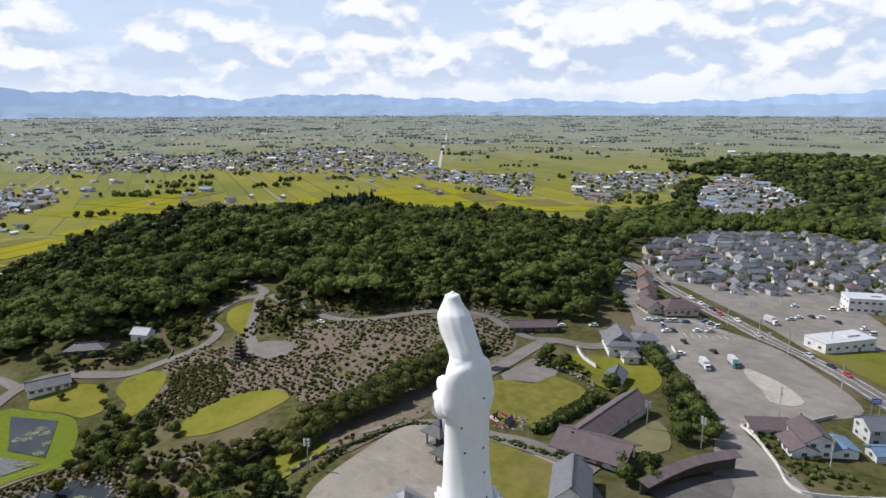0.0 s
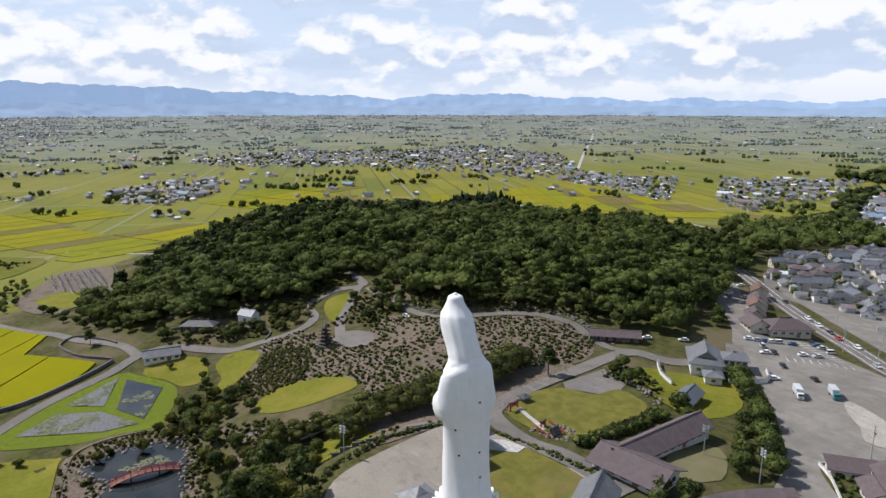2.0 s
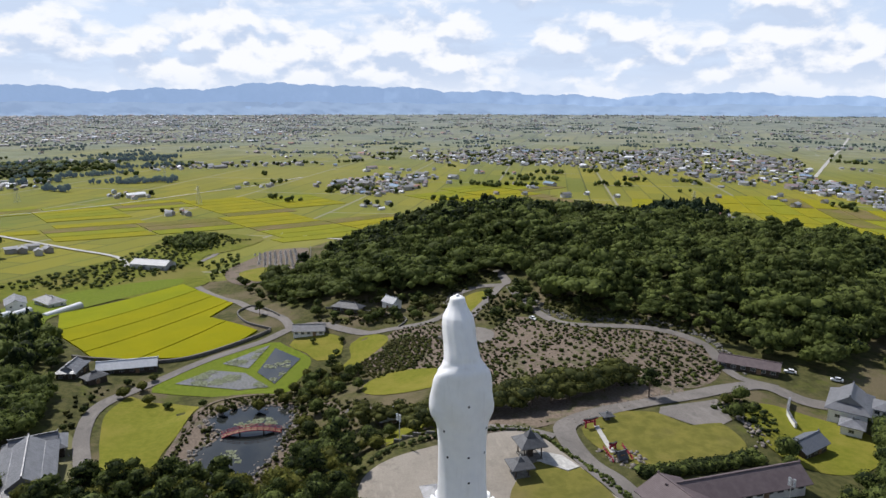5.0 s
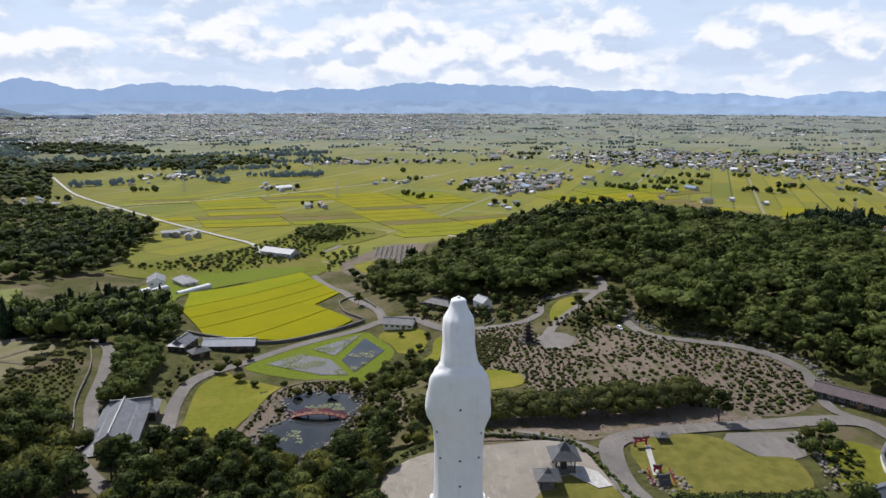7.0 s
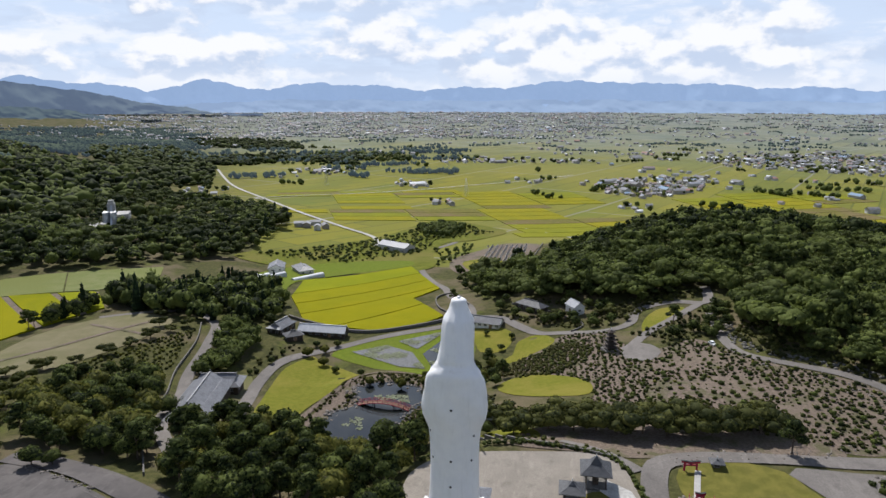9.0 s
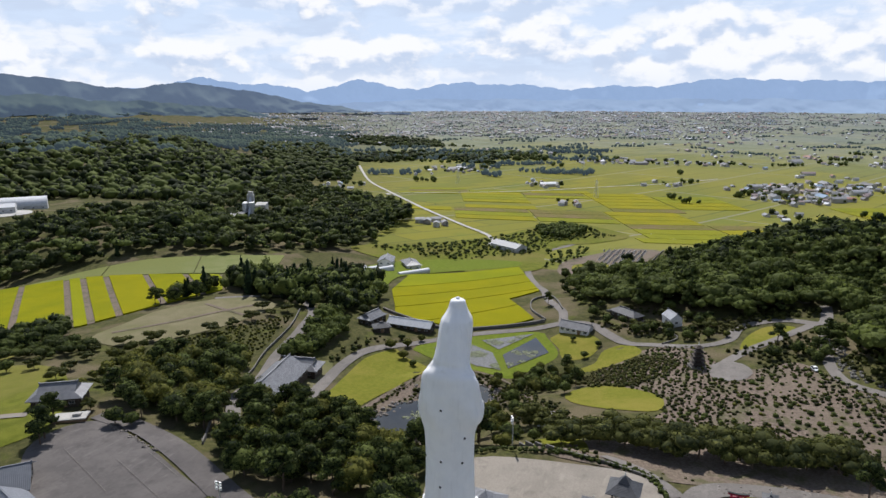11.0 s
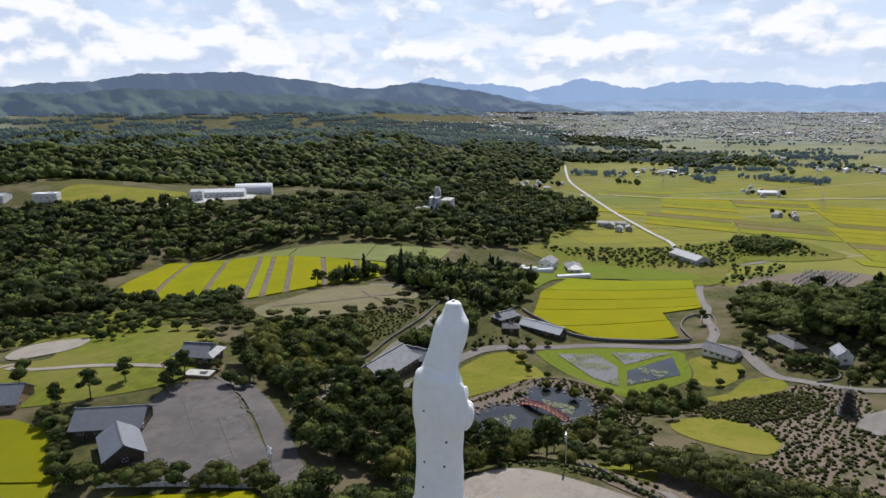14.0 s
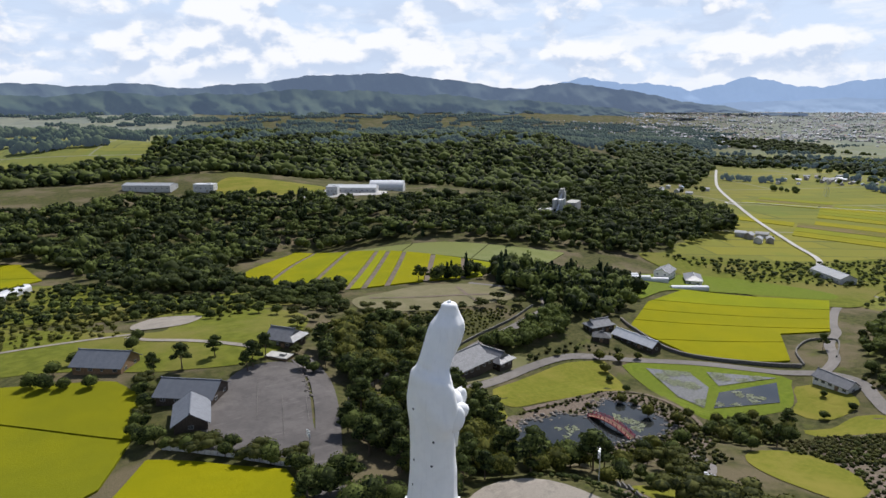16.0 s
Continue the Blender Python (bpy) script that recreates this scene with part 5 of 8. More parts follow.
def building(name, x, y, turn, L, W, H, rise, roof, wall, cover, label, category="building", over=0.8, wins=(3, 1), storeys=1, group="", z=None, door=True, frame_mat=None, sink=1.5, plain=False):
    ob = empty(name, x, y, z, turn)
    bm = bmesh.new()
    if roof == "gable":
        prism(bm, [(-W / 2, -sink), (W / 2, -sink), (W / 2, H), (0, H + rise), (-W / 2, H)], -L / 2, L / 2)
    else:
        box(bm, (L, W, H + sink), (0, 0, (H - sink) / 2))
    part("wall", bm, wall, ob)
    bm = bmesh.new()
    if roof == "gable":
        prism(bm, gable_profile(L, W, H, rise, over, 0.2), -L / 2 - over * 0.8, L / 2 + over * 0.8)
        ridge = L + over * 1.6
    elif roof == "hip":
        hip(bm, L + 2 * over, W + 2 * over, H, H + rise, max(L - W, 0.1), 0.1)
        ridge = max(L - W, 0.4)
    elif roof == "irimoya":
        k = 0.45
        hip(bm, L + 2 * over, W + 2 * over, H, H + rise * k, L - W * 0.42, (W + 2 * over) * (1 - k))
        w = (W + 2 * over) * (1 - k)
        prism(bm, [(-w / 2, H + rise * k - 0.05), (w / 2, H + rise * k - 0.05), (0, H + rise)], -(L - W * 0.3) / 2, (L - W * 0.3) / 2)
        ridge = L - W * 0.3
    elif roof == "shed":
        prism(bm, [(-W / 2 - over, H - 0.1), (W / 2 + over, H + rise), (W / 2 + over, H + rise + 0.18), (-W / 2 - over, H + 0.08)], -L / 2 - over, L / 2 + over)
        ridge = 0
    elif roof == "arch":
        n = 12
        prism(bm, [(W / 2 * math.cos(math.pi * i / n), H + rise * math.sin(math.pi * i / n)) for i in range(n + 1)], -L / 2, L / 2)
        ridge = 0
    else:
        box(bm, (L + 0.4, W + 0.4, 0.35), (0, 0, H + 0.17))
        box(bm, (L * 0.25, W * 0.3, 0.9), (L * 0.2, 0, H + 0.7))
        ridge = 0
    bmesh.ops.recalc_face_normals(bm, faces=bm.faces[:])
    top = part("roof", bm, cover, ob)
    if ridge:
        bm = bmesh.new()
        box(bm, (ridge + 0.3, 0.42, 0.34), (0, 0, H + rise + 0.2))
        for e in (-1, 1):
            box(bm, (0.3, 0.5, 0.6), (e * ridge / 2, 0, H + rise + 0.34))
        part("ridge_cap", bm, cover, top)
    fm = frame_mat or METAL
    for s in range(storeys):
        zc = (H / storeys) * (s + 0.52)
        for side in (-1, 1):
            for i in range(wins[0]):
                add_window(ob, (i + 0.5) / wins[0] * L - L / 2, side * W / 2, zc, min(1.7, L / wins[0] * 0.62), 1.15, 0 if side < 0 else 180, fm, plain)
            for i in range(wins[1]):
                add_window(ob, side * L / 2, (i + 0.5) / wins[1] * W - W / 2, zc, min(1.5, W / wins[1] * 0.5), 1.1, 270 if side < 0 else 90, fm, plain)
    if door:
        bm = bmesh.new()
        box(bm, (1.6, 0.1, 2.0), (L * 0.18 if wins[0] > 1 else 0, -W / 2 - 0.07, 1.0))
        part("door", bm, WOOD, ob)
    return tagged(ob, label, category, group)


B = building
B("gate_house", -305, 77, 79, 16, 7, 3.0, 2.2, "gable", PLASTER, ROOF_GREY, "long low gate house with a grey tiled roof beside the drive", wins=(5, 1))
B("storehouse", -319, 124, 32, 9, 6.5, 4.4, 2.4, "gable", PLASTER, ROOF_PALE, "white plastered storehouse with a pale roof under the trees", wins=(1, 1), over=0.5)
B("hut", -325, 100, 54, 17, 7, 2.8, 2.4, "hip", TIMBER, ROOF_DARK, "dark timber rest house with a grey roof", wins=(4, 1))
B("shelter", -167, 237, 45, 21, 6, 3.0, 1.8, "gable", TIMBER, ROOF_PURPLE, "long open-fronted stall with a faded plum roof", wins=(6, 1))
B("temple_hall", -128, 245, 130, 17, 11, 5.0, 4.4, "irimoya", PLASTER, ROOF_GREY, "temple hall with white walls and a large grey tiled roof", wins=(4, 2), over=1.2)
B("temple_wing", -121, 254, 40, 9, 8, 5.2, 1.8, "hip", PLASTER, ROOF_GREY, "white two-storey wing beside the temple hall", wins=(4, 2), storeys=2)
B("porch", -118, 236, 130, 6, 6, 3.2, 1.6, "hip", PLASTER, ROOF_GREY, "small porch at the front of the temple hall", wins=(1, 1))
B("garden_shed", -111.5, 212, 108, 12, 6.5, 2.8, 1.9, "gable", TIMBER, ROOF_SLATE, "low dark shed with a slate-coloured roof on the lawn", wins=(3, 1))
B("dining_hall", -92, 171, 91, 38, 8.0, 3.4, 2.6, "gable", PLASTER, ROOF_PURPLE, "long white hall under a plum sheet roof", wins=(12, 1), over=1.3, frame_mat=TIMBER)
B("dining_hall", -85.5, 153.5, 9, 19, 11.5, 3.3, 2.4, "gable", PLASTER, ROOF_PURPLE, "wide wing of the plum-roofed hall with deep eaves", wins=(5, 2), over=1.8, frame_mat=TIMBER)
B("main_hall", -171, -15, 13, 32, 13, 4.2, 5.0, "irimoya", TIMBER, ROOF_GREY, "large old timber hall with a sweeping grey tiled roof", wins=(8, 2), over=1.6)
B("main_hall_wing", -193.5, -20, 103, 17, 9, 3.6, 3.6, "irimoya", TIMBER, ROOF_GREY, "entrance wing of the old timber hall", wins=(3, 2), over=1.3)
B("cottage", -274, -29, 170, 14, 8, 3.4, 2.8, "irimoya", TIMBER, ROOF_GREY, "dark cottage with a grey tiled roof beside the rice", wins=(3, 2))
B("barn", -277.5, -7, 90, 25, 6.5, 3.2, 2.3, "gable", TIMBER, ROOF_WHITE, "long dark timber barn with a pale sheet roof beside the rice", wins=(6, 1))
B("hut", -264, -18, 130, 8, 6, 2.8, 2.0, "hip", TIMBER, ROOF_DARK, "small dark hut between the barns", wins=(1, 1))
B("lodge", -112, -60, 125, 15, 10, 3.6, 3.6, "irimoya", TIMBER, ROOF_GREY, "timber lodge with a pale grey roof above the asphalt yard", wins=(3, 2), over=1.3)
B("shed", -66, -28, 139, 20, 13, 3.2, 3.4, "gable", TIMBER, ROOF_SLATE, "broad farm shed with a slate-blue roof", wins=(4, 2), over=1.1)
B("shed", -61, -10, 74, 16, 10, 3.0, 3.2, "gable", TIMBER, ROOF_SLATE, "farm shed with a pale slate roof beside the yard", wins=(3, 1), over=1.0)
B("farmhouse", -46, -78, 139, 20, 13, 3.4, 3.8, "gable", WOOD, ROOF_SLATE, "farmhouse with weathered walls and a slate-coloured roof", wins=(4, 2), over=1.1, plain=True)
B("pond_hut", -174, 97, 100, 9, 7, 2.6, 2.2, "hip", TIMBER, ROOF_WHITE, "little hut with a pale lilac roof near the pond", wins=(1, 1))
B("warehouse", -550, -38, 62, 34, 14, 5.0, 3.0, "gable", SIDING, ROOF_PALE, "long pale warehouse beyond the rice fields", wins=(6, 1), over=0.4, plain=True)
B("farmhouse", -424, -100, 20, 17, 11, 6.0, 2.6, "gable", PLASTER, ROOF_GREY, "white farmhouse with a grey roof among trees", wins=(4, 2), storeys=2, plain=True)
B("farmhouse", -436, -84, 40, 20, 11, 3.6, 2.8, "hip", PLASTER, ROOF_GREY, "low farmhouse with a grey roof", wins=(4, 2), plain=True)
for k, (px, py) in enumerate(((-392, -104), (-402, -96), (-388, -112), (-412, -70))):
    B("greenhouse", px, py, 144, 26, 5, 1.2, 1.8, "arch", ROOF_WHITE, ROOF_WHITE, "long white plastic tunnel beside the farm", "greenhouse", wins=(0, 0), door=False, group="farm tunnels")
for k in range(3):
    B("greenhouse", 2 - 9 * k, -262 - 10 * k, 54, 46, 7, 1.4, 2.2, "arch", ROOF_WHITE, ROOF_WHITE, "long white plastic tunnel at the edge of the scrub", "greenhouse", wins=(0, 0), door=False, group="meadow tunnels")
B("factory", -400, -556, 142, 62, 26, 7, 2.5, "gable", SIDING, ROOF_WHITE, "long white factory shed among the woods", "factory", wins=(9, 2), over=0.4, plain=True)
B("factory", -470, -590, 142, 46, 28, 5, 9, "arch", SIDING, ROOF_WHITE, "white arched hall behind the factory", "factory", wins=(5, 1), over=0.3, plain=True)
B("factory", -368, -548, 142, 14, 12, 10, 0, "flat", SIDING, ROOF_PALE, "white block at the end of the factory", "factory", wins=(3, 2), plain=True)
B("factory", -190, -712, 143, 62, 24, 7, 2.0, "gable", SIDING, ROOF_PALE, "low white factory at the foot of the hills", "factory", wins=(9, 2), over=0.4, plain=True)
B("factory", -246, -664, 143, 26, 14, 9, 0, "flat", SIDING, ROOF_WHITE, "pale block beside a green field", "factory", wins=(4, 2), plain=True)
drape("factory_yard", [(-330, -540), (-360, -600), (-440, -560), (-420, -510), (-380, -520)], 0.5, CONCRETE, label="pale factory yard", category="yard")
drape("meadow", [(-250, -640), (-300, -720), (-390, -640), (-360, -580), (-300, -590)], 0.6, LAWN, label="green field between the factories", category="meadow")
B("shop", -62, 322, 58, 27, 12, 5.0, 0, "flat", PLASTER, ROOF_WHITE, "low white shop beside the main road", "shop", wins=(6, 2), plain=True)
B("office", -68, 402, 30, 20, 13, 8.0, 0, "flat", PLASTER, ROOF_WHITE, "white two-storey office block", "office", wins=(6, 3), storeys=2, plain=True)
B("restaurant", -134, 314, 55, 18, 13, 3.8, 3.4, "hip", CREAM, ROOF_PURPLE, "roadside restaurant with spreading plum roofs", "restaurant", wins=(5, 2), over=1.4)
B("restaurant", -143, 305, 145, 11, 9, 3.4, 2.6, "gable", CREAM, ROOF_PURPLE, "side wing of the roadside restaurant", "restaurant", wins=(3, 1), over=1.0)
for k, (px, py, l) in enumerate(((-151, 318, 9), (-157, 329, 10), (-164, 342, 11), (-172, 356, 10))):
    B("house", px, py, 128, l, 8, 3.2 + 1.6 * (k % 2), 2.4, "gable", CREAM, ROOF_RED if k % 2 else ROOF_PURPLE, "small house with a rust-red roof along the car park", "house", wins=(2, 1), group="row of rust-roofed houses")
B("shed", -207, 372, 40, 16, 7, 3.4, 1.0, "shed", TIMBER, ROOF_RED, "open shed with a rusty roof on the car park", wins=(0, 0), door=False)
B("shed", -56, 209, 38, 12, 6, 2.8, 0.9, "shed", PLASTER, ROOF_PURPLE, "white shed with a plum roof behind a wall", wins=(3, 1))
B("house", -44, 206, 130, 12, 8, 5.4, 2.0, "gable", PLASTER, ROOF_PURPLE, "white two-storey house with a plum roof", "house", wins=(4, 2), storeys=2)
B("house", -46, 201, 130, 9, 7, 2.8, 1.5, "gable", PLASTER, ROOF_PURPLE, "low front range of the plum-roofed house", "house", wins=(3, 1))
B("shed", -37, 210, 130, 8, 7, 2.6, 1.0, "gable", PLASTER, ROOF_BLUE, "shed with a bright blue sheet roof", wins=(1, 1))
B("house", -30, 230, 40, 12, 9, 5.6, 2.2, "gable", SIDING, ROOF_SLATE, "two-storey house with a blue-grey roof", "house", wins=(3, 2), storeys=2)
B("shed", -26, 216, 40, 9, 6, 2.8, 1.0, "gable", SIDING, ROOF_BLUE, "lean shed with a blue roof", wins=(1, 1))


def pavilion(name, x, y, turn, w, h, rise, label, solid=0.0, cover=ROOF_DARK):
    """Four posts under a hipped roof with a finial."""
    ob = empty(name, x, y, None, turn)
    bm = bmesh.new()
    box(bm, (w + 0.8, w + 0.8, 0.7), (0, 0, 0.15))
    part("plinth", bm, STONE, ob)
    for sx in (-1, 1):
        for sy in (-1, 1):
            bm = bmesh.new()
            box(bm, (0.32, 0.32, h), (sx * w / 2, sy * w / 2, h / 2 + 0.4))
            part("post", bm, TIMBER, ob)
    bm = bmesh.new()
    hip(bm, w + 3.0, w + 3.0, h + 0.3, h + 0.3 + rise * 0.55, w * 0.45, w * 0.45)
    hip(bm, w * 0.55, w * 0.55, h + 0.3 + rise * 0.55, h + 0.3 + rise, 0.3, 0.1)
    top = part("roof", bm, cover, ob)
    bm = bmesh.new()
    rod(bm, (0, 0, h + rise + 0.2), (0, 0, h + rise + 1.1), 0.22, 0.05)
    part("finial", bm, METAL, top)
    if solid:
        bm = bmesh.new()
        box(bm, (w * solid, w * solid, h), (0, 0, h / 2 + 0.4))
        part("wall", bm, TIMBER, ob)
    return tagged(ob, label, "pavilion")


pavilion("bell_pavilion", -121, 127, 0, 5.0, 4.4, 3.6, "dark bell pavilion with a steep tiled roof", 0.3)
pavilion("incense_pavilion", -113, 121, 0, 3.6, 3.0, 2.0, "small open pavilion with a dark roof on the gravel")
pavilion("worship_pavilion", -104, 97, 0, 6.0, 3.6, 2.6, "square pavilion with a grey roof in front of the statue", 0.5, ROOF_GREY)
pavilion("wash_pavilion", -138.5, 160.5, 0, 0.9, 1.5, 0.9, "small wash pavilion beside the shrine gate")
pavilion("garden_pavilion", -352, 187, 20, 4.0, 2.8, 2.0, "little pavilion with a pale roof at the wood's edge", 0.0, ROOF_WHITE)
B("prayer_hall", -78.5, 130, 120, 15, 8, 4.4, 3.2, "gable", PLASTER, ROOF_GREY, "hall with white walls and a pale grey roof beside the statue", wins=(4, 1), over=1.2)
drape("canopy", [(-123, 130), (-118, 128), (-111, 134), (-112, 138), (-119, 136)], 0.5, CONCRETE, rounded=False, label="pale stone slope beside the bell pavilion", category="paving", skirt=0.6)


def pagoda(x, y):
    ob = empty("pagoda", x, y, None, 20)
    z, w = 0.0, 4.2
    bm = bmesh.new()
    box(bm, (6.5, 6.5, 1.2), (0, 0, 0.2))
    part("base", bm, STONE, ob)
    z = 0.8
    for k in range(5):
        bm = bmesh.new()
        box(bm, (w * 0.62, w * 0.62, 1.3), (0, 0, z + 0.65))
        part("storey", bm, TIMBER, ob)
        bm = bmesh.new()
        hip(bm, w * 1.4, w * 1.4, z + 1.25, z + 1.95, w * 0.5, w * 0.5, 0.12)
        part("roof", bm, TIMBER, ob)
        z += 1.75
        w *= 0.88
    bm = bmesh.new()
    rod(bm, (0, 0, z), (0, 0, z + 2.4), 0.12, 0.04)
    for k in range(5):
        bmesh.ops.create_cone(bm, cap_ends=True, segments=10, radius1=0.3 - 0.03 * k, radius2=0.3 - 0.03 * k, depth=0.08, matrix=pose(0, 0, z + 0.5 + 0.3 * k))
    part("spire", bm, METAL, ob)
    return tagged(ob, "small dark five-storey pagoda on a stone base", "pagoda")


pagoda(-254, 139)


def torii(x, y, turn, w, h, label):
    ob = empty("shrine_gate", x, y, None, turn)
    for s in (-1, 1):
        bm = bmesh.new()
        rod(bm, (s * w * 0.54, 0, -0.5), (s * w / 2, 0, h), 0.3, 0.25, 12)
        p = part("post", bm, RED, ob)
        bm = bmesh.new()
        rod(bm, (s * w * 0.54, 0, -0.5), (s * w * 0.535, 0, 0.35), 0.42, 0.38, 12)
        part("post_foot", bm, BLACK, p)
    bm = bmesh.new()
    box(bm, (w * 1.22, 0.32, 0.4), (0, 0, h * 0.76))
    part("tie_beam", bm, RED, ob)
    bm = bmesh.new()
    for s in (-1, 1):
        v = box(bm, (w * 0.78, 0.5, 0.45), (s * w * 0.38, 0, h + 0.1))
        for q in v:
            q.co.z += 0.28 * (abs(q.co.x) / (w * 0.77)) ** 2
    lin = part("lintel", bm, RED, ob)
    bm = bmesh.new()
    for s in (-1, 1):
        v = box(bm, (w * 0.8, 0.62, 0.16), (s * w * 0.39, 0, h + 0.4))
        for q in v:
            q.co.z += 0.28 * (abs(q.co.x) / (w * 0.77)) ** 2
    part("lintel_cap", bm, BLACK, lin)
    bm = bmesh.new()
    box(bm, (0.5, 0.2, 0.8), (0, 0, h * 0.88))
    part("tablet", bm, BLACK, ob)
    return tagged(ob, label, "shrine gate")


torii(-135, 153, 97, 3.2, 2.5, "red wooden shrine gate at the head of a white path")
torii(-121, 153, 97, 1.7, 1.7, "small red inner gate before the shrine")
ribbon("path", [(-135, 155), (-128, 153.6), (-119, 152)], 1.6, 0.45, CONCRETE, "white paved path from the shrine gate", category="path")
B("shrine", -115.5, 152.5, 97, 2.0, 1.7, 1.6, 0.9, "gable", WOOD, ROOF_DARK, "tiny timber shrine at the end of the path", "shrine", wins=(0, 0))
for s in (-1, 1):
    ob = empty("fence", -118, 153 + s * 3.0, None, -8)
    for i in range(9):
        bm = bmesh.new()
        box(bm, (0.14, 0.14, 1.3), (i - 4, 0, 0.6))
        part("post", bm, RED, ob)
    for zz in (0.55, 1.1):
        bm = bmesh.new()
        box(bm, (8.4, 0.08, 0.1), (0, 0, zz))
        part("rail", bm, RED, ob)
    tagged(ob, "low red railing beside the shrine path", "fence", "shrine railings")


def arch_bridge(x, y, turn, L, w, z0):
    ob = empty("arched_bridge", x, y, z0, turn)
    n = 20
    hz = lambda u: 1.9 * (1 - (2 * u - 1) ** 2)
    bm = bmesh.new()
    rows = []
    for i in range(n + 1):
        u = i / n
        rows.append([bm.verts.new(((u - 0.5) * L, s * w / 2, hz(u) + dz)) for s, dz in ((-1, 0), (1, 0), (1, -0.3), (-1, -0.3))])
    for a, b in zip(rows, rows[1:]):
        for i in range(4):
            bm.faces.new((a[i], b[i], b[(i + 1) % 4], a[(i + 1) % 4]))
    bm.faces.new(rows[0]), bm.faces.new(rows[-1][::-1])
    bmesh.ops.recalc_face_normals(bm, faces=bm.faces[:])
    part("deck", bm, WOOD, ob)
    for s in (-1, 1):
        for zz in (0.55, 1.05):
            bm = bmesh.new()
            for i in range(n):
                a, b = i / n, (i + 1) / n
                rod(bm, ((a - 0.5) * L, s * w / 2, hz(a) + zz), ((b - 0.5) * L, s * w / 2, hz(b) + zz), 0.09, None, 6)
            part("rail", bm, RED, ob)
        bm = bmesh.new()
        for i in range(n):
            a, b = i / n, (i + 1) / n
            rod(bm, ((a - 0.5) * L, s * w / 2, hz(a) - 0.1), ((b - 0.5) * L, s * w / 2, hz(b) - 0.1), 0.2, None, 6)
        part("side_beam", bm, RED, ob)
        for i in range(0, n + 1, 2):
            u = i / n
            bm = bmesh.new()
            box(bm, (0.2, 0.2, 1.4), ((u - 0.5) * L, s * w / 2, hz(u) + 0.55))
            part("post", bm, RED, ob)
    for u in (0.3, 0.7):
        for s in (-1, 1):
            bm = bmesh.new()
            rod(bm, ((u - 0.5) * L, s * w * 0.4, -1.5), ((u - 0.5) * L, s * w * 0.4, hz(u)), 0.16)
            part("pier", bm, TIMBER, ob)
    return tagged(ob, "red arched wooden footbridge over the pond", "bridge")


arch_bridge(-194, 49.5, 87, 21, 2.6, -26.0)


def wall_run(name, points, height, thick, material, label, lift=0.0, cap=None, cell=3.0):
    """A masonry wall along a line, of blocks end to end, with a coping."""
    ob = empty(name, points[0][0], points[0][1], 0.0)
    off = Vector((points[0][0], points[0][1], 0))
    line = curve(points, cell)
    for a, b in zip(line, line[1:]):
        m = (a + b) / 2
        z = float(land(*m)) + lift
        l = float(np.hypot(*(b - a)))
        bm = bmesh.new()
        t = math.degrees(math.atan2(*(b - a)[::-1]))
        box(bm, (l + 0.05, thick, height + 1.0), (m[0] - off.x, m[1] - off.y, z + (height - 1.0) / 2), t)
        if cap:
            box(bm, (l + 0.08, thick + 0.16, 0.12), (m[0] - off.x, m[1] - off.y, z + height + 0.04), t, 1)
        part("wall_block", bm, [material, cap] if cap else material, ob)
    return tagged(ob, label, "wall")


wall_run("retaining_wall", [(-300, -36), (-293, -20), (-286, 16), (-316, 57)], 1.5, 0.8, STONE, "dark stone retaining wall along the rice field", cap=ASPHALT)
wall_run("retaining_wall", [(-318, 57), (-336, 44), (-362, 38), (-372, 46), (-358, 54), (-338, 62)], 1.3, 0.7, STONE, "curving dark stone wall beside the lane")
wall_run("retaining_wall", [(-146, 93), (-141, 106), (-139, 122), (-137, 134)], 0.8, 0.5, STONE, "low concrete wall below the bank")
wall_run("garden_wall", [(-64, 207), (-58, 201), (-48, 188), (-38, 176), (-20, 190)], 1.0, 0.25, PLASTER, "low white block wall round the house gardens", cap=CONCRETE)
wall_run("garden_wall", [(-64, 207), (-52, 222), (-44, 238)], 1.2, 0.25, CONCRETE, "grey block wall along the car park")
wall_run("retaining_wall", [(-110, 4), (-150, -24), (-176, -33), (-202, -45), (-237, -56), (-262, -68)], 1.3, 0.5, STONE, "dark stone wall along the climbing lane")
wall_run("retaining_wall", [(-288, 122), (-300, 128), (-318, 112), (-334, 88)], 1.0, 0.5, STONE, "stone wall behind the huts")
wall_run("temple_wall", [(-140, 232), (-132, 224), (-124, 220)], 2.0, 0.6, PLASTER, "white wall of the temple garden", cap=ROOF_GREY)
wall_run("temple_wall", [(-114, 240), (-106, 252), (-112, 262)], 1.8, 0.5, PLASTER, "white wall beside the temple hall", cap=ROOF_GREY)


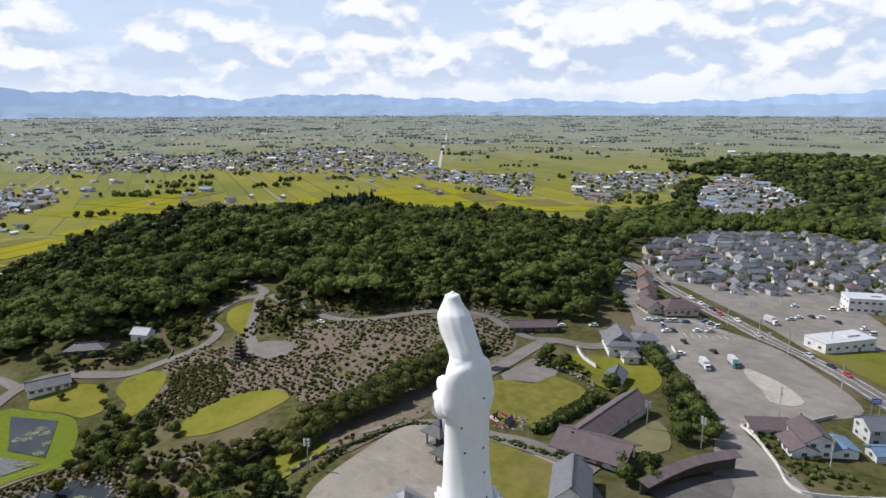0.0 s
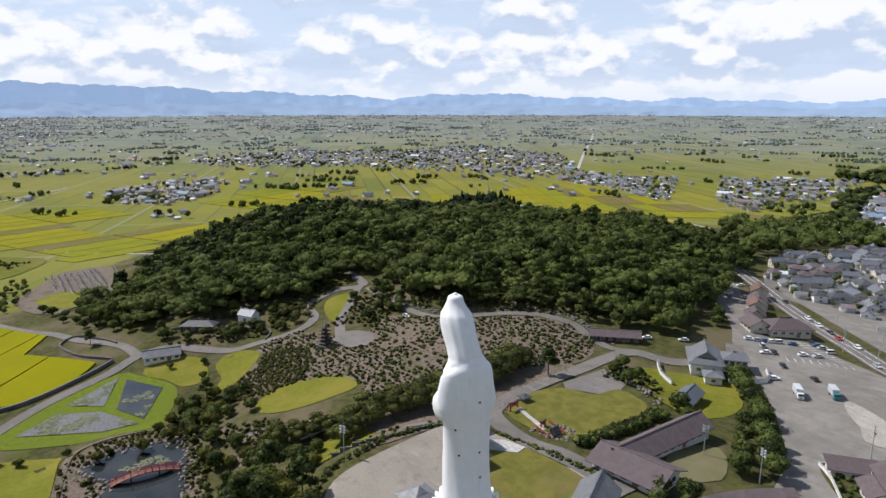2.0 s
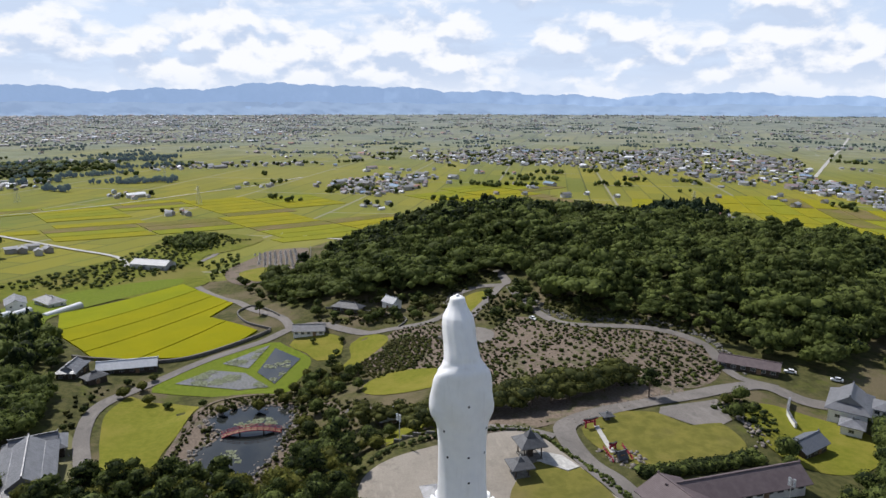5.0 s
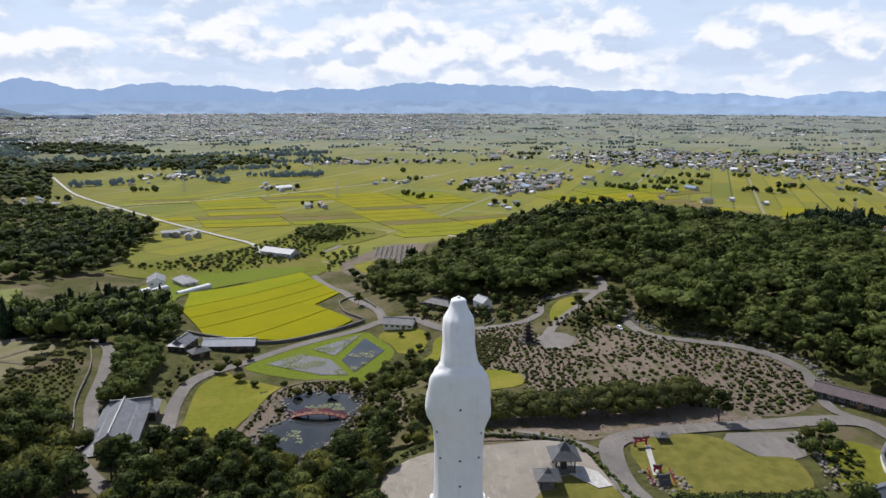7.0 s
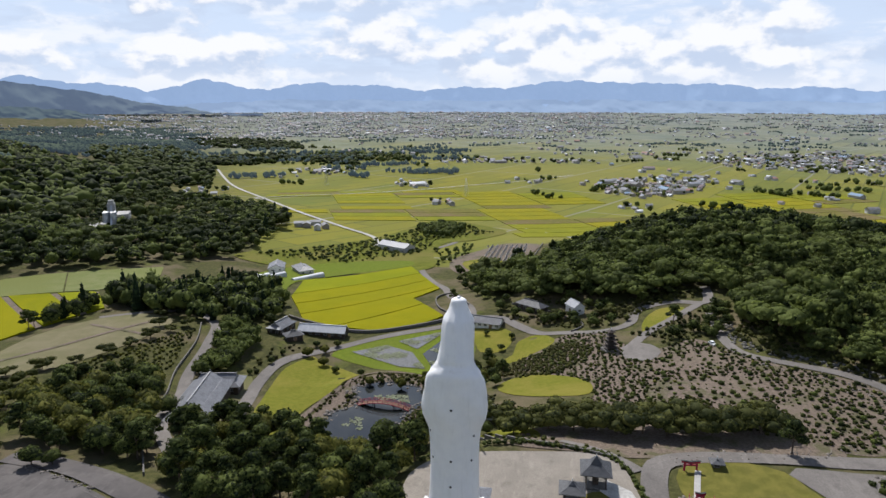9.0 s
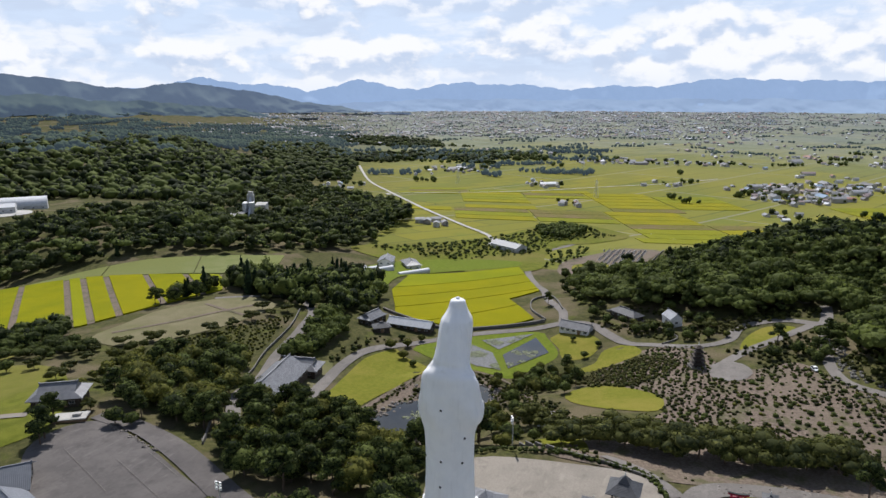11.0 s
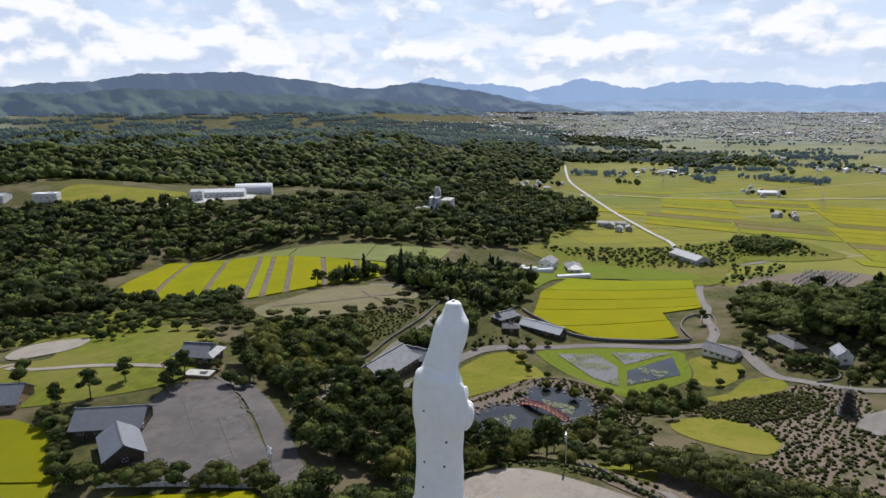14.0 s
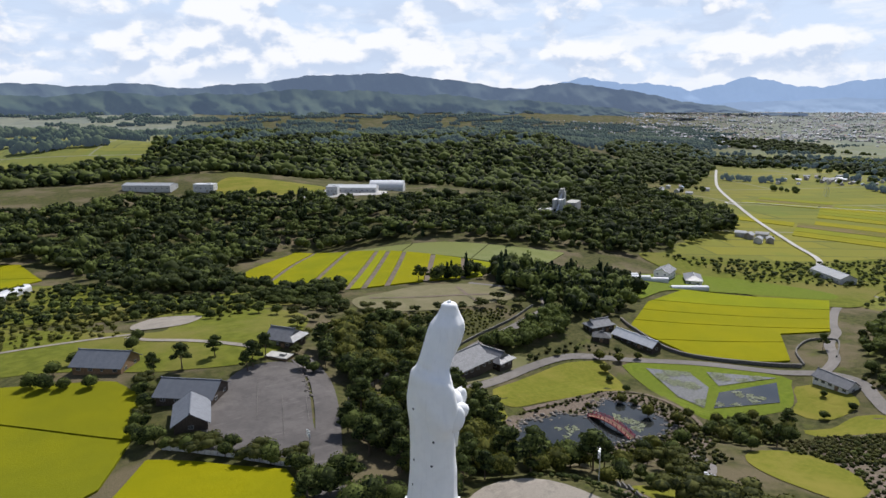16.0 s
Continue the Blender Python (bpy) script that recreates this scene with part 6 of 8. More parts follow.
def curved_screen():
    """A curved dark screen wall with a sloping plum roof along it."""
    ob = empty("curved_gallery", -60, 162, 0.0)
    line = curve([(-67, 144), (-65, 154), (-61.5, 165), (-55, 176)], 1.6)
    z = float(land(-60, 160))
    for a, b in zip(line, line[1:]):
        m, l = (a + b) / 2, float(np.hypot(*(b - a)))
        t = math.degrees(math.atan2(*(b - a)[::-1]))
        bm = bmesh.new()
        box(bm, (l + 0.1, 0.4, 5.4), (m[0] + 60, m[1] - 162, z + 1.7), t)
        part("panel", bm, TIMBER, ob)
        bm = bmesh.new()
        prism(bm, [(-0.6, 4.6), (2.6, 3.9), (2.6, 4.1), (-0.6, 4.9)], -l / 2 - 0.12, l / 2 + 0.12)
        bmesh.ops.transform(bm, matrix=pose(m[0] + 60, m[1] - 162, z, 0, 0, t + 180), verts=bm.verts[:])
        part("roof_panel", bm, ROOF_PURPLE, ob)
    return tagged(ob, "curved dark gallery wall with a plum roof edge", "gallery")


curved_screen()
drape("pavement", [(-66, 146), (-63, 156), (-60, 164), (-54, 170), (-50, 160), (-52, 148)], 0.3, DARK_ASPHALT, label="dark asphalt inside the curved gallery", category="pavement")

# ---- single trees, hedges and shrubs ----


def tree_kind(name, kind, mat, label, seed, h=10.0, spread=0.8, drop=0.0):
    """A tree of unit scale h metres: a tapered trunk with limbs, and a crown of leaf clumps."""
    rng = np.random.default_rng(seed)
    ob = new(name)
    bm = bmesh.new()
    lean = rng.uniform(-0.3, 0.3, 2)
    top = (lean[0], lean[1], h * 0.62)
    rod(bm, (0, 0, -0.8), (lean[0] * 0.5, lean[1] * 0.5, h * 0.32), 0.026 * h, 0.019 * h, 9)
    rod(bm, (lean[0] * 0.5, lean[1] * 0.5, h * 0.31), top, 0.019 * h, 0.008 * h, 8)
    for i in range(6):
        a = i * 1.05 + rng.uniform(-0.3, 0.3)
        z = h * rng.uniform(0.3, 0.55)
        r = h * spread * rng.uniform(0.2, 0.34)
        rod(bm, (lean[0] * 0.6, lean[1] * 0.6, z), (r * math.cos(a), r * math.sin(a), z + h * rng.uniform(0.12, 0.24)), 0.010 * h, 0.004 * h, 6)
    part("trunk", bm, BARK, ob)
    v, t, c = crown(rng, kind, 430, 1, (0.022, 0.052))
    v = (v - np.array((0, 0, drop))) * np.array((h * spread, h * spread, h))
    arrays("crown", v, t, mat, np.clip(c, 0, 0.999), ob)
    return tagged(ob, label, "tree")


def stand(protos, spots, lo, hi, seed, group=""):
    """Sets copies of the trees in spots (x, y), each turned and sized a little differently."""
    rng = np.random.default_rng(seed)
    for i, (x, y) in enumerate(spots):
        p = protos[rng.integers(len(protos))]
        ob = copy_thing(p, pose(x, y, float(land(x, y)), 0, 0, rng.uniform(0, 360)))
        s = rng.uniform(lo, hi) / 10.0
        ob.scale = (s * rng.uniform(0.9, 1.12), s * rng.uniform(0.9, 1.12), s)
        if group:
            ob["group"] = group


def clear(protos):
    for p in protos:
        for c in p.children_recursive:
            bpy.data.objects.remove(c)
        bpy.data.objects.remove(p)


CHERRY = [tree_kind("cherry_tree", "spread", LEAF_CHERRY, "spreading cherry tree with thinning olive-green leaves", 20 + k, 10, 1.0, 0.2) for k in range(3)]
PINE = [tree_kind("pine_tree", "pine", LEAF_PINE, "tall red pine with layered dark green needles", 30 + k, 10, 0.85) for k in range(4)]
BROAD = [tree_kind("broadleaf_tree", "broad", LEAF, "full broad-leaved tree with a dark green crown", 40 + k, 10, 1.0, 0.14) for k in range(4)]
LIGHT = [tree_kind("maple_tree", "broad", LEAF_LIGHT, "rounded tree with light yellow-green leaves", 50 + k, 10, 1.0, 0.16) for k in range(2)]
CEDAR = [tree_kind("cedar_tree", "cedar", LEAF_CEDAR, "narrow dark green cedar tree", 60 + k, 10, 0.7) for k in range(2)]

stand(CHERRY, [(-163, 109), (-166, 117), (-165, 126), (-163, 133), (-163, 147), (-162, 154), (-165, 160), (-168, 175), (-163, 114), (-161, 122), (-161, 129), (-159, 136), (-159, 143), (-158, 150), (-158, 157), (-161, 164), (-163, 171), (-165, 179), (-170, 100), (-172, 94), (-176, 88), (-158, 103)], 8.5, 12, 1, "row of cherry trees")
stand(PINE, [(-152, 184), (-229, 93), (-253, 84), (-287, 171), (-83, -60), (-59, -57), (-89, -39), (-99, -46), (-92, -41), (-69, -55), (-348, 51)], 8, 11.5, 2)
stand(BROAD, [(-104, 234), (-98, 228), (-92, 223), (-88, 218), (-84, 211), (-79, 204), (-74, 198), (-70, 192), (-108, 238), (-112, 243), (-82, 198), (-90, 212), (-66, 186), (-76, 188), (-72, 180)], 7, 10, 3, "tree belt along the car park")
stand(BROAD, [(-158, 298), (-163, 304), (-154, 292), (-76, 152), (-70, 155), (-72, 146), (-66, 150), (-142, 213), (-129, 201), (-132, 210), (-107, 201), (-100, 196), (-216, 91), (-222, 84), (-228, 80), (-240, 74), (-248, 78), (-234, 88), (-226, 70), (-304, 112), (-300, 124), (-296, 133), (-304, 132), (-299, 142), (-263, 184), (-273, 178), (-266, 168), (-292, 192), (-302, 198)], 5, 8, 4)
stand(BROAD, [(-302, 108), (-310, 116), (-340, 84), (-326, 82), (-352, 70), (-362, 64), (-376, 58), (-388, 52), (-404, 50), (-416, 44), (-430, 46), (-444, 40), (-460, 36), (-424, 54), (-300, -52), (-292, -46), (-284, -40)], 5, 8, 5)
stand(LIGHT, [(-263, 6), (-253, 3), (-246, -3), (-269, 182), (-230, 73), (-235, 66), (-226, 60), (-216, 62), (-233, 83), (-312, 134), (-300, 150), (-238, 8), (-212, 52), (-213, 38), (-140, 206), (-148, 88), (-152, 84)], 3.5, 6.5, 6)
stand(BROAD, [(-229, -14), (-214, -17), (-242, -14), (-260, -4), (-216, 42), (-208, 68), (-196, 70), (-176, 64), (-168, 62), (-232, 16), (-226, 30), (-293, 78), (-273, 88), (-287, 92)], 2.8, 4.6, 7)
stand(BROAD + CHERRY, [(-56, -36), (-60, -40), (-46, -22), (-44, -14), (-45, -6), (-53, 5), (-57, 12), (-63, 19), (-69, 26), (-72, 31), (-76, 38), (-51, -33), (-49, -26), (-48, -18), (-47, -10), (-48, -3), (-50, 3), (-55, 9), (-60, 13), (-66, 16), (-74, 25), (-79, 33), (-77, 42), (-75, 50), (-52, -42), (-54, -50), (-110, -25), (-112, -46), (-108, -30)], 4.5, 8, 8, "hedge trees round the farm sheds")
stand(CHERRY, [(-176, -104), (-186, -96), (-196, -88), (-208, -82), (-220, -79), (-232, -77), (-244, -74), (-256, -72), (-164, -108), (-250, -84), (-270, -96), (-153, -99), (-136, -108), (-128, -84), (-140, -92)], 4.5, 7, 9)
stand(BROAD, [(-20, -76), (-28, -84), (-36, -92), (-24, -70), (-30, -66), (-38, -60), (-58, -94), (-62, -104), (-100, -140), (-108, -136), (-116, -132), (-124, -126), (-130, -116), (-100, -128), (-80, -160), (-70, -156), (-90, -166)], 5, 8.5, 10)
stand(PINE + BROAD, [(-238, -150), (-244, -152), (-250, -147), (-256, -150), (-262, -142)], 9, 13, 11)
stand(CEDAR, [(-258, -146), (-264, -150)], 10, 13, 23)
x, y = scatter(PARK_WOOD_B, 6.6, np.random.default_rng(31), keep_out=([(-220, 22), (-222, 70), (-176, 61), (-164, 55), (-157, 45), (-156, 37), (-161, 28), (-170, 19)],))
half = np.random.default_rng(5).random(len(x)) < 0.55
stand(PINE, list(zip(x[half], y[half])), 9, 14, 12, "park pines beside the pond")
stand(BROAD + LIGHT + LIGHT, list(zip(x[~half], y[~half])), 7, 11, 13, "park trees beside the pond")
x, y = scatter([(-112, -30), (-124, -50), (-140, -66), (-165, -74), (-178, -60), (-196, -46), (-172, -34), (-148, -20), (-128, -2), (-116, -8)], 7.0, np.random.default_rng(32))
stand(BROAD + LIGHT + LIGHT + PINE, list(zip(x, y)), 8, 12.5, 14, "park trees below the lane")
x, y = scatter([(-64, 62), (-74, 72), (-84, 70), (-90, 60), (-86, 46), (-80, 50)], 7.0, np.random.default_rng(33))
stand(PINE + BROAD, list(zip(x, y)), 7, 11, 15, "park trees beside the drive")
x, y = scatter([(-168, -10), (-158, 2), (-150, 8), (-148, -8), (-160, -24), (-176, -26)], 6.5, np.random.default_rng(34), keep_out=([(-202, -30), (-202, -2), (-156, 6), (-152, -14)],))
stand(BROAD + LIGHT, list(zip(x, y)), 6, 9, 16)
x, y = scatter([(-158, -22), (-205, -36), (-250, -46), (-264, -54), (-244, -32), (-214, -26), (-196, -34), (-170, -28)], 6.5, np.random.default_rng(35), keep_out=([(-214, -30), (-214, -2), (-152, 8), (-150, -26), (-204, -34)],))
stand(BROAD + LIGHT, list(zip(x, y)), 5, 8, 17)
x, y = scatter([(-250, 62), (-256, 84), (-240, 94), (-216, 74), (-198, 78), (-182, 92), (-164, 98), (-150, 88), (-164, 76), (-182, 68), (-214, 66)], 8.5, np.random.default_rng(36), keep_out=([(-236, 84), (-203, 88), (-190, 112), (-218, 112)], [(-184, 88), (-164, 88), (-164, 106), (-184, 106)]))
stand(BROAD + LIGHT, list(zip(x, y)), 4.5, 8, 18)
x, y = scatter([(-334, 80), (-316, 84), (-306, 112), (-300, 140), (-318, 152), (-332, 132)], 7.0, np.random.default_rng(37), keep_out=([(-338, 90), (-320, 86), (-312, 112), (-326, 116)], [(-328, 116), (-316, 114), (-308, 128), (-318, 134)]))
stand(BROAD + CHERRY, list(zip(x, y)), 4, 7.5, 19)
x, y = scatter([(-262, 178), (-276, 176), (-292, 184), (-310, 196), (-290, 200), (-264, 194)], 7.0, np.random.default_rng(38))
stand(PINE + BROAD, list(zip(x, y)), 5, 8, 20)
stand(PINE + BROAD, [(-108, 74), (-102, 77), (-97, 73), (-93, 78), (-116, 73), (-89, 72)], 7, 10, 21, "park trees beside the gravel yard")
clear(CHERRY + PINE + BROAD + LIGHT + CEDAR)


def shrubs(poly, gap, lo, hi, mat, label, seed, shapes=None, keep=(), flat=1.15):
    x, y = scatter(poly, gap, np.random.default_rng(seed), 0.36, keep)
    h = np.random.default_rng(seed).uniform(lo, hi, len(x))
    if len(x):
        return woods("shrubs", x, y, h, h * flat, shapes or PLAIN_CROWN["bush"], mat, label, "shrubs", seed=seed)


LAWN_HOLES = ([(-222, 97), (-226, 108), (-221, 121), (-212, 129), (-199, 128), (-198, 116), (-200, 105), (-205, 96), (-213, 92)], [(-258, 86), (-288, 94), (-288, 108), (-276, 116), (-262, 111), (-253, 94)], [(-262, 150), (-256, 144), (-240, 145), (-236, 154), (-246, 162), (-258, 157)])
GAPS = ([(-196, 150), (-190, 176), (-200, 196), (-214, 186), (-212, 160)], [(-226, 150), (-238, 164), (-246, 178), (-232, 184), (-222, 168)], [(-176, 186), (-184, 204), (-196, 206), (-188, 188)])
shrubs(AZALEA, 2.5, 0.55, 1.35, LEAF_BUSH, "rows of clipped azalea bushes over the stony slope", 41, keep=LAWN_HOLES + GAPS, flat=1.25)
shrubs(AZALEA, 4.4, 0.5, 1.9, LEAF, "taller bushes and weeds between the azaleas", 81, keep=LAWN_HOLES, flat=1.2)
shrubs(AZALEA, 6.5, 0.5, 1.3, LEAF_LIGHT, "yellow-green bushes on the stony slope", 82, keep=LAWN_HOLES, flat=1.4)
HUTS = ([(-340, 88), (-320, 84), (-310, 112), (-328, 118)], [(-330, 114), (-316, 112), (-306, 130), (-318, 138)])
shrubs([(-340, 80), (-312, 84), (-296, 118), (-292, 140), (-318, 158), (-336, 134)], 3.4, 0.8, 2.2, LEAF_BUSH, "bushes and saplings round the rest house", 83, keep=HUTS)
shrubs([(-262, -56), (-268, -46), (-262, -38), (-250, -30), (-226, -26), (-205, -28), (-194, -33), (-205, -37), (-230, -43), (-250, -50)], 4.6, 5, 9.5, LEAF, "thick trees between the lane and the old hall", 84, RICH["broad"], flat=0.9)
shrubs([(-212, -15), (-228, -16), (-246, -11), (-262, 0), (-266, -10), (-246, -22), (-222, -24), (-212, -20)], 4.5, 0.8, 2.4, LEAF_BUSH, "garden bushes before the cottage", 85, keep=([(-274, -26), (-256, -26), (-256, -8), (-274, -8)],))
shrubs([(-256, 96), (-270, 118), (-262, 132), (-240, 128), (-226, 116), (-222, 102), (-236, 90)], 2.1, 1.1, 1.7, LEAF_BUSH, "dense azalea bushes at the foot of the slope", 42, keep=LAWN_HOLES)
shrubs([(-244, 64), (-252, 84), (-238, 92), (-222, 76), (-206, 84), (-204, 94), (-196, 92), (-180, 92), (-176, 82), (-200, 74), (-222, 64)], 2.3, 0.9, 1.8, LEAF_BUSH, "clipped bushes between the pond and the lawn", 43, keep=LAWN_HOLES)
shrubs([(-166, -74), (-186, -90), (-200, -84), (-232, -74), (-254, -66), (-236, -60), (-204, -49), (-186, -44)], 2.8, 0.9, 1.7, LEAF_LIGHT, "rows of young bushes on the hillside", 44)
shrubs([(-208, 28), (-220, 40), (-220, 60), (-206, 67), (-192, 62), (-178, 56), (-162, 50), (-170, 60), (-196, 72), (-222, 68), (-228, 40), (-216, 27), (-188, 23), (-172, 23), (-186, 26), (-200, 29)], 2.2, 0.6, 1.5, LEAF_BUSH, "clipped shrubs round the pond edge", 45)
shrubs([(-166, 24), (-190, 30), (-212, 34), (-228, 42), (-226, 60), (-206, 70), (-188, 68), (-170, 60), (-152, 55), (-146, 42), (-150, 28)], 2.6, 0.6, 2.0, LEAF_BUSH, "dark bushes among the stones of the pond bank", 86, keep=(POND, [(-170, 22), (-158, 30), (-157, 48), (-182, 62), (-186, 26)]))
shrubs([(-106.5, 152), (-102.5, 152), (-103.5, 191), (-108, 191)], 1.5, 2.6, 3.2, LEAF, "thick clipped hedge beside the plum-roofed hall", 46, RICH["bush"])
shrubs([(-62, -120), (-96, -112), (-132, -142), (-100, -190), (-40, -190), (40, -190), (20, -150), (-40, -136)], 5.0, 1.0, 3.0, LEAF_LIGHT, "rough scrub at the edge of the meadow", 47, keep=([(-58, -112), (-100, -112), (-104, -158), (-62, -158)],))
shrubs([(-140, -150), (-160, -196), (-120, -214), (-100, -230), (-84, -222), (-150, -270), (-160, -200), (-196, -162), (-176, -140)], 6.5, 5, 10, LEAF, "trees closing the meadow towards the rice strips", 87, PLAIN_CROWN["broad"], flat=1.05)
shrubs([(60, -195), (-5, -200), (-70, -165), (-130, -145), (-155, -155), (-155, -192), (-100, -214), (-66, -290), (20, -310), (80, -290)], 6.4, 2.0, 6.2, LEAF, "thick scrub and young trees over the rough grazing", 59, PLAIN_CROWN["broad"], flat=1.25)
shrubs([(-262, 192), (-240, 198), (-226, 212), (-212, 228), (-196, 242), (-186, 250), (-200, 256), (-232, 236), (-262, 214), (-300, 206)], 3.0, 1.0, 2.6, LEAF_BUSH, "scrub and bushes above the loop drive", 48)
shrubs([(-300, 150), (-312, 142), (-330, 150), (-342, 170), (-340, 196), (-328, 190), (-320, 164)], 3.4, 1.0, 3.0, LEAF_BUSH, "bushes along the wood's edge", 49)
shrubs([(-276, 148), (-284, 162), (-306, 186), (-290, 188), (-264, 186), (-262, 176), (-252, 162), (-268, 162)], 3.2, 0.9, 2.2, LEAF_BUSH, "bushes between the two drives", 50)
shrubs([(-150, 90), (-140, 100), (-138, 134), (-146, 150), (-144, 124), (-150, 106)], 3.8, 0.6, 1.4, LEAF_BUSH, "low bushes on the earth bank", 51)
shrubs([(-138, 196), (-126, 203), (-114, 198), (-120, 210), (-130, 218), (-144, 214)], 2.6, 0.8, 2.0, LEAF, "garden shrubs round the stream", 52)
shrubs([(-60, 204), (-40, 180), (-24, 192), (-40, 200), (-52, 206)], 3.0, 0.8, 2.0, LEAF, "garden shrubs behind the white wall", 53)
shrubs([(-138, 133), (-128, 138), (-104, 143), (-86, 146), (-86, 144.5), (-104, 141), (-128, 136.5), (-137, 131)], 1.3, 1.0, 1.4, LEAF, "clipped hedge along the gravel yard", 54)
shrubs([(-137, 133), (-139, 108), (-134, 88), (-126, 80), (-127, 79), (-136, 87), (-141, 108), (-139.5, 133)], 1.3, 1.0, 1.4, LEAF, "clipped hedge below the earth bank", 55)
shrubs([(-480, -150), (-560, -90), (-640, -60), (-760, -30), (-700, 40), (-620, -10), (-540, -10), (-480, -60)], 6.5, 1.2, 4.4, LEAF, "trees and scrub along the valley stream", 56, PLAIN_CROWN["broad"], flat=1.3)
shrubs([(-640, 0), (-720, 10), (-740, -30), (-690, -50), (-640, -30)], 6.5, 6, 10, LEAF, "knoll of trees beyond the cemetery", 57, PLAIN_CROWN["broad"], flat=0.9)
shrubs([(-470, 14), (-520, 10), (-560, -6), (-560, 14), (-600, 24), (-560, 36), (-500, 22)], 7, 2.5, 5.5, LEAF, "trees along the lane to the cemetery", 58, PLAIN_CROWN["broad"], flat=0.95)


shrubs([(-142, -200), (-158, -166), (-173, -138), (-168, -106), (-150, -112), (-137, -155)], 4.6, 3.0, 6.5, LEAF, "dark hedge of trees along the meadow", 88, RICH["broad"], flat=1.15)
shrubs([(-118, -70), (-140, -76), (-168, -98), (-178, -92), (-150, -68), (-126, -58)], 5.5, 2.5, 6.0, LEAF_LIGHT, "young trees behind the lodge", 89, RICH["broad"], flat=1.1)


def rocks(line, half, n, lo, hi, label, seed, mat=ROCK):
    """Rough stones strewn along a line."""
    rng = np.random.default_rng(seed)
    c = curve(line, 1.0)
    V, T = [], []
    m = 0
    v0, t0 = ICO[1]
    for i in range(n):
        p = c[rng.integers(len(c))] + rng.normal(size=2) * half
        s = rng.uniform(lo, hi)
        v = v0 * (1 + rng.uniform(-0.3, 0.25, (len(v0), 1))) * np.array((s, s * rng.uniform(0.6, 1), s * rng.uniform(0.4, 0.8)))
        V.append(v + np.array((p[0], p[1], float(land(*p)) + s * 0.15))), T.append(t0 + m)
        m += len(v)
    return tagged(arrays("rocks", np.concatenate(V), np.concatenate(T), mat), label, "rocks", kind="stuff")


rocks(POND + POND[:1], 1.5, 420, 0.3, 1.2, "rough grey stones round the pond", 61)
rocks([(-166, 232), (-190, 240), (-208, 236), (-222, 225), (-232, 210), (-244, 197), (-258, 193), (-282, 194)], 1.6, 330, 0.4, 1.2, "stone facing above the loop drive", 62, STONE)
rocks([(-186, 226), (-200, 226), (-214, 214), (-224, 198)], 2.5, 90, 0.3, 0.8, "loose stones at the edge of the slope", 63)
rocks([(-140, 150), (-146, 170), (-152, 190), (-160, 204)], 2.0, 130, 0.25, 0.7, "loose stones on the earth bank", 64)
rocks([(-142, 204), (-132, 204), (-122, 202), (-112, 198)], 1.6, 90, 0.4, 1.0, "stones of the garden stream", 65)
rocks([(-122, 150), (-116, 150), (-111, 154), (-114, 158), (-121, 157)], 1.0, 60, 0.4, 1.0, "pale stones round the little shrine", 66)
rocks([(-196, -10), (-180, -4), (-164, 2)], 1.2, 60, 0.3, 0.7, "stones edging the garden of the old hall", 67)
rocks([(-107, -31), (-101, -8), (-99, -4)], 0.5, 50, 0.4, 0.8, "planted kerb stones dividing the yard", 68)


def lily(poly, n, z, seed, label, lo=0.25, hi=0.6):
    """Floating leaves: thin notched discs."""
    rng = np.random.default_rng(seed)
    x, y = scatter(poly, 0.5, rng)
    cx, cy = rng.choice(len(x), 7), None
    d = np.min([np.hypot(x - x[c], y - y[c]) for c in cx], axis=0)
    keep = np.argsort(d + rng.uniform(0, 2.5, len(d)))[:n]
    V, T, C = [], [], []
    m = 0
    k = 7
    for i in keep:
        s, a0 = rng.uniform(lo, hi), rng.uniform(0, 6.28)
        a = a0 + np.linspace(0.2, 6.08, k)
        ring = np.stack([x[i] + s * np.cos(a), y[i] + s * np.sin(a), np.full(k, z + rng.uniform(0.02, 0.1))], 1)
        V.append(np.concatenate([[[x[i], y[i], z + 0.01]], ring]))
        T.append(np.stack([np.zeros(k - 1, int), np.arange(1, k), np.arange(2, k + 1)], 1) + m)
        C.append(np.full(k - 1, rng.uniform(0, 1)))
        m += k + 1
    return tagged(arrays("lily_pads", np.concatenate(V), np.concatenate(T), LILY, np.concatenate(C)), label, "lily pads", kind="stuff")


lily([(-204, 42), (-206, 56), (-200, 60), (-197, 48)], 170, -26.1, 71, "pale lily pads floating on the garden pond")
lily([(-184, 40), (-182, 47), (-174, 46), (-176, 38)], 70, -26.1, 72, "scattered lily pads beyond the bridge")
lily(LOTUS[0], 200, -29.98, 73, "lotus leaves in patches on the pond")
lily(LOTUS[1], 700, -29.98, 74, "lotus leaves over the shallow pond")
lily(LOTUS[2], 300, -29.98, 75, "lotus leaves crowding the small pond")

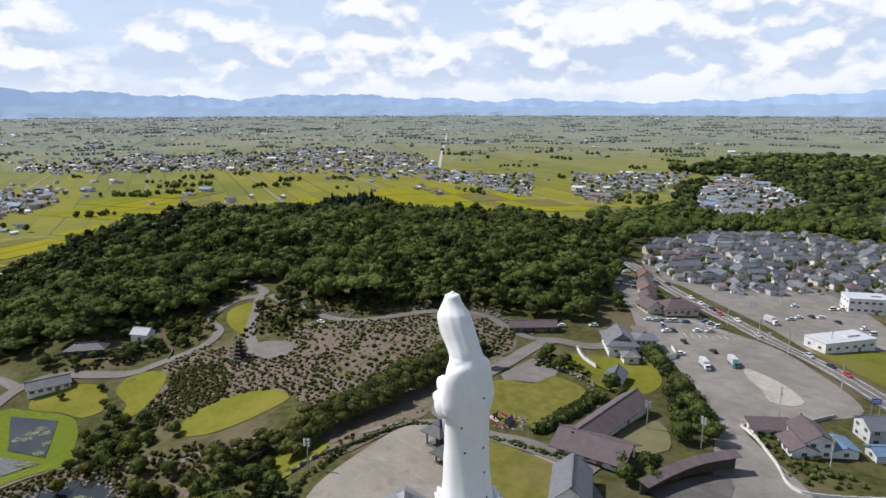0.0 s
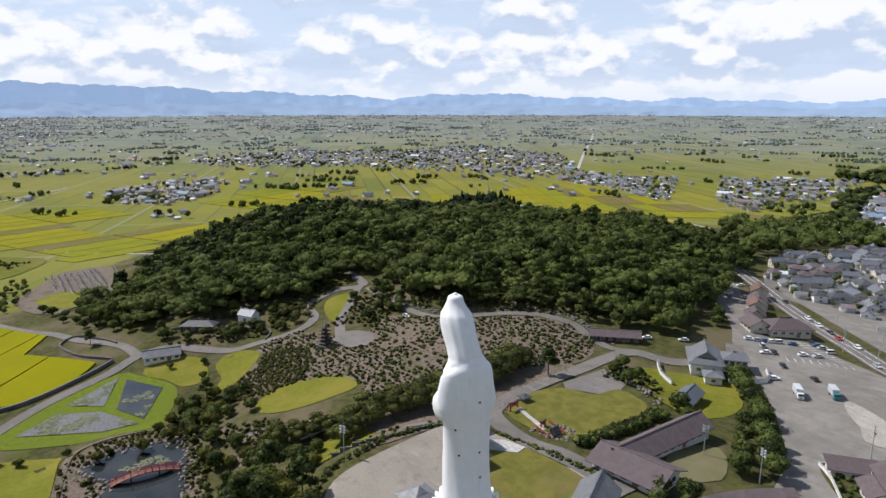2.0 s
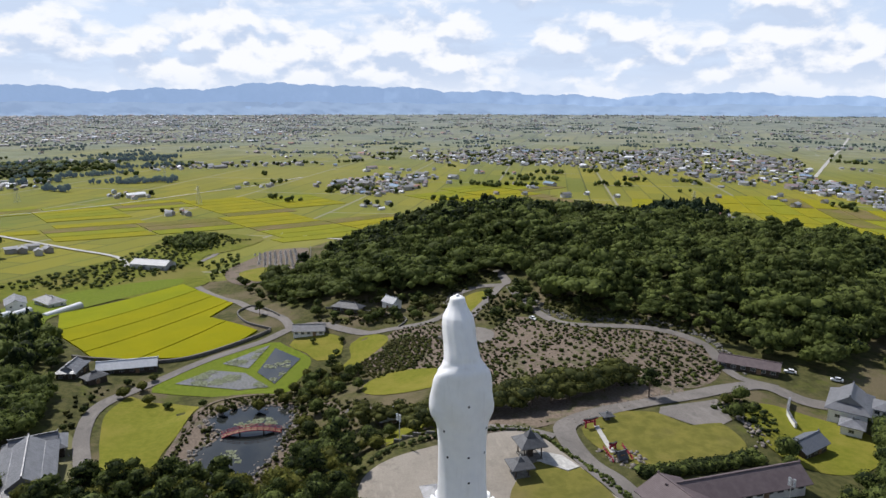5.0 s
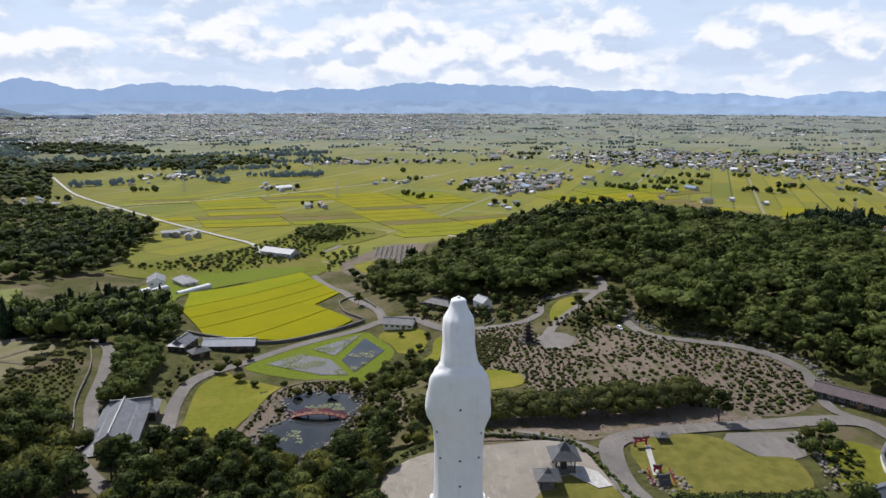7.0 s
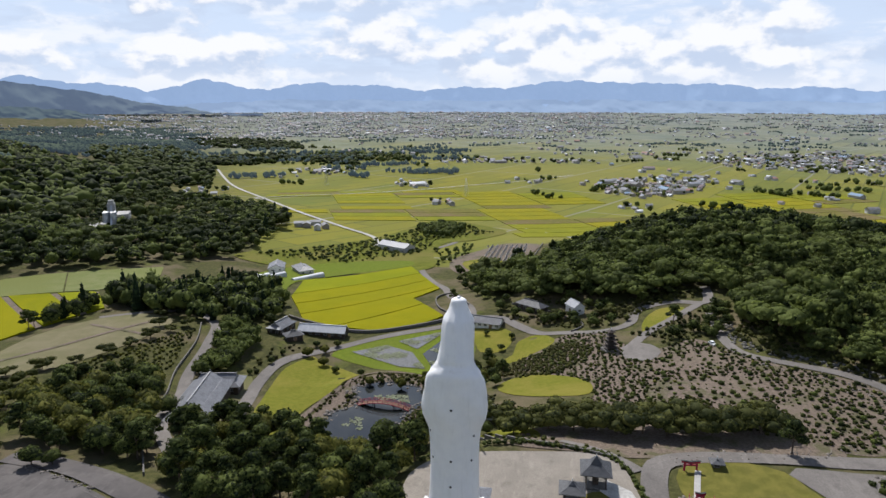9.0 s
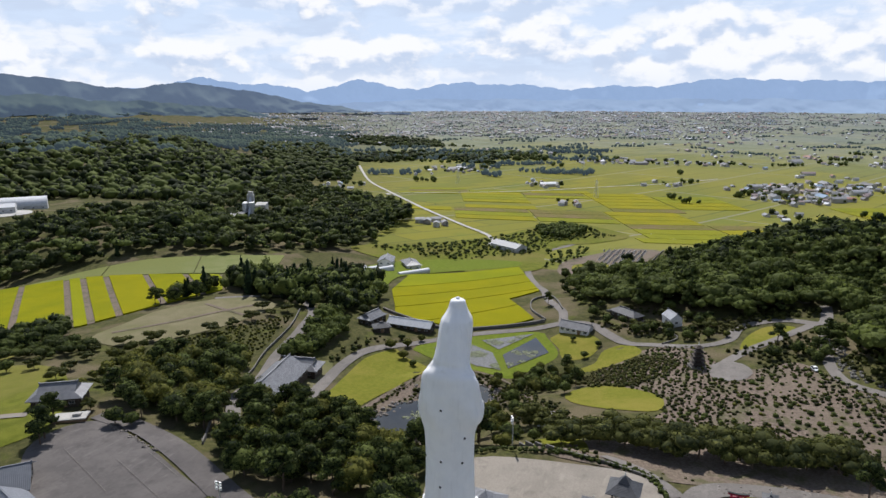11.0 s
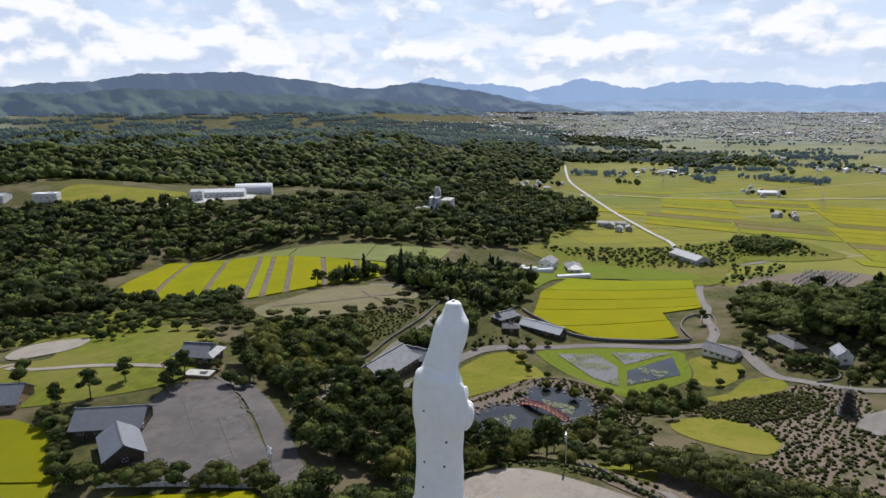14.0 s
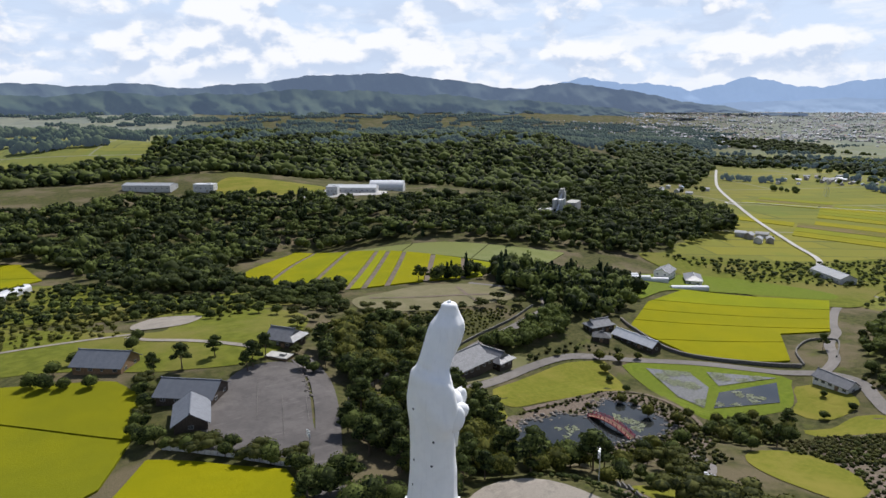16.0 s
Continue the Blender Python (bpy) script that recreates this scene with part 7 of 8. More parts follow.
# ---- the town beside the park ----
rng = np.random.default_rng(90)
WALLS = [PLASTER, PLASTER, CREAM, SIDING]
ROOFS = [ROOF_GREY, ROOF_DARK, ROOF_SLATE, ROOF_PURPLE, ROOF_GREY, ROOF_DARK, ROOF_SLATE, ROOF_DARK]
TINTS = ["grey", "dark grey", "slate-blue", "plum", "weathered grey", "charcoal", "blue-grey", "black"]
protos = []
for k in range(8):
    L, W, H = 9 + (k * 1.7) % 4, 7 + (k * 1.3) % 2.5, 5.4 if k % 4 else 3.2
    ob = building("house", 0, 0, 0, L, W, H, 2.0 + 0.2 * (k % 3), ("gable", "hip")[k % 2], WALLS[k % 4], ROOFS[k], f"detached town house with pale walls and a {TINTS[k]} roof", "house", wins=(1, 1), storeys=2 if H > 4 else 1, over=0.7, group="houses of the town", z=0.0, plain=True)
    # a lower front range
    bm = bmesh.new()
    box(bm, (L * 0.5, 3.2, 3.8), (-L * 0.2, -W / 2 - 1.5, 0.9))
    part("porch", bm, WALLS[k % 4], ob)
    bm = bmesh.new()
    prism(bm, [(-W / 2 - 3.7, 2.7), (-W / 2 + 0.1, 3.5), (-W / 2 + 0.1, 3.65), (-W / 2 - 3.7, 2.85)], -L * 0.5, L * 0.1)
    part("porch_roof", bm, ROOFS[k], ob)
    protos.append(ob)
TOWN = [(-205, 420), (-230, 500), (-236, 590), (-176, 690), (-80, 680), (-20, 560), (-20, 470), (-40, 420), (-96, 420), (-128, 378), (-170, 372)]
x, y = scatter(TOWN, 13.0, rng, 0.34, ([(-98, 392), (-70, 372), (-40, 420), (-96, 430)],))
hw = curve(HIGHWAY, 6)
far_off = np.array([np.hypot(hw[:, 0] - a, hw[:, 1] - b).min() for a, b in zip(x, y)]) > 14
for a, b in zip(x[far_off], y[far_off]):
    if rng.random() < 0.16:
        continue
    s = rng.uniform(0.66, 0.98)
    copy_thing(protos[rng.integers(8)], pose(a, b, float(land(a, b)), 0, 0, 40 + 90 * rng.integers(4) + rng.uniform(-16, 16))).scale = (s, s * rng.uniform(0.9, 1.1), rng.uniform(0.7, 1.0))
INFILL = (x[far_off], y[far_off])
clear(protos)
shrubs(TOWN, 10, 1.8, 6.0, LEAF, "garden trees and hedges between the houses", 91, PLAIN_CROWN["broad"], flat=0.9)
drape("pavement", TOWN, 0.1, ASPHALT, label="lanes and yards between the houses", category="pavement")


def town_mat():
    """Walls and roofs of far houses, told apart by a tint."""
    m = Mat("far_houses", 0.7, 0, 0.3)
    r = m.n.new("ShaderNodeValToRGB")
    r.color_ramp.interpolation = "CONSTANT"
    tones = [(0.0, (0.5, 0.49, 0.48)), (0.15, (0.38, 0.36, 0.33)), (0.28, (0.62, 0.62, 0.62)), (0.38, (0.3, 0.27, 0.24)), (0.5, (0.14, 0.145, 0.16)), (0.62, (0.2, 0.21, 0.235)), (0.74, (0.1, 0.1, 0.11)), (0.84, (0.17, 0.12, 0.125)), (0.9, (0.15, 0.24, 0.36)), (0.94, (0.6, 0.62, 0.65)), (0.98, (0.26, 0.11, 0.08))]
    e = r.color_ramp.elements
    e[0].position, e[0].color = 0.0, (*tones[0][1], 1)
    e[1].position, e[1].color = 0.15, (*tones[1][1], 1)
    for p, c in tones[2:]:
        q = e.new(p)
        q.color = (*c, 1)
    m.l.new(m.attr("tint"), r.inputs[0])
    m.color(m.mix(m.ramp(m.noise(0.4, 4), 0.3, 0.7, 0.0, 0.3), r.outputs[0], (0.3, 0.3, 0.3)))
    return m.done()


FAR_HOUSE = town_mat()


def village(x, y, label, seed, scale=1.0, turn=24, sheds=0.08):
    """Far houses in one mesh: walls, gables and two roof slopes with eaves each."""
    r = np.random.default_rng(seed)
    z = land(x, y)
    V, T, C = [], [], []
    m = 0
    for i in range(len(x)):
        L, W, H = r.uniform(8, 14), r.uniform(6.5, 9), r.choice([3.0, 5.2, 5.6])
        if r.random() < sheds:
            L, W, H = r.uniform(18, 36), r.uniform(10, 16), r.uniform(5, 8)
        s = scale[i] if np.ndim(scale) else scale
        L, W, H = L * s * 0.85, W * s * 0.85, H * s * 0.85
        rise = W * 0.27
        a = radians(turn + 90 * r.integers(2) + r.uniform(-9, 9))
        o = 0.7 * s
        k = rise / (W / 2)
        v = [(sx * L / 2, sy * W / 2, zz) for zz in (-2.0, H) for sx, sy in ((-1, -1), (1, -1), (1, 1), (-1, 1))] + [(-L / 2, 0, H + rise), (L / 2, 0, H + rise)]
        e = H - o * k + 0.12
        v += [(-L / 2 - o, -W / 2 - o, e), (L / 2 + o, -W / 2 - o, e), (L / 2 + o, W / 2 + o, e), (-L / 2 - o, W / 2 + o, e), (-L / 2 - o, 0, H + rise + 0.14), (L / 2 + o, 0, H + rise + 0.14)]
        v = np.array(v)
        ca, sa = math.cos(a), math.sin(a)
        q = np.stack([v[:, 0] * ca - v[:, 1] * sa + x[i], v[:, 0] * sa + v[:, 1] * ca + y[i], v[:, 2] + z[i]], 1)
        t = np.array([(0, 1, 5), (0, 5, 4), (1, 2, 6), (1, 6, 5), (2, 3, 7), (2, 7, 6), (3, 0, 4), (3, 4, 7), (4, 8, 7), (5, 6, 9), (10, 11, 15), (10, 15, 14), (12, 13, 14), (12, 14, 15)])
        V.append(q), T.append(t + m)
        wt, rt = r.uniform(0, 0.5), r.uniform(0.5, 0.999)
        C.append(np.array([wt] * 10 + [rt] * 4))
        m += len(v)
    return tagged(arrays("village", np.concatenate(V), np.concatenate(T), FAR_HOUSE, np.concatenate(C)), label, "village", kind="stuff")


def settle(poly, gap, seed, label, thin=0.15, trees=True, tall=(5, 11)):
    r = np.random.default_rng(seed)
    x, y = scatter(poly, gap, r, 0.36)
    k = r.random(len(x)) > thin
    village(x[k], y[k], label, seed)
    if trees:
        x, y = scatter(poly, gap * 1.7, r, 0.45)
        h = r.uniform(*tall, len(x))
        woods("wood", x, y, h, h * 0.9, PLAIN_CROWN["broad"], LEAF, "garden trees among the " + label.split(" of ")[-1], seed=seed)


x, y = scatter(TOWN, 9.0, np.random.default_rng(94), 0.4, ([(-98, 392), (-70, 372), (-40, 420), (-96, 430)],))
k = np.array([min(np.hypot(hw[:, 0] - a, hw[:, 1] - b).min() - 4, np.hypot(INFILL[0] - a, INFILL[1] - b).min()) for a, b in zip(x, y)]) > 8.6
village(x[k], y[k], "small sheds and annexes between the town houses", 95, 0.62, 40)
settle(ESTATE, 14, 101, "hillside estate of grey-roofed houses")
settle([(-1102, 1173), (-973, 1152), (-884, 1232), (-681, 960), (-673, 914), (-829, 991), (-930, 985), (-1010, 1000)], 17, 102, "strip of town houses")
settle([(-820, 1289), (-717, 1382), (-628, 1506), (-524, 1147), (-556, 1077), (-522, 935), (-606, 974)], 17, 112, "hill-foot quarter of pale houses", 0.25)
settle([(-1870, 457), (-2000, 560), (-2080, 712), (-2100, 896), (-2000, 1010), (-1900, 1160), (-2050, 1400), (-2000, 1560), (-1700, 1500), (-1480, 1480), (-1120, 1180), (-1016, 960), (-1212, 950), (-1366, 849), (-1503, 788), (-1554, 681), (-1622, 561), (-1701, 490)], 25, 103, "large village of grey-roofed houses", 0.2)
settle([(-1229, 168), (-1330, 200), (-1380, 290), (-1390, 392), (-1270, 390), (-1128, 305), (-1082, 240), (-1144, 177)], 18, 104, "farm village of dark-roofed houses", 0.2)
settle([(-1800, -240), (-1740, -110), (-1760, 16), (-1800, 180), (-1705, 200), (-1680, 101), (-1660, -97), (-1640, -226)], 24, 113, "row of farmhouses along a road", 0.35, tall=(8, 14))
settle([(-1300, 30), (-1240, 20), (-1230, 50), (-1300, 80)], 20, 114, "roadside sheds of a farm", 0.3)
settle([(-1150, -210), (-1120, -150), (-1180, -120), (-1240, -150), (-1240, -210)], 26, 105, "hamlet of farmhouses", 0.3, tall=(8, 14))
settle([(-930, -110), (-900, -70), (-930, -40), (-970, -70)], 18, 106, "hamlet of small houses", 0.2)
settle([(-640, -178), (-625, -150), (-650, -130), (-676, -142), (-680, -172)], 16, 107, "group of farmhouses", 0.2)
settle([(-960, 190), (-920, 230), (-960, 260), (-1010, 240), (-1000, 200)], 24, 108, "farmstead of low houses", 0.3, tall=(8, 14))
settle([(-640, 620), (-700, 580), (-760, 560), (-800, 600), (-760, 660), (-680, 660)], 22, 109, "cluster of roadside sheds", 0.4, tall=(9, 16))
settle([(-1250, -480), (-1330, -380), (-1420, -330), (-1500, -420), (-1400, -520)], 26, 110, "hamlet of houses", 0.25, tall=(8, 15))
settle([(-900, -480), (-960, -440), (-1060, -480), (-1000, -540)], 22, 111, "hamlet of houses under the hill", 0.3, tall=(8, 14))


def speckle(n, seed, yaw0, yaw1, r0, r1, label, clump=0, dense=1.0):
    """Scattered hamlets over the outer plain; houses shrink as the outer plain is drawn in."""
    r = np.random.default_rng(seed)
    X, Y, S = [], [], []
    for _ in range(n):
        a, d = radians(r.uniform(yaw0, yaw1)), math.sqrt(r.uniform(r0 ** 2, r1 ** 2))
        c = r.integers(1, clump + 2) if clump else 1
        for _ in range(c):
            k = float(d / squeeze(d))
            q = d + r.normal() * 26 * k
            b = a + r.normal() * 60 / d
            X.append(CX - q * math.sin(b)), Y.append(CY + q * math.cos(b)), S.append(max(0.8, k))
    X, Y, S = map(np.array, (X, Y, S))
    village(X, Y, label, seed, S, 24, 0.12)


speckle(24, 125, 8, 96, 900, 1700, "farmsteads between the rice fields", 6)
speckle(110, 121, 0, 112, 1700, 3300, "farm hamlets scattered over the rice plain", 9)
speckle(640, 122, 0, 115, 3000, 4650, "far villages along the edge of the plain", 8)
speckle(1100, 123, 86, 129, 2700, 4600, "sprawling far city at the foot of the mountains", 9)
speckle(60, 124, 120, 136, 2200, 3400, "far suburb below the mountains", 9)


# far crowns get a faint blue glow in place of haze
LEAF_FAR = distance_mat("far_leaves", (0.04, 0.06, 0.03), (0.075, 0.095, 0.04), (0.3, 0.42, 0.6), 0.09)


def far_trees(n, seed, yaw0, yaw1, r0, r1, label, belt=8, lo=7, hi=13):
    """Wind-breaks and clumps: short lines of tree crowns over the plain."""
    r = np.random.default_rng(seed)
    X, Y, H = [], [], []
    for _ in range(n):
        a, d = radians(r.uniform(yaw0, yaw1)), math.sqrt(r.uniform(r0 ** 2, r1 ** 2))
        t, c = a + r.normal() * 0.5, r.integers(2, belt)
        k = float(d / squeeze(d))
        for i in range(c):
            s = (i - c / 2) * 9 * k
            X.append(CX - d * math.sin(a) + s * math.cos(t) + r.normal() * 4), Y.append(CY + d * math.cos(a) + s * math.sin(t) + r.normal() * 4), H.append(r.uniform(lo, hi) * max(0.6, k))
    X, Y, H = map(np.array, (X, Y, H))
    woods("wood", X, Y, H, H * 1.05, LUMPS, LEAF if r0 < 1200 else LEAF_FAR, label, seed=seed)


far_trees(90, 131, 0, 118, 950, 2200, "clumps of dark trees over the rice plain", 12)
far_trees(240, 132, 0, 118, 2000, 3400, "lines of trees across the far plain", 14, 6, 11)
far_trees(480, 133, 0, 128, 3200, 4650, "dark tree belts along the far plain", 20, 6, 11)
plant("wood", [(-1469, -829), (-1732, -827), (-1783, -671), (-1727, -452), (-1489, -374), (-1570, -470), (-1640, -600), (-1474, -659)], 15, 9, 15, 1.3, LUMPS, LEAF, "dark belt of trees across the western plain", 141)
plant("wood", [(-2382, -1395), (-2500, -1208), (-2340, -898), (-2060, -740), (-2000, -880), (-2060, -1100)], 20, 9, 15, 1.5, LUMPS, LEAF, "low wooded rise before the city", 142)
plant("wood", [(-1783, -643), (-1900, -600), (-1880, -439), (-1780, -320), (-1690, -300), (-1660, -400)], 16, 9, 15, 1.2, LUMPS, LEAF, "belt of cedars beside the villages", 143)
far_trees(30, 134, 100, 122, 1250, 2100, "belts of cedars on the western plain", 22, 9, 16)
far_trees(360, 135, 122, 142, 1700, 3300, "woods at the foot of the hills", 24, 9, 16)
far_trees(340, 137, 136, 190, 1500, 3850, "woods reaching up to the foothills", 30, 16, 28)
settle([(-2500, -1700), (-2300, -1300), (-1900, -1250), (-2000, -1650)], 38, 136, "hill suburb of pale houses", 0.3)

for pts in ([(-90, -30), (-79, 0)], [(-92, -11), (-82, 16)], [(-99, -7), (-92, 12)]):
    ribbon("road_marking", pts, 0.12, 0.42, ASPHALT, "faded white line on the asphalt yard", 2, category="road marking")
for i in range(9):
    ribbon("road_marking", [(-124 + 2.6 * i, 304 - 0.9 * i), (-121.4 + 2.6 * i, 309 - 0.9 * i)], 0.2, 0.3, WHITE_LINE, "white parking bay line", 2, category="road marking")
    ribbon("road_marking", [(-116 + 2.4 * i, 283 + 1.7 * i), (-112.8 + 2.4 * i, 279.4 + 1.7 * i)], 0.2, 0.3, WHITE_LINE, "white parking bay line", 2, category="road marking")

# ---- vehicles ----
CAR_PAINTS = [paint("white_car_paint", (0.72, 0.73, 0.74)), paint("black_car_paint", (0.02, 0.02, 0.024)), paint("silver_car_paint", (0.42, 0.44, 0.46)), paint("red_car_paint", (0.4, 0.03, 0.025)), paint("blue_car_paint", (0.04, 0.1, 0.24))]
CAR_WORDS = ["white", "black", "silver", "red", "blue"]


def wheels(ob, L, W, r=0.32):
    for sx in (-0.31, 0.31):
        for sy in (-1, 1):
            bm = bmesh.new()
            rod(bm, (sx * L, sy * (W / 2 - 0.2), r), (sx * L, sy * (W / 2 + 0.02), r), r, None, 14)
            w = part("wheel", bm, BLACK, ob)
            bm = bmesh.new()
            rod(bm, (sx * L, sy * (W / 2 - 0.1), r), (sx * L, sy * (W / 2 + 0.035), r), r * 0.58, None, 10)
            part("rim", bm, METAL, w)


def car_kind(k, van=False):
    L, W, H = (4.3, 1.7, 1.48) if not van else (3.4, 1.5, 1.8)
    ob = new("van" if van else "car")
    bm = bmesh.new()
    side = [(-L / 2, 0.3), (L / 2, 0.3), (L / 2, 0.72), (L / 2 - 0.15, 0.86), (L * 0.22, 0.95), (-L / 2 + 0.05, 0.95)] if not van else [(-L / 2, 0.3), (L / 2, 0.3), (L / 2, 0.9), (L / 2 - 0.25, 1.0), (-L / 2, 1.0)]
    a = [bm.verts.new((x, -W / 2, z)) for x, z in side]
    b = [bm.verts.new((x, W / 2, z)) for x, z in side]
    for i in range(len(side)):
        bm.faces.new((a[i], b[i], b[(i + 1) % len(side)], a[(i + 1) % len(side)]))
    bm.faces.new(a[::-1]), bm.faces.new(b)
    bmesh.ops.recalc_face_normals(bm, faces=bm.faces[:])
    bmesh.ops.bevel(bm, geom=bm.edges[:], offset=0.06, segments=1, affect="EDGES")
    part("body", bm, CAR_PAINTS[k], ob)
    bm = bmesh.new()
    v = box(bm, (L * (0.56 if not van else 0.9), W - 0.06, H - 0.95), (-L * (0.06 if not van else 0.04), 0, (H + 0.95) / 2))
    for q in v:
        if q.co.z > 1.2:
            q.co.x = q.co.x * (0.68 if not van else 0.93) - 0.05
            q.co.y *= 0.86
    cab = part("cabin_glass", bm, GLASS, ob)
    bm = bmesh.new()
    box(bm, (L * (0.4 if not van else 0.82), W * 0.84, 0.06), (-L * 0.06, 0, H + 0.02))
    part("roof", bm, CAR_PAINTS[k], ob)
    for s in (-1, 1):
        bm = bmesh.new()
        box(bm, (0.06, 0.32, 0.16), (L / 2 + 0.01, s * W * 0.34, 0.66))
        part("headlight", bm, WHITE_LINE, ob)
        bm = bmesh.new()
        box(bm, (0.06, 0.22, 0.2), (-L / 2 - 0.01, s * W * 0.38, 0.72))
        part("tail_light", bm, RED, ob)
    wheels(ob, L, W)
    return tagged(ob, f"{CAR_WORDS[k]} {'box-shaped small van' if van else 'passenger car'} on the asphalt", "car")


cars = [car_kind(k) for k in range(5)] + [car_kind(k, True) for k in (0, 2)]
PARKED = [(-136, 289, 0), (-133, 291, 2), (-131, 293, 4), (-129, 295, 0), (-127, 297, 5), (-128, 286, 6), (-123, 280, 0), (-121, 283, 1), (-123, 301, 4), (-120, 311, 1), (-117, 310, 4), (-114, 309, 2), (-109.5, 306.5, 5), (-113, 291, 0), (-109, 295, 2),
          (-111, 272, 1), (-97, 269, 1), (-106, 257, 0), (-96, 379, 0), (-88, 357, 0), (-90, 350, 2), (-84, 364, 1), (-80, 366, 0), (-72, 364, 1), (-60, 362, 0), (-55, 355, 5), (-57, 346, 0), (-77, 393, 0), (-80, 388, 5), (-62, 350, 6), (-174, 346, 0), (-178, 338, 1), (-182, 344, 0), (-168, 336, 2), (-150, 262, 0), (-160, 250, 0), (-190, 368, 0)]
for x0, y0, k in PARKED:
    copy_thing(cars[k], pose(x0, y0, float(land(x0, y0)) + 0.18, 0, 0, 50 + rng.integers(2) * 180 + (90 if k in (1, 6) else 0) + rng.uniform(-6, 6)))["group"] = "parked cars"
ON_ROAD = [(-139, 345, 0), (-131, 339, 0), (-123, 334, 1), (-117, 329, 3), (-107, 325, 0), (-92, 309, 2), (-67, 294.5, 2), (-57, 286.5, 1), (-50, 280.5, 3), (-160, 362, 1)]
for x0, y0, k in ON_ROAD:
    copy_thing(cars[k], pose(x0, y0, float(land(x0, y0)) + 0.36, 0, 0, -38))["group"] = "cars on the main road"
copy_thing(cars[0], pose(-252, 182, float(land(-252, 182)) + 0.2, 0, 0, 20))
clear(cars)


def lorry(x, y, turn, tone, words):
    ob = empty("lorry", x, y, float(land(x, y)) + 0.16, turn)
    bm = bmesh.new()
    box(bm, (5.6, 2.3, 2.4), (-1.0, 0, 2.2))
    bmesh.ops.bevel(bm, geom=bm.edges[:], offset=0.05, segments=1, affect="EDGES")
    part("cargo_box", bm, ROOF_WHITE, ob)
    bm = bmesh.new()
    v = box(bm, (1.7, 2.1, 1.9), (2.8, 0, 1.4))
    for q in v:
        if q.co.z > 1.6 and q.co.x > 3:
            q.co.x -= 0.3
    cab = part("cab", bm, tone, ob)
    bm = bmesh.new()
    box(bm, (0.1, 1.9, 0.7), (3.52, 0, 1.85))
    part("windscreen", bm, GLASS, cab)
    bm = bmesh.new()
    box(bm, (7.2, 0.9, 0.25), (0, 0, 0.8))
    part("chassis", bm, BLACK, ob)
    wheels(ob, 7.0, 2.2, 0.45)
    return tagged(ob, words, "lorry")


lorry(-93, 250, -48, CAR_PAINTS[0], "white box lorry parked on the open car park")
lorry(-85.5, 260, -48, paint("green_cab", (0.03, 0.2, 0.2)), "white box lorry with a green cab on the car park")
lorry(-95, 336, -30, CAR_PAINTS[0], "white box lorry on the forecourt")

# ---- masts, poles and signs ----


def flood_mast(x, y, h, turn):
    ob = empty("floodlight_mast", x, y, None, turn)
    bm = bmesh.new()
    rod(bm, (0, 0, -0.5), (0, 0, h), 0.16, 0.09, 10)
    part("pole", bm, METAL, ob)
    for k in range(3):
        bm = bmesh.new()
        box(bm, (1.7, 0.1, 0.1), (0, 0, h - 0.2 - 0.8 * k))
        part("crossbar", bm, METAL, ob)
        for s in (-1, 1):
            bm = bmesh.new()
            box(bm, (0.6, 0.35, 0.55), (s * 0.6, -0.25, h - 0.15 - 0.8 * k))
            lamp = part("lamp_head", bm, METAL, ob)
            bm = bmesh.new()
            box(bm, (0.5, 0.05, 0.45), (s * 0.6, -0.45, h - 0.15 - 0.8 * k))
            part("lens", bm, WHITE_LINE, lamp)
    return tagged(ob, "steel floodlight mast with six lamp heads", "floodlight mast", "floodlight masts")


for a in ((-138, 93.3, 9.5, 30), (-83, 180, 9, 200), (-82, 36, 9.5, 90), (-66, 180, 10, 160)):
    flood_mast(*a)


def utility_pole(x, y, turn, h=11):
    ob = empty("utility_pole", x, y, None, turn)
    bm = bmesh.new()
    rod(bm, (0, 0, -0.5), (0, 0, h), 0.18, 0.11, 8)
    part("pole", bm, CONCRETE, ob)
    for z, w in ((h - 0.4, 1.8), (h - 1.4, 1.4)):
        bm = bmesh.new()
        box(bm, (w, 0.1, 0.1), (0, 0, z))
        part("crossarm", bm, METAL, ob)
    bm = bmesh.new()
    rod(bm, (0.35, 0, h - 3.1), (0.35, 0, h - 2.2), 0.24, None, 10)
    part("transformer", bm, METAL, ob)
    return tagged(ob, "concrete utility pole with steel crossarms", "utility pole", "poles along the road")


for px, py in ((-131, 357), (-108, 314), (-90, 303), (-73, 286), (-64, 316), (-48, 262), (-103, 377), (-126, 384), (-150, 392), (-176, 430), (-206, 452), (-160, 470), (-120, 460), (-90, 470), (-62, 440), (-58, 225), (-36, 196)):
    utility_pole(px, py, 50)


def sign(x, y, h, w, hh, tone, words, turn):
    ob = empty("road_sign", x, y, None, turn)
    for s in (-1, 1):
        bm = bmesh.new()
        rod(bm, (s * w * 0.4, 0, -0.4), (s * w * 0.4, 0, h), 0.11)
        part("post", bm, METAL, ob)
    bm = bmesh.new()
    box(bm, (w, 0.16, hh), (0, 0, h - hh / 2))
    board = part("board", bm, tone, ob)
    for k in range(2):
        bm = bmesh.new()
        box(bm, (w * 0.7, 0.2, hh * 0.14), (0, 0, h - hh * (0.35 + 0.3 * k)))
        part("letter_bar", bm, WHITE_LINE, board)
    return tagged(ob, words, "sign")


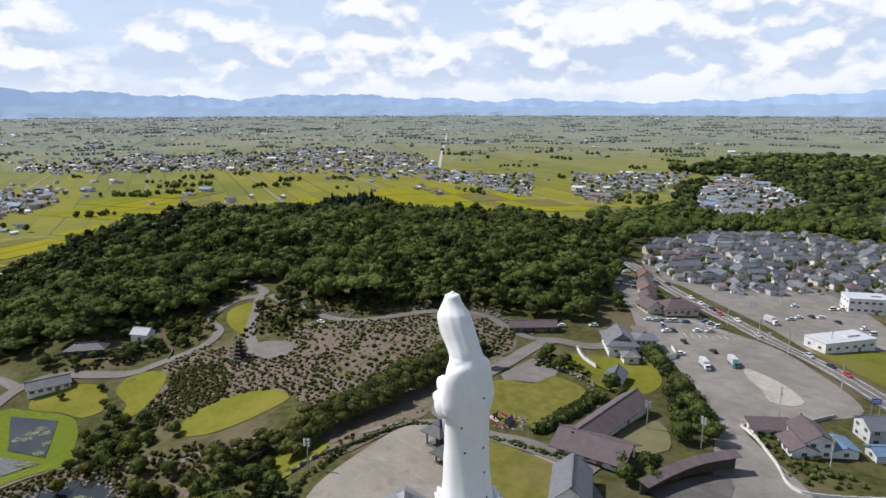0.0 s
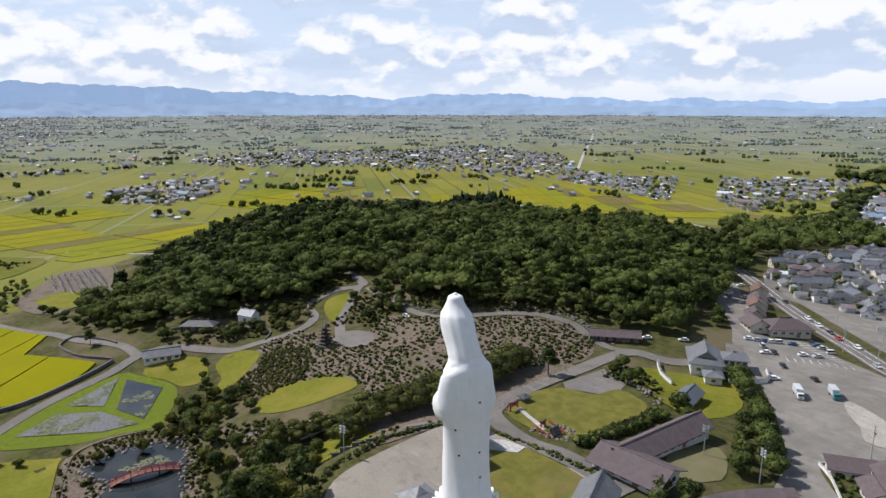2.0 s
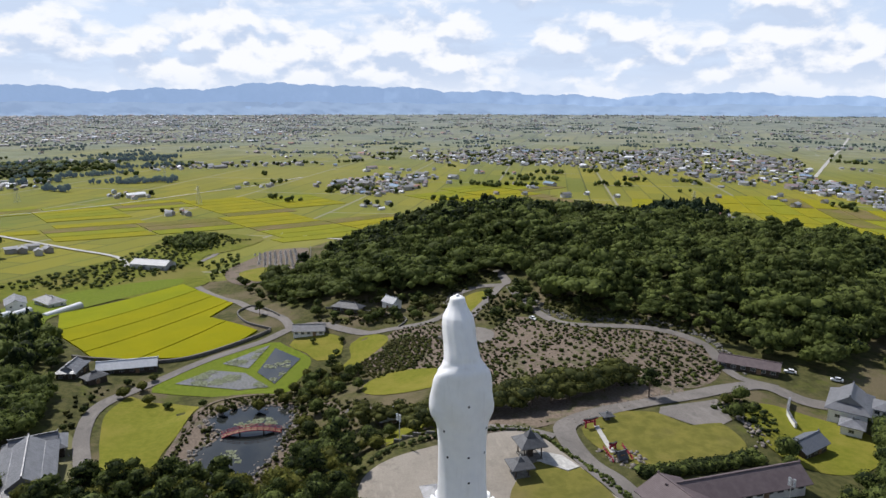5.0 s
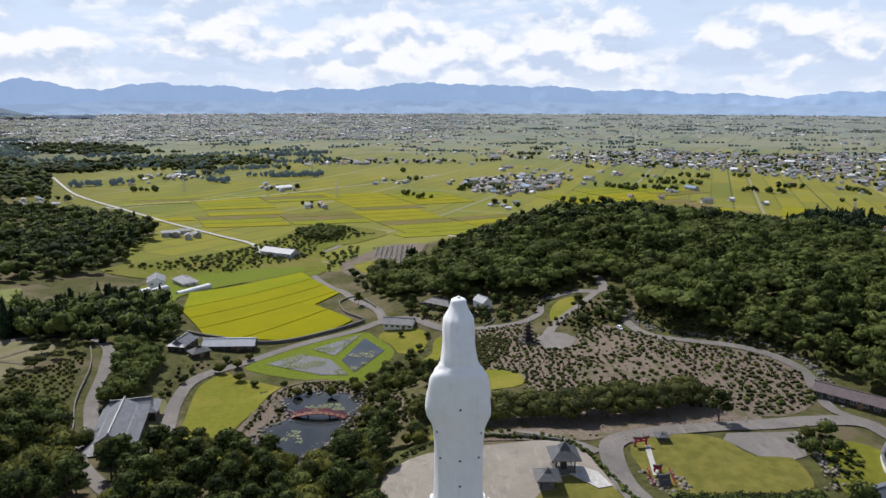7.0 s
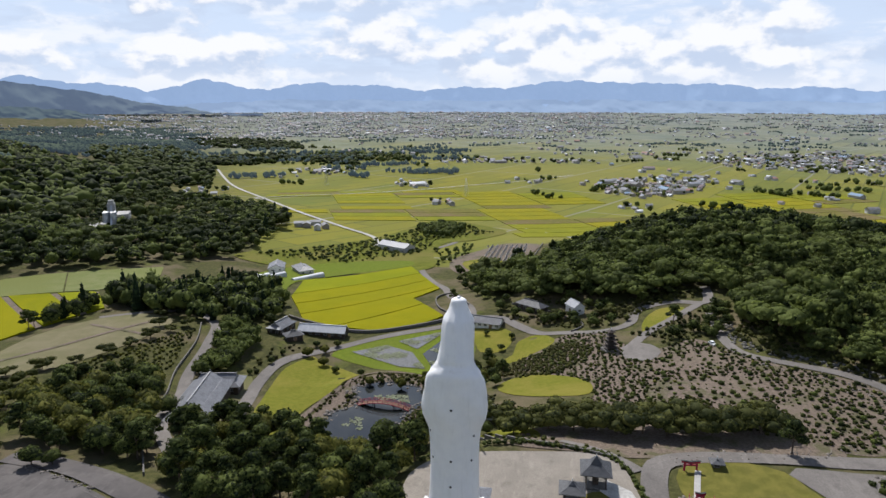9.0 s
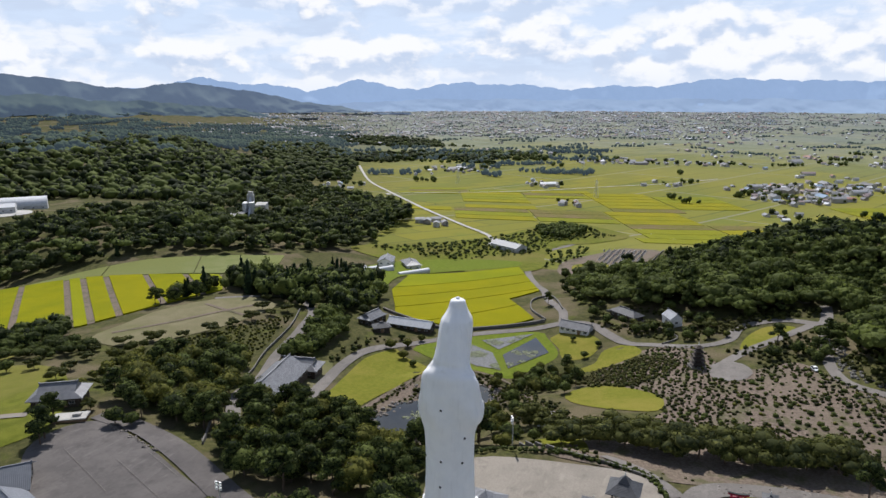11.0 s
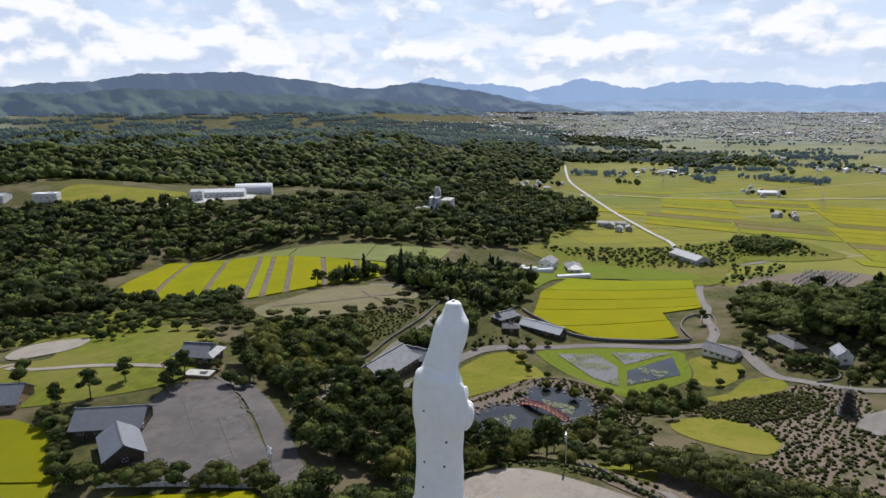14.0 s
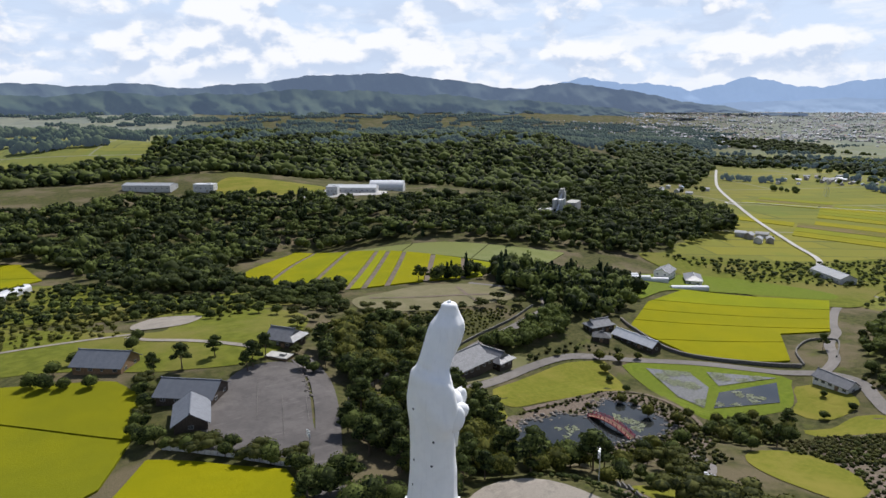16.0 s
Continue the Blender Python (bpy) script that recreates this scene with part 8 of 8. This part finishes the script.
sign(-35, 249, 6, 3.4, 2.0, paint("blue_sign", (0.03, 0.12, 0.5), 0.5), "blue roadside board on two posts", 40)
sign(-107, 346, 7, 3.6, 2.2, PLASTER, "white roadside board on tall posts", 50)
sign(-87, 308, 4, 1.6, 2.2, PLASTER, "white board at the car park entrance", 50)


def pylon(x, y, h, turn):
    ob = empty("pylon", x, y, None, turn)
    bm = bmesh.new()
    w0, w1 = h * 0.11, h * 0.018
    for sx in (-1, 1):
        for sy in (-1, 1):
            rod(bm, (sx * w0, sy * w0, -1), (sx * w1, sy * w1, h), 0.16, 0.1, 5)
    for k in range(9):
        a, b = k / 9, (k + 1) / 9
        wa, wb = w0 + (w1 - w0) * a, w0 + (w1 - w0) * b
        for s in (-1, 1):
            rod(bm, (-wa, s * wa, h * a), (wb, s * wb, h * b), 0.07, None, 4)
            rod(bm, (wa, s * wa, h * a), (-wb, s * wb, h * b), 0.07, None, 4)
            rod(bm, (s * wa, -wa, h * a), (s * wb, wb, h * b), 0.07, None, 4)
    part("lattice", bm, METAL, ob)
    for k, w in ((0.98, 3.2), (0.88, 4.4), (0.78, 3.8)):
        bm = bmesh.new()
        rod(bm, (-w, 0, h * k), (w, 0, h * k), 0.14, None, 5)
        part("crossarm", bm, METAL, ob)
    return tagged(ob, "steel lattice power pylon", "pylon", "power line")


for a in ((-120, 760, 34, 40), (-800, 660, 30, 30), (-1039, -46, 30, 60), (-1150, -330, 30, 60), (-1450, -150, 30, 60)):
    pylon(*a)

# ---- cemetery, mixing plant and fence ----


GRAVE = two("grey_granite", (0.26, 0.235, 0.24), (0.36, 0.335, 0.33), 4.0, 0.5, vary=0.5)


def grave_kind():
    ob = new("gravestone")
    bm = bmesh.new()
    box(bm, (1.3, 1.3, 0.5), (0, 0, 0.2)), box(bm, (0.9, 0.9, 0.3), (0, 0, 0.6))
    part("plinth", bm, CONCRETE, ob)
    bm = bmesh.new()
    box(bm, (0.5, 0.5, 1.1), (0, 0, 1.3))
    bmesh.ops.bevel(bm, geom=bm.edges[:], offset=0.04, segments=1, affect="EDGES")
    part("headstone", bm, GRAVE, ob)
    return tagged(ob, "grey granite gravestone on a stepped plinth", "gravestone", "graves in the cemetery")


g = grave_kind()
x, y = scatter([(-592, 44), (-596, 82), (-548, 84), (-504, 78), (-500, 60), (-540, 46)], 4.6, np.random.default_rng(140), 0.12)
for a, b in zip(x, y):
    copy_thing(g, pose(a, b, float(land(a, b)) + 0.4, 0, 0, 30)).scale = (1.4, 1.4, 1.0)
clear([g])
wall_run("cemetery_wall", [(-446, 46), (-486, 82), (-545, 92), (-606, 96)], 1.2, 0.5, STONE, "dark wall behind the cemetery", cell=9)


def mixing_plant(x, y):
    ob = empty("concrete_plant", x, y, -34.5, 30)
    bm = bmesh.new()
    box(bm, (7, 7, 26), (0, 0, 13)), box(bm, (5, 5, 4), (0, 0, 27))
    part("tower", bm, CONCRETE, ob)
    for k in range(4):
        bm = bmesh.new()
        rod(bm, (8 + 6.4 * (k % 2), -4 + 6.4 * (k // 2), 0), (8 + 6.4 * (k % 2), -4 + 6.4 * (k // 2), 19), 2.9, None, 16)
        part("silo", bm, METAL, ob)
    bm = bmesh.new()
    rod(bm, (34, 2, 1), (2, 0, 24), 1.1, None, 6)
    part("conveyor", bm, METAL, ob)
    bm = bmesh.new()
    box(bm, (30, 14, 10), (32, -10, 5)), box(bm, (24, 12, 13), (-18, 8, 6.5))
    part("shed", bm, CONCRETE, ob)
    return tagged(ob, "grey concrete mixing plant with a tall tower and silos", "factory")


mixing_plant(-545, -330)
drape("factory_yard", [(-520, -318), (-540, -352), (-590, -340), (-620, -310), (-580, -292)], 0.6, CONCRETE, label="pale yard round the mixing plant", category="yard")

ob = empty("board_fence", -50, 4, 0.0)
line = curve([(-49, 2), (-57, 12), (-66, 22), (-76, 36)], 2.0)
for a, b in zip(line, line[1:]):
    m = (a + b) / 2
    bm = bmesh.new()
    box(bm, (float(np.hypot(*(b - a))) - 0.06, 0.08, 1.5), (m[0] + 50, m[1] - 4, float(land(*m)) + 0.75), math.degrees(math.atan2(*(b - a)[::-1])))
    part("panel", bm, SIDING, ob)
    bm = bmesh.new()
    box(bm, (0.14, 0.14, 1.8), (a[0] + 50, a[1] - 4, float(land(*a)) + 0.8))
    part("post", bm, TIMBER, ob)
tagged(ob, "pale grey board fence between the yard and the rice", "fence")
B("terrace", -104, -45, 125, 10, 5, 0.8, 0, "flat", WOOD, CONCRETE, "pale timber terrace in front of the lodge", "terrace", wins=(0, 0), door=False)
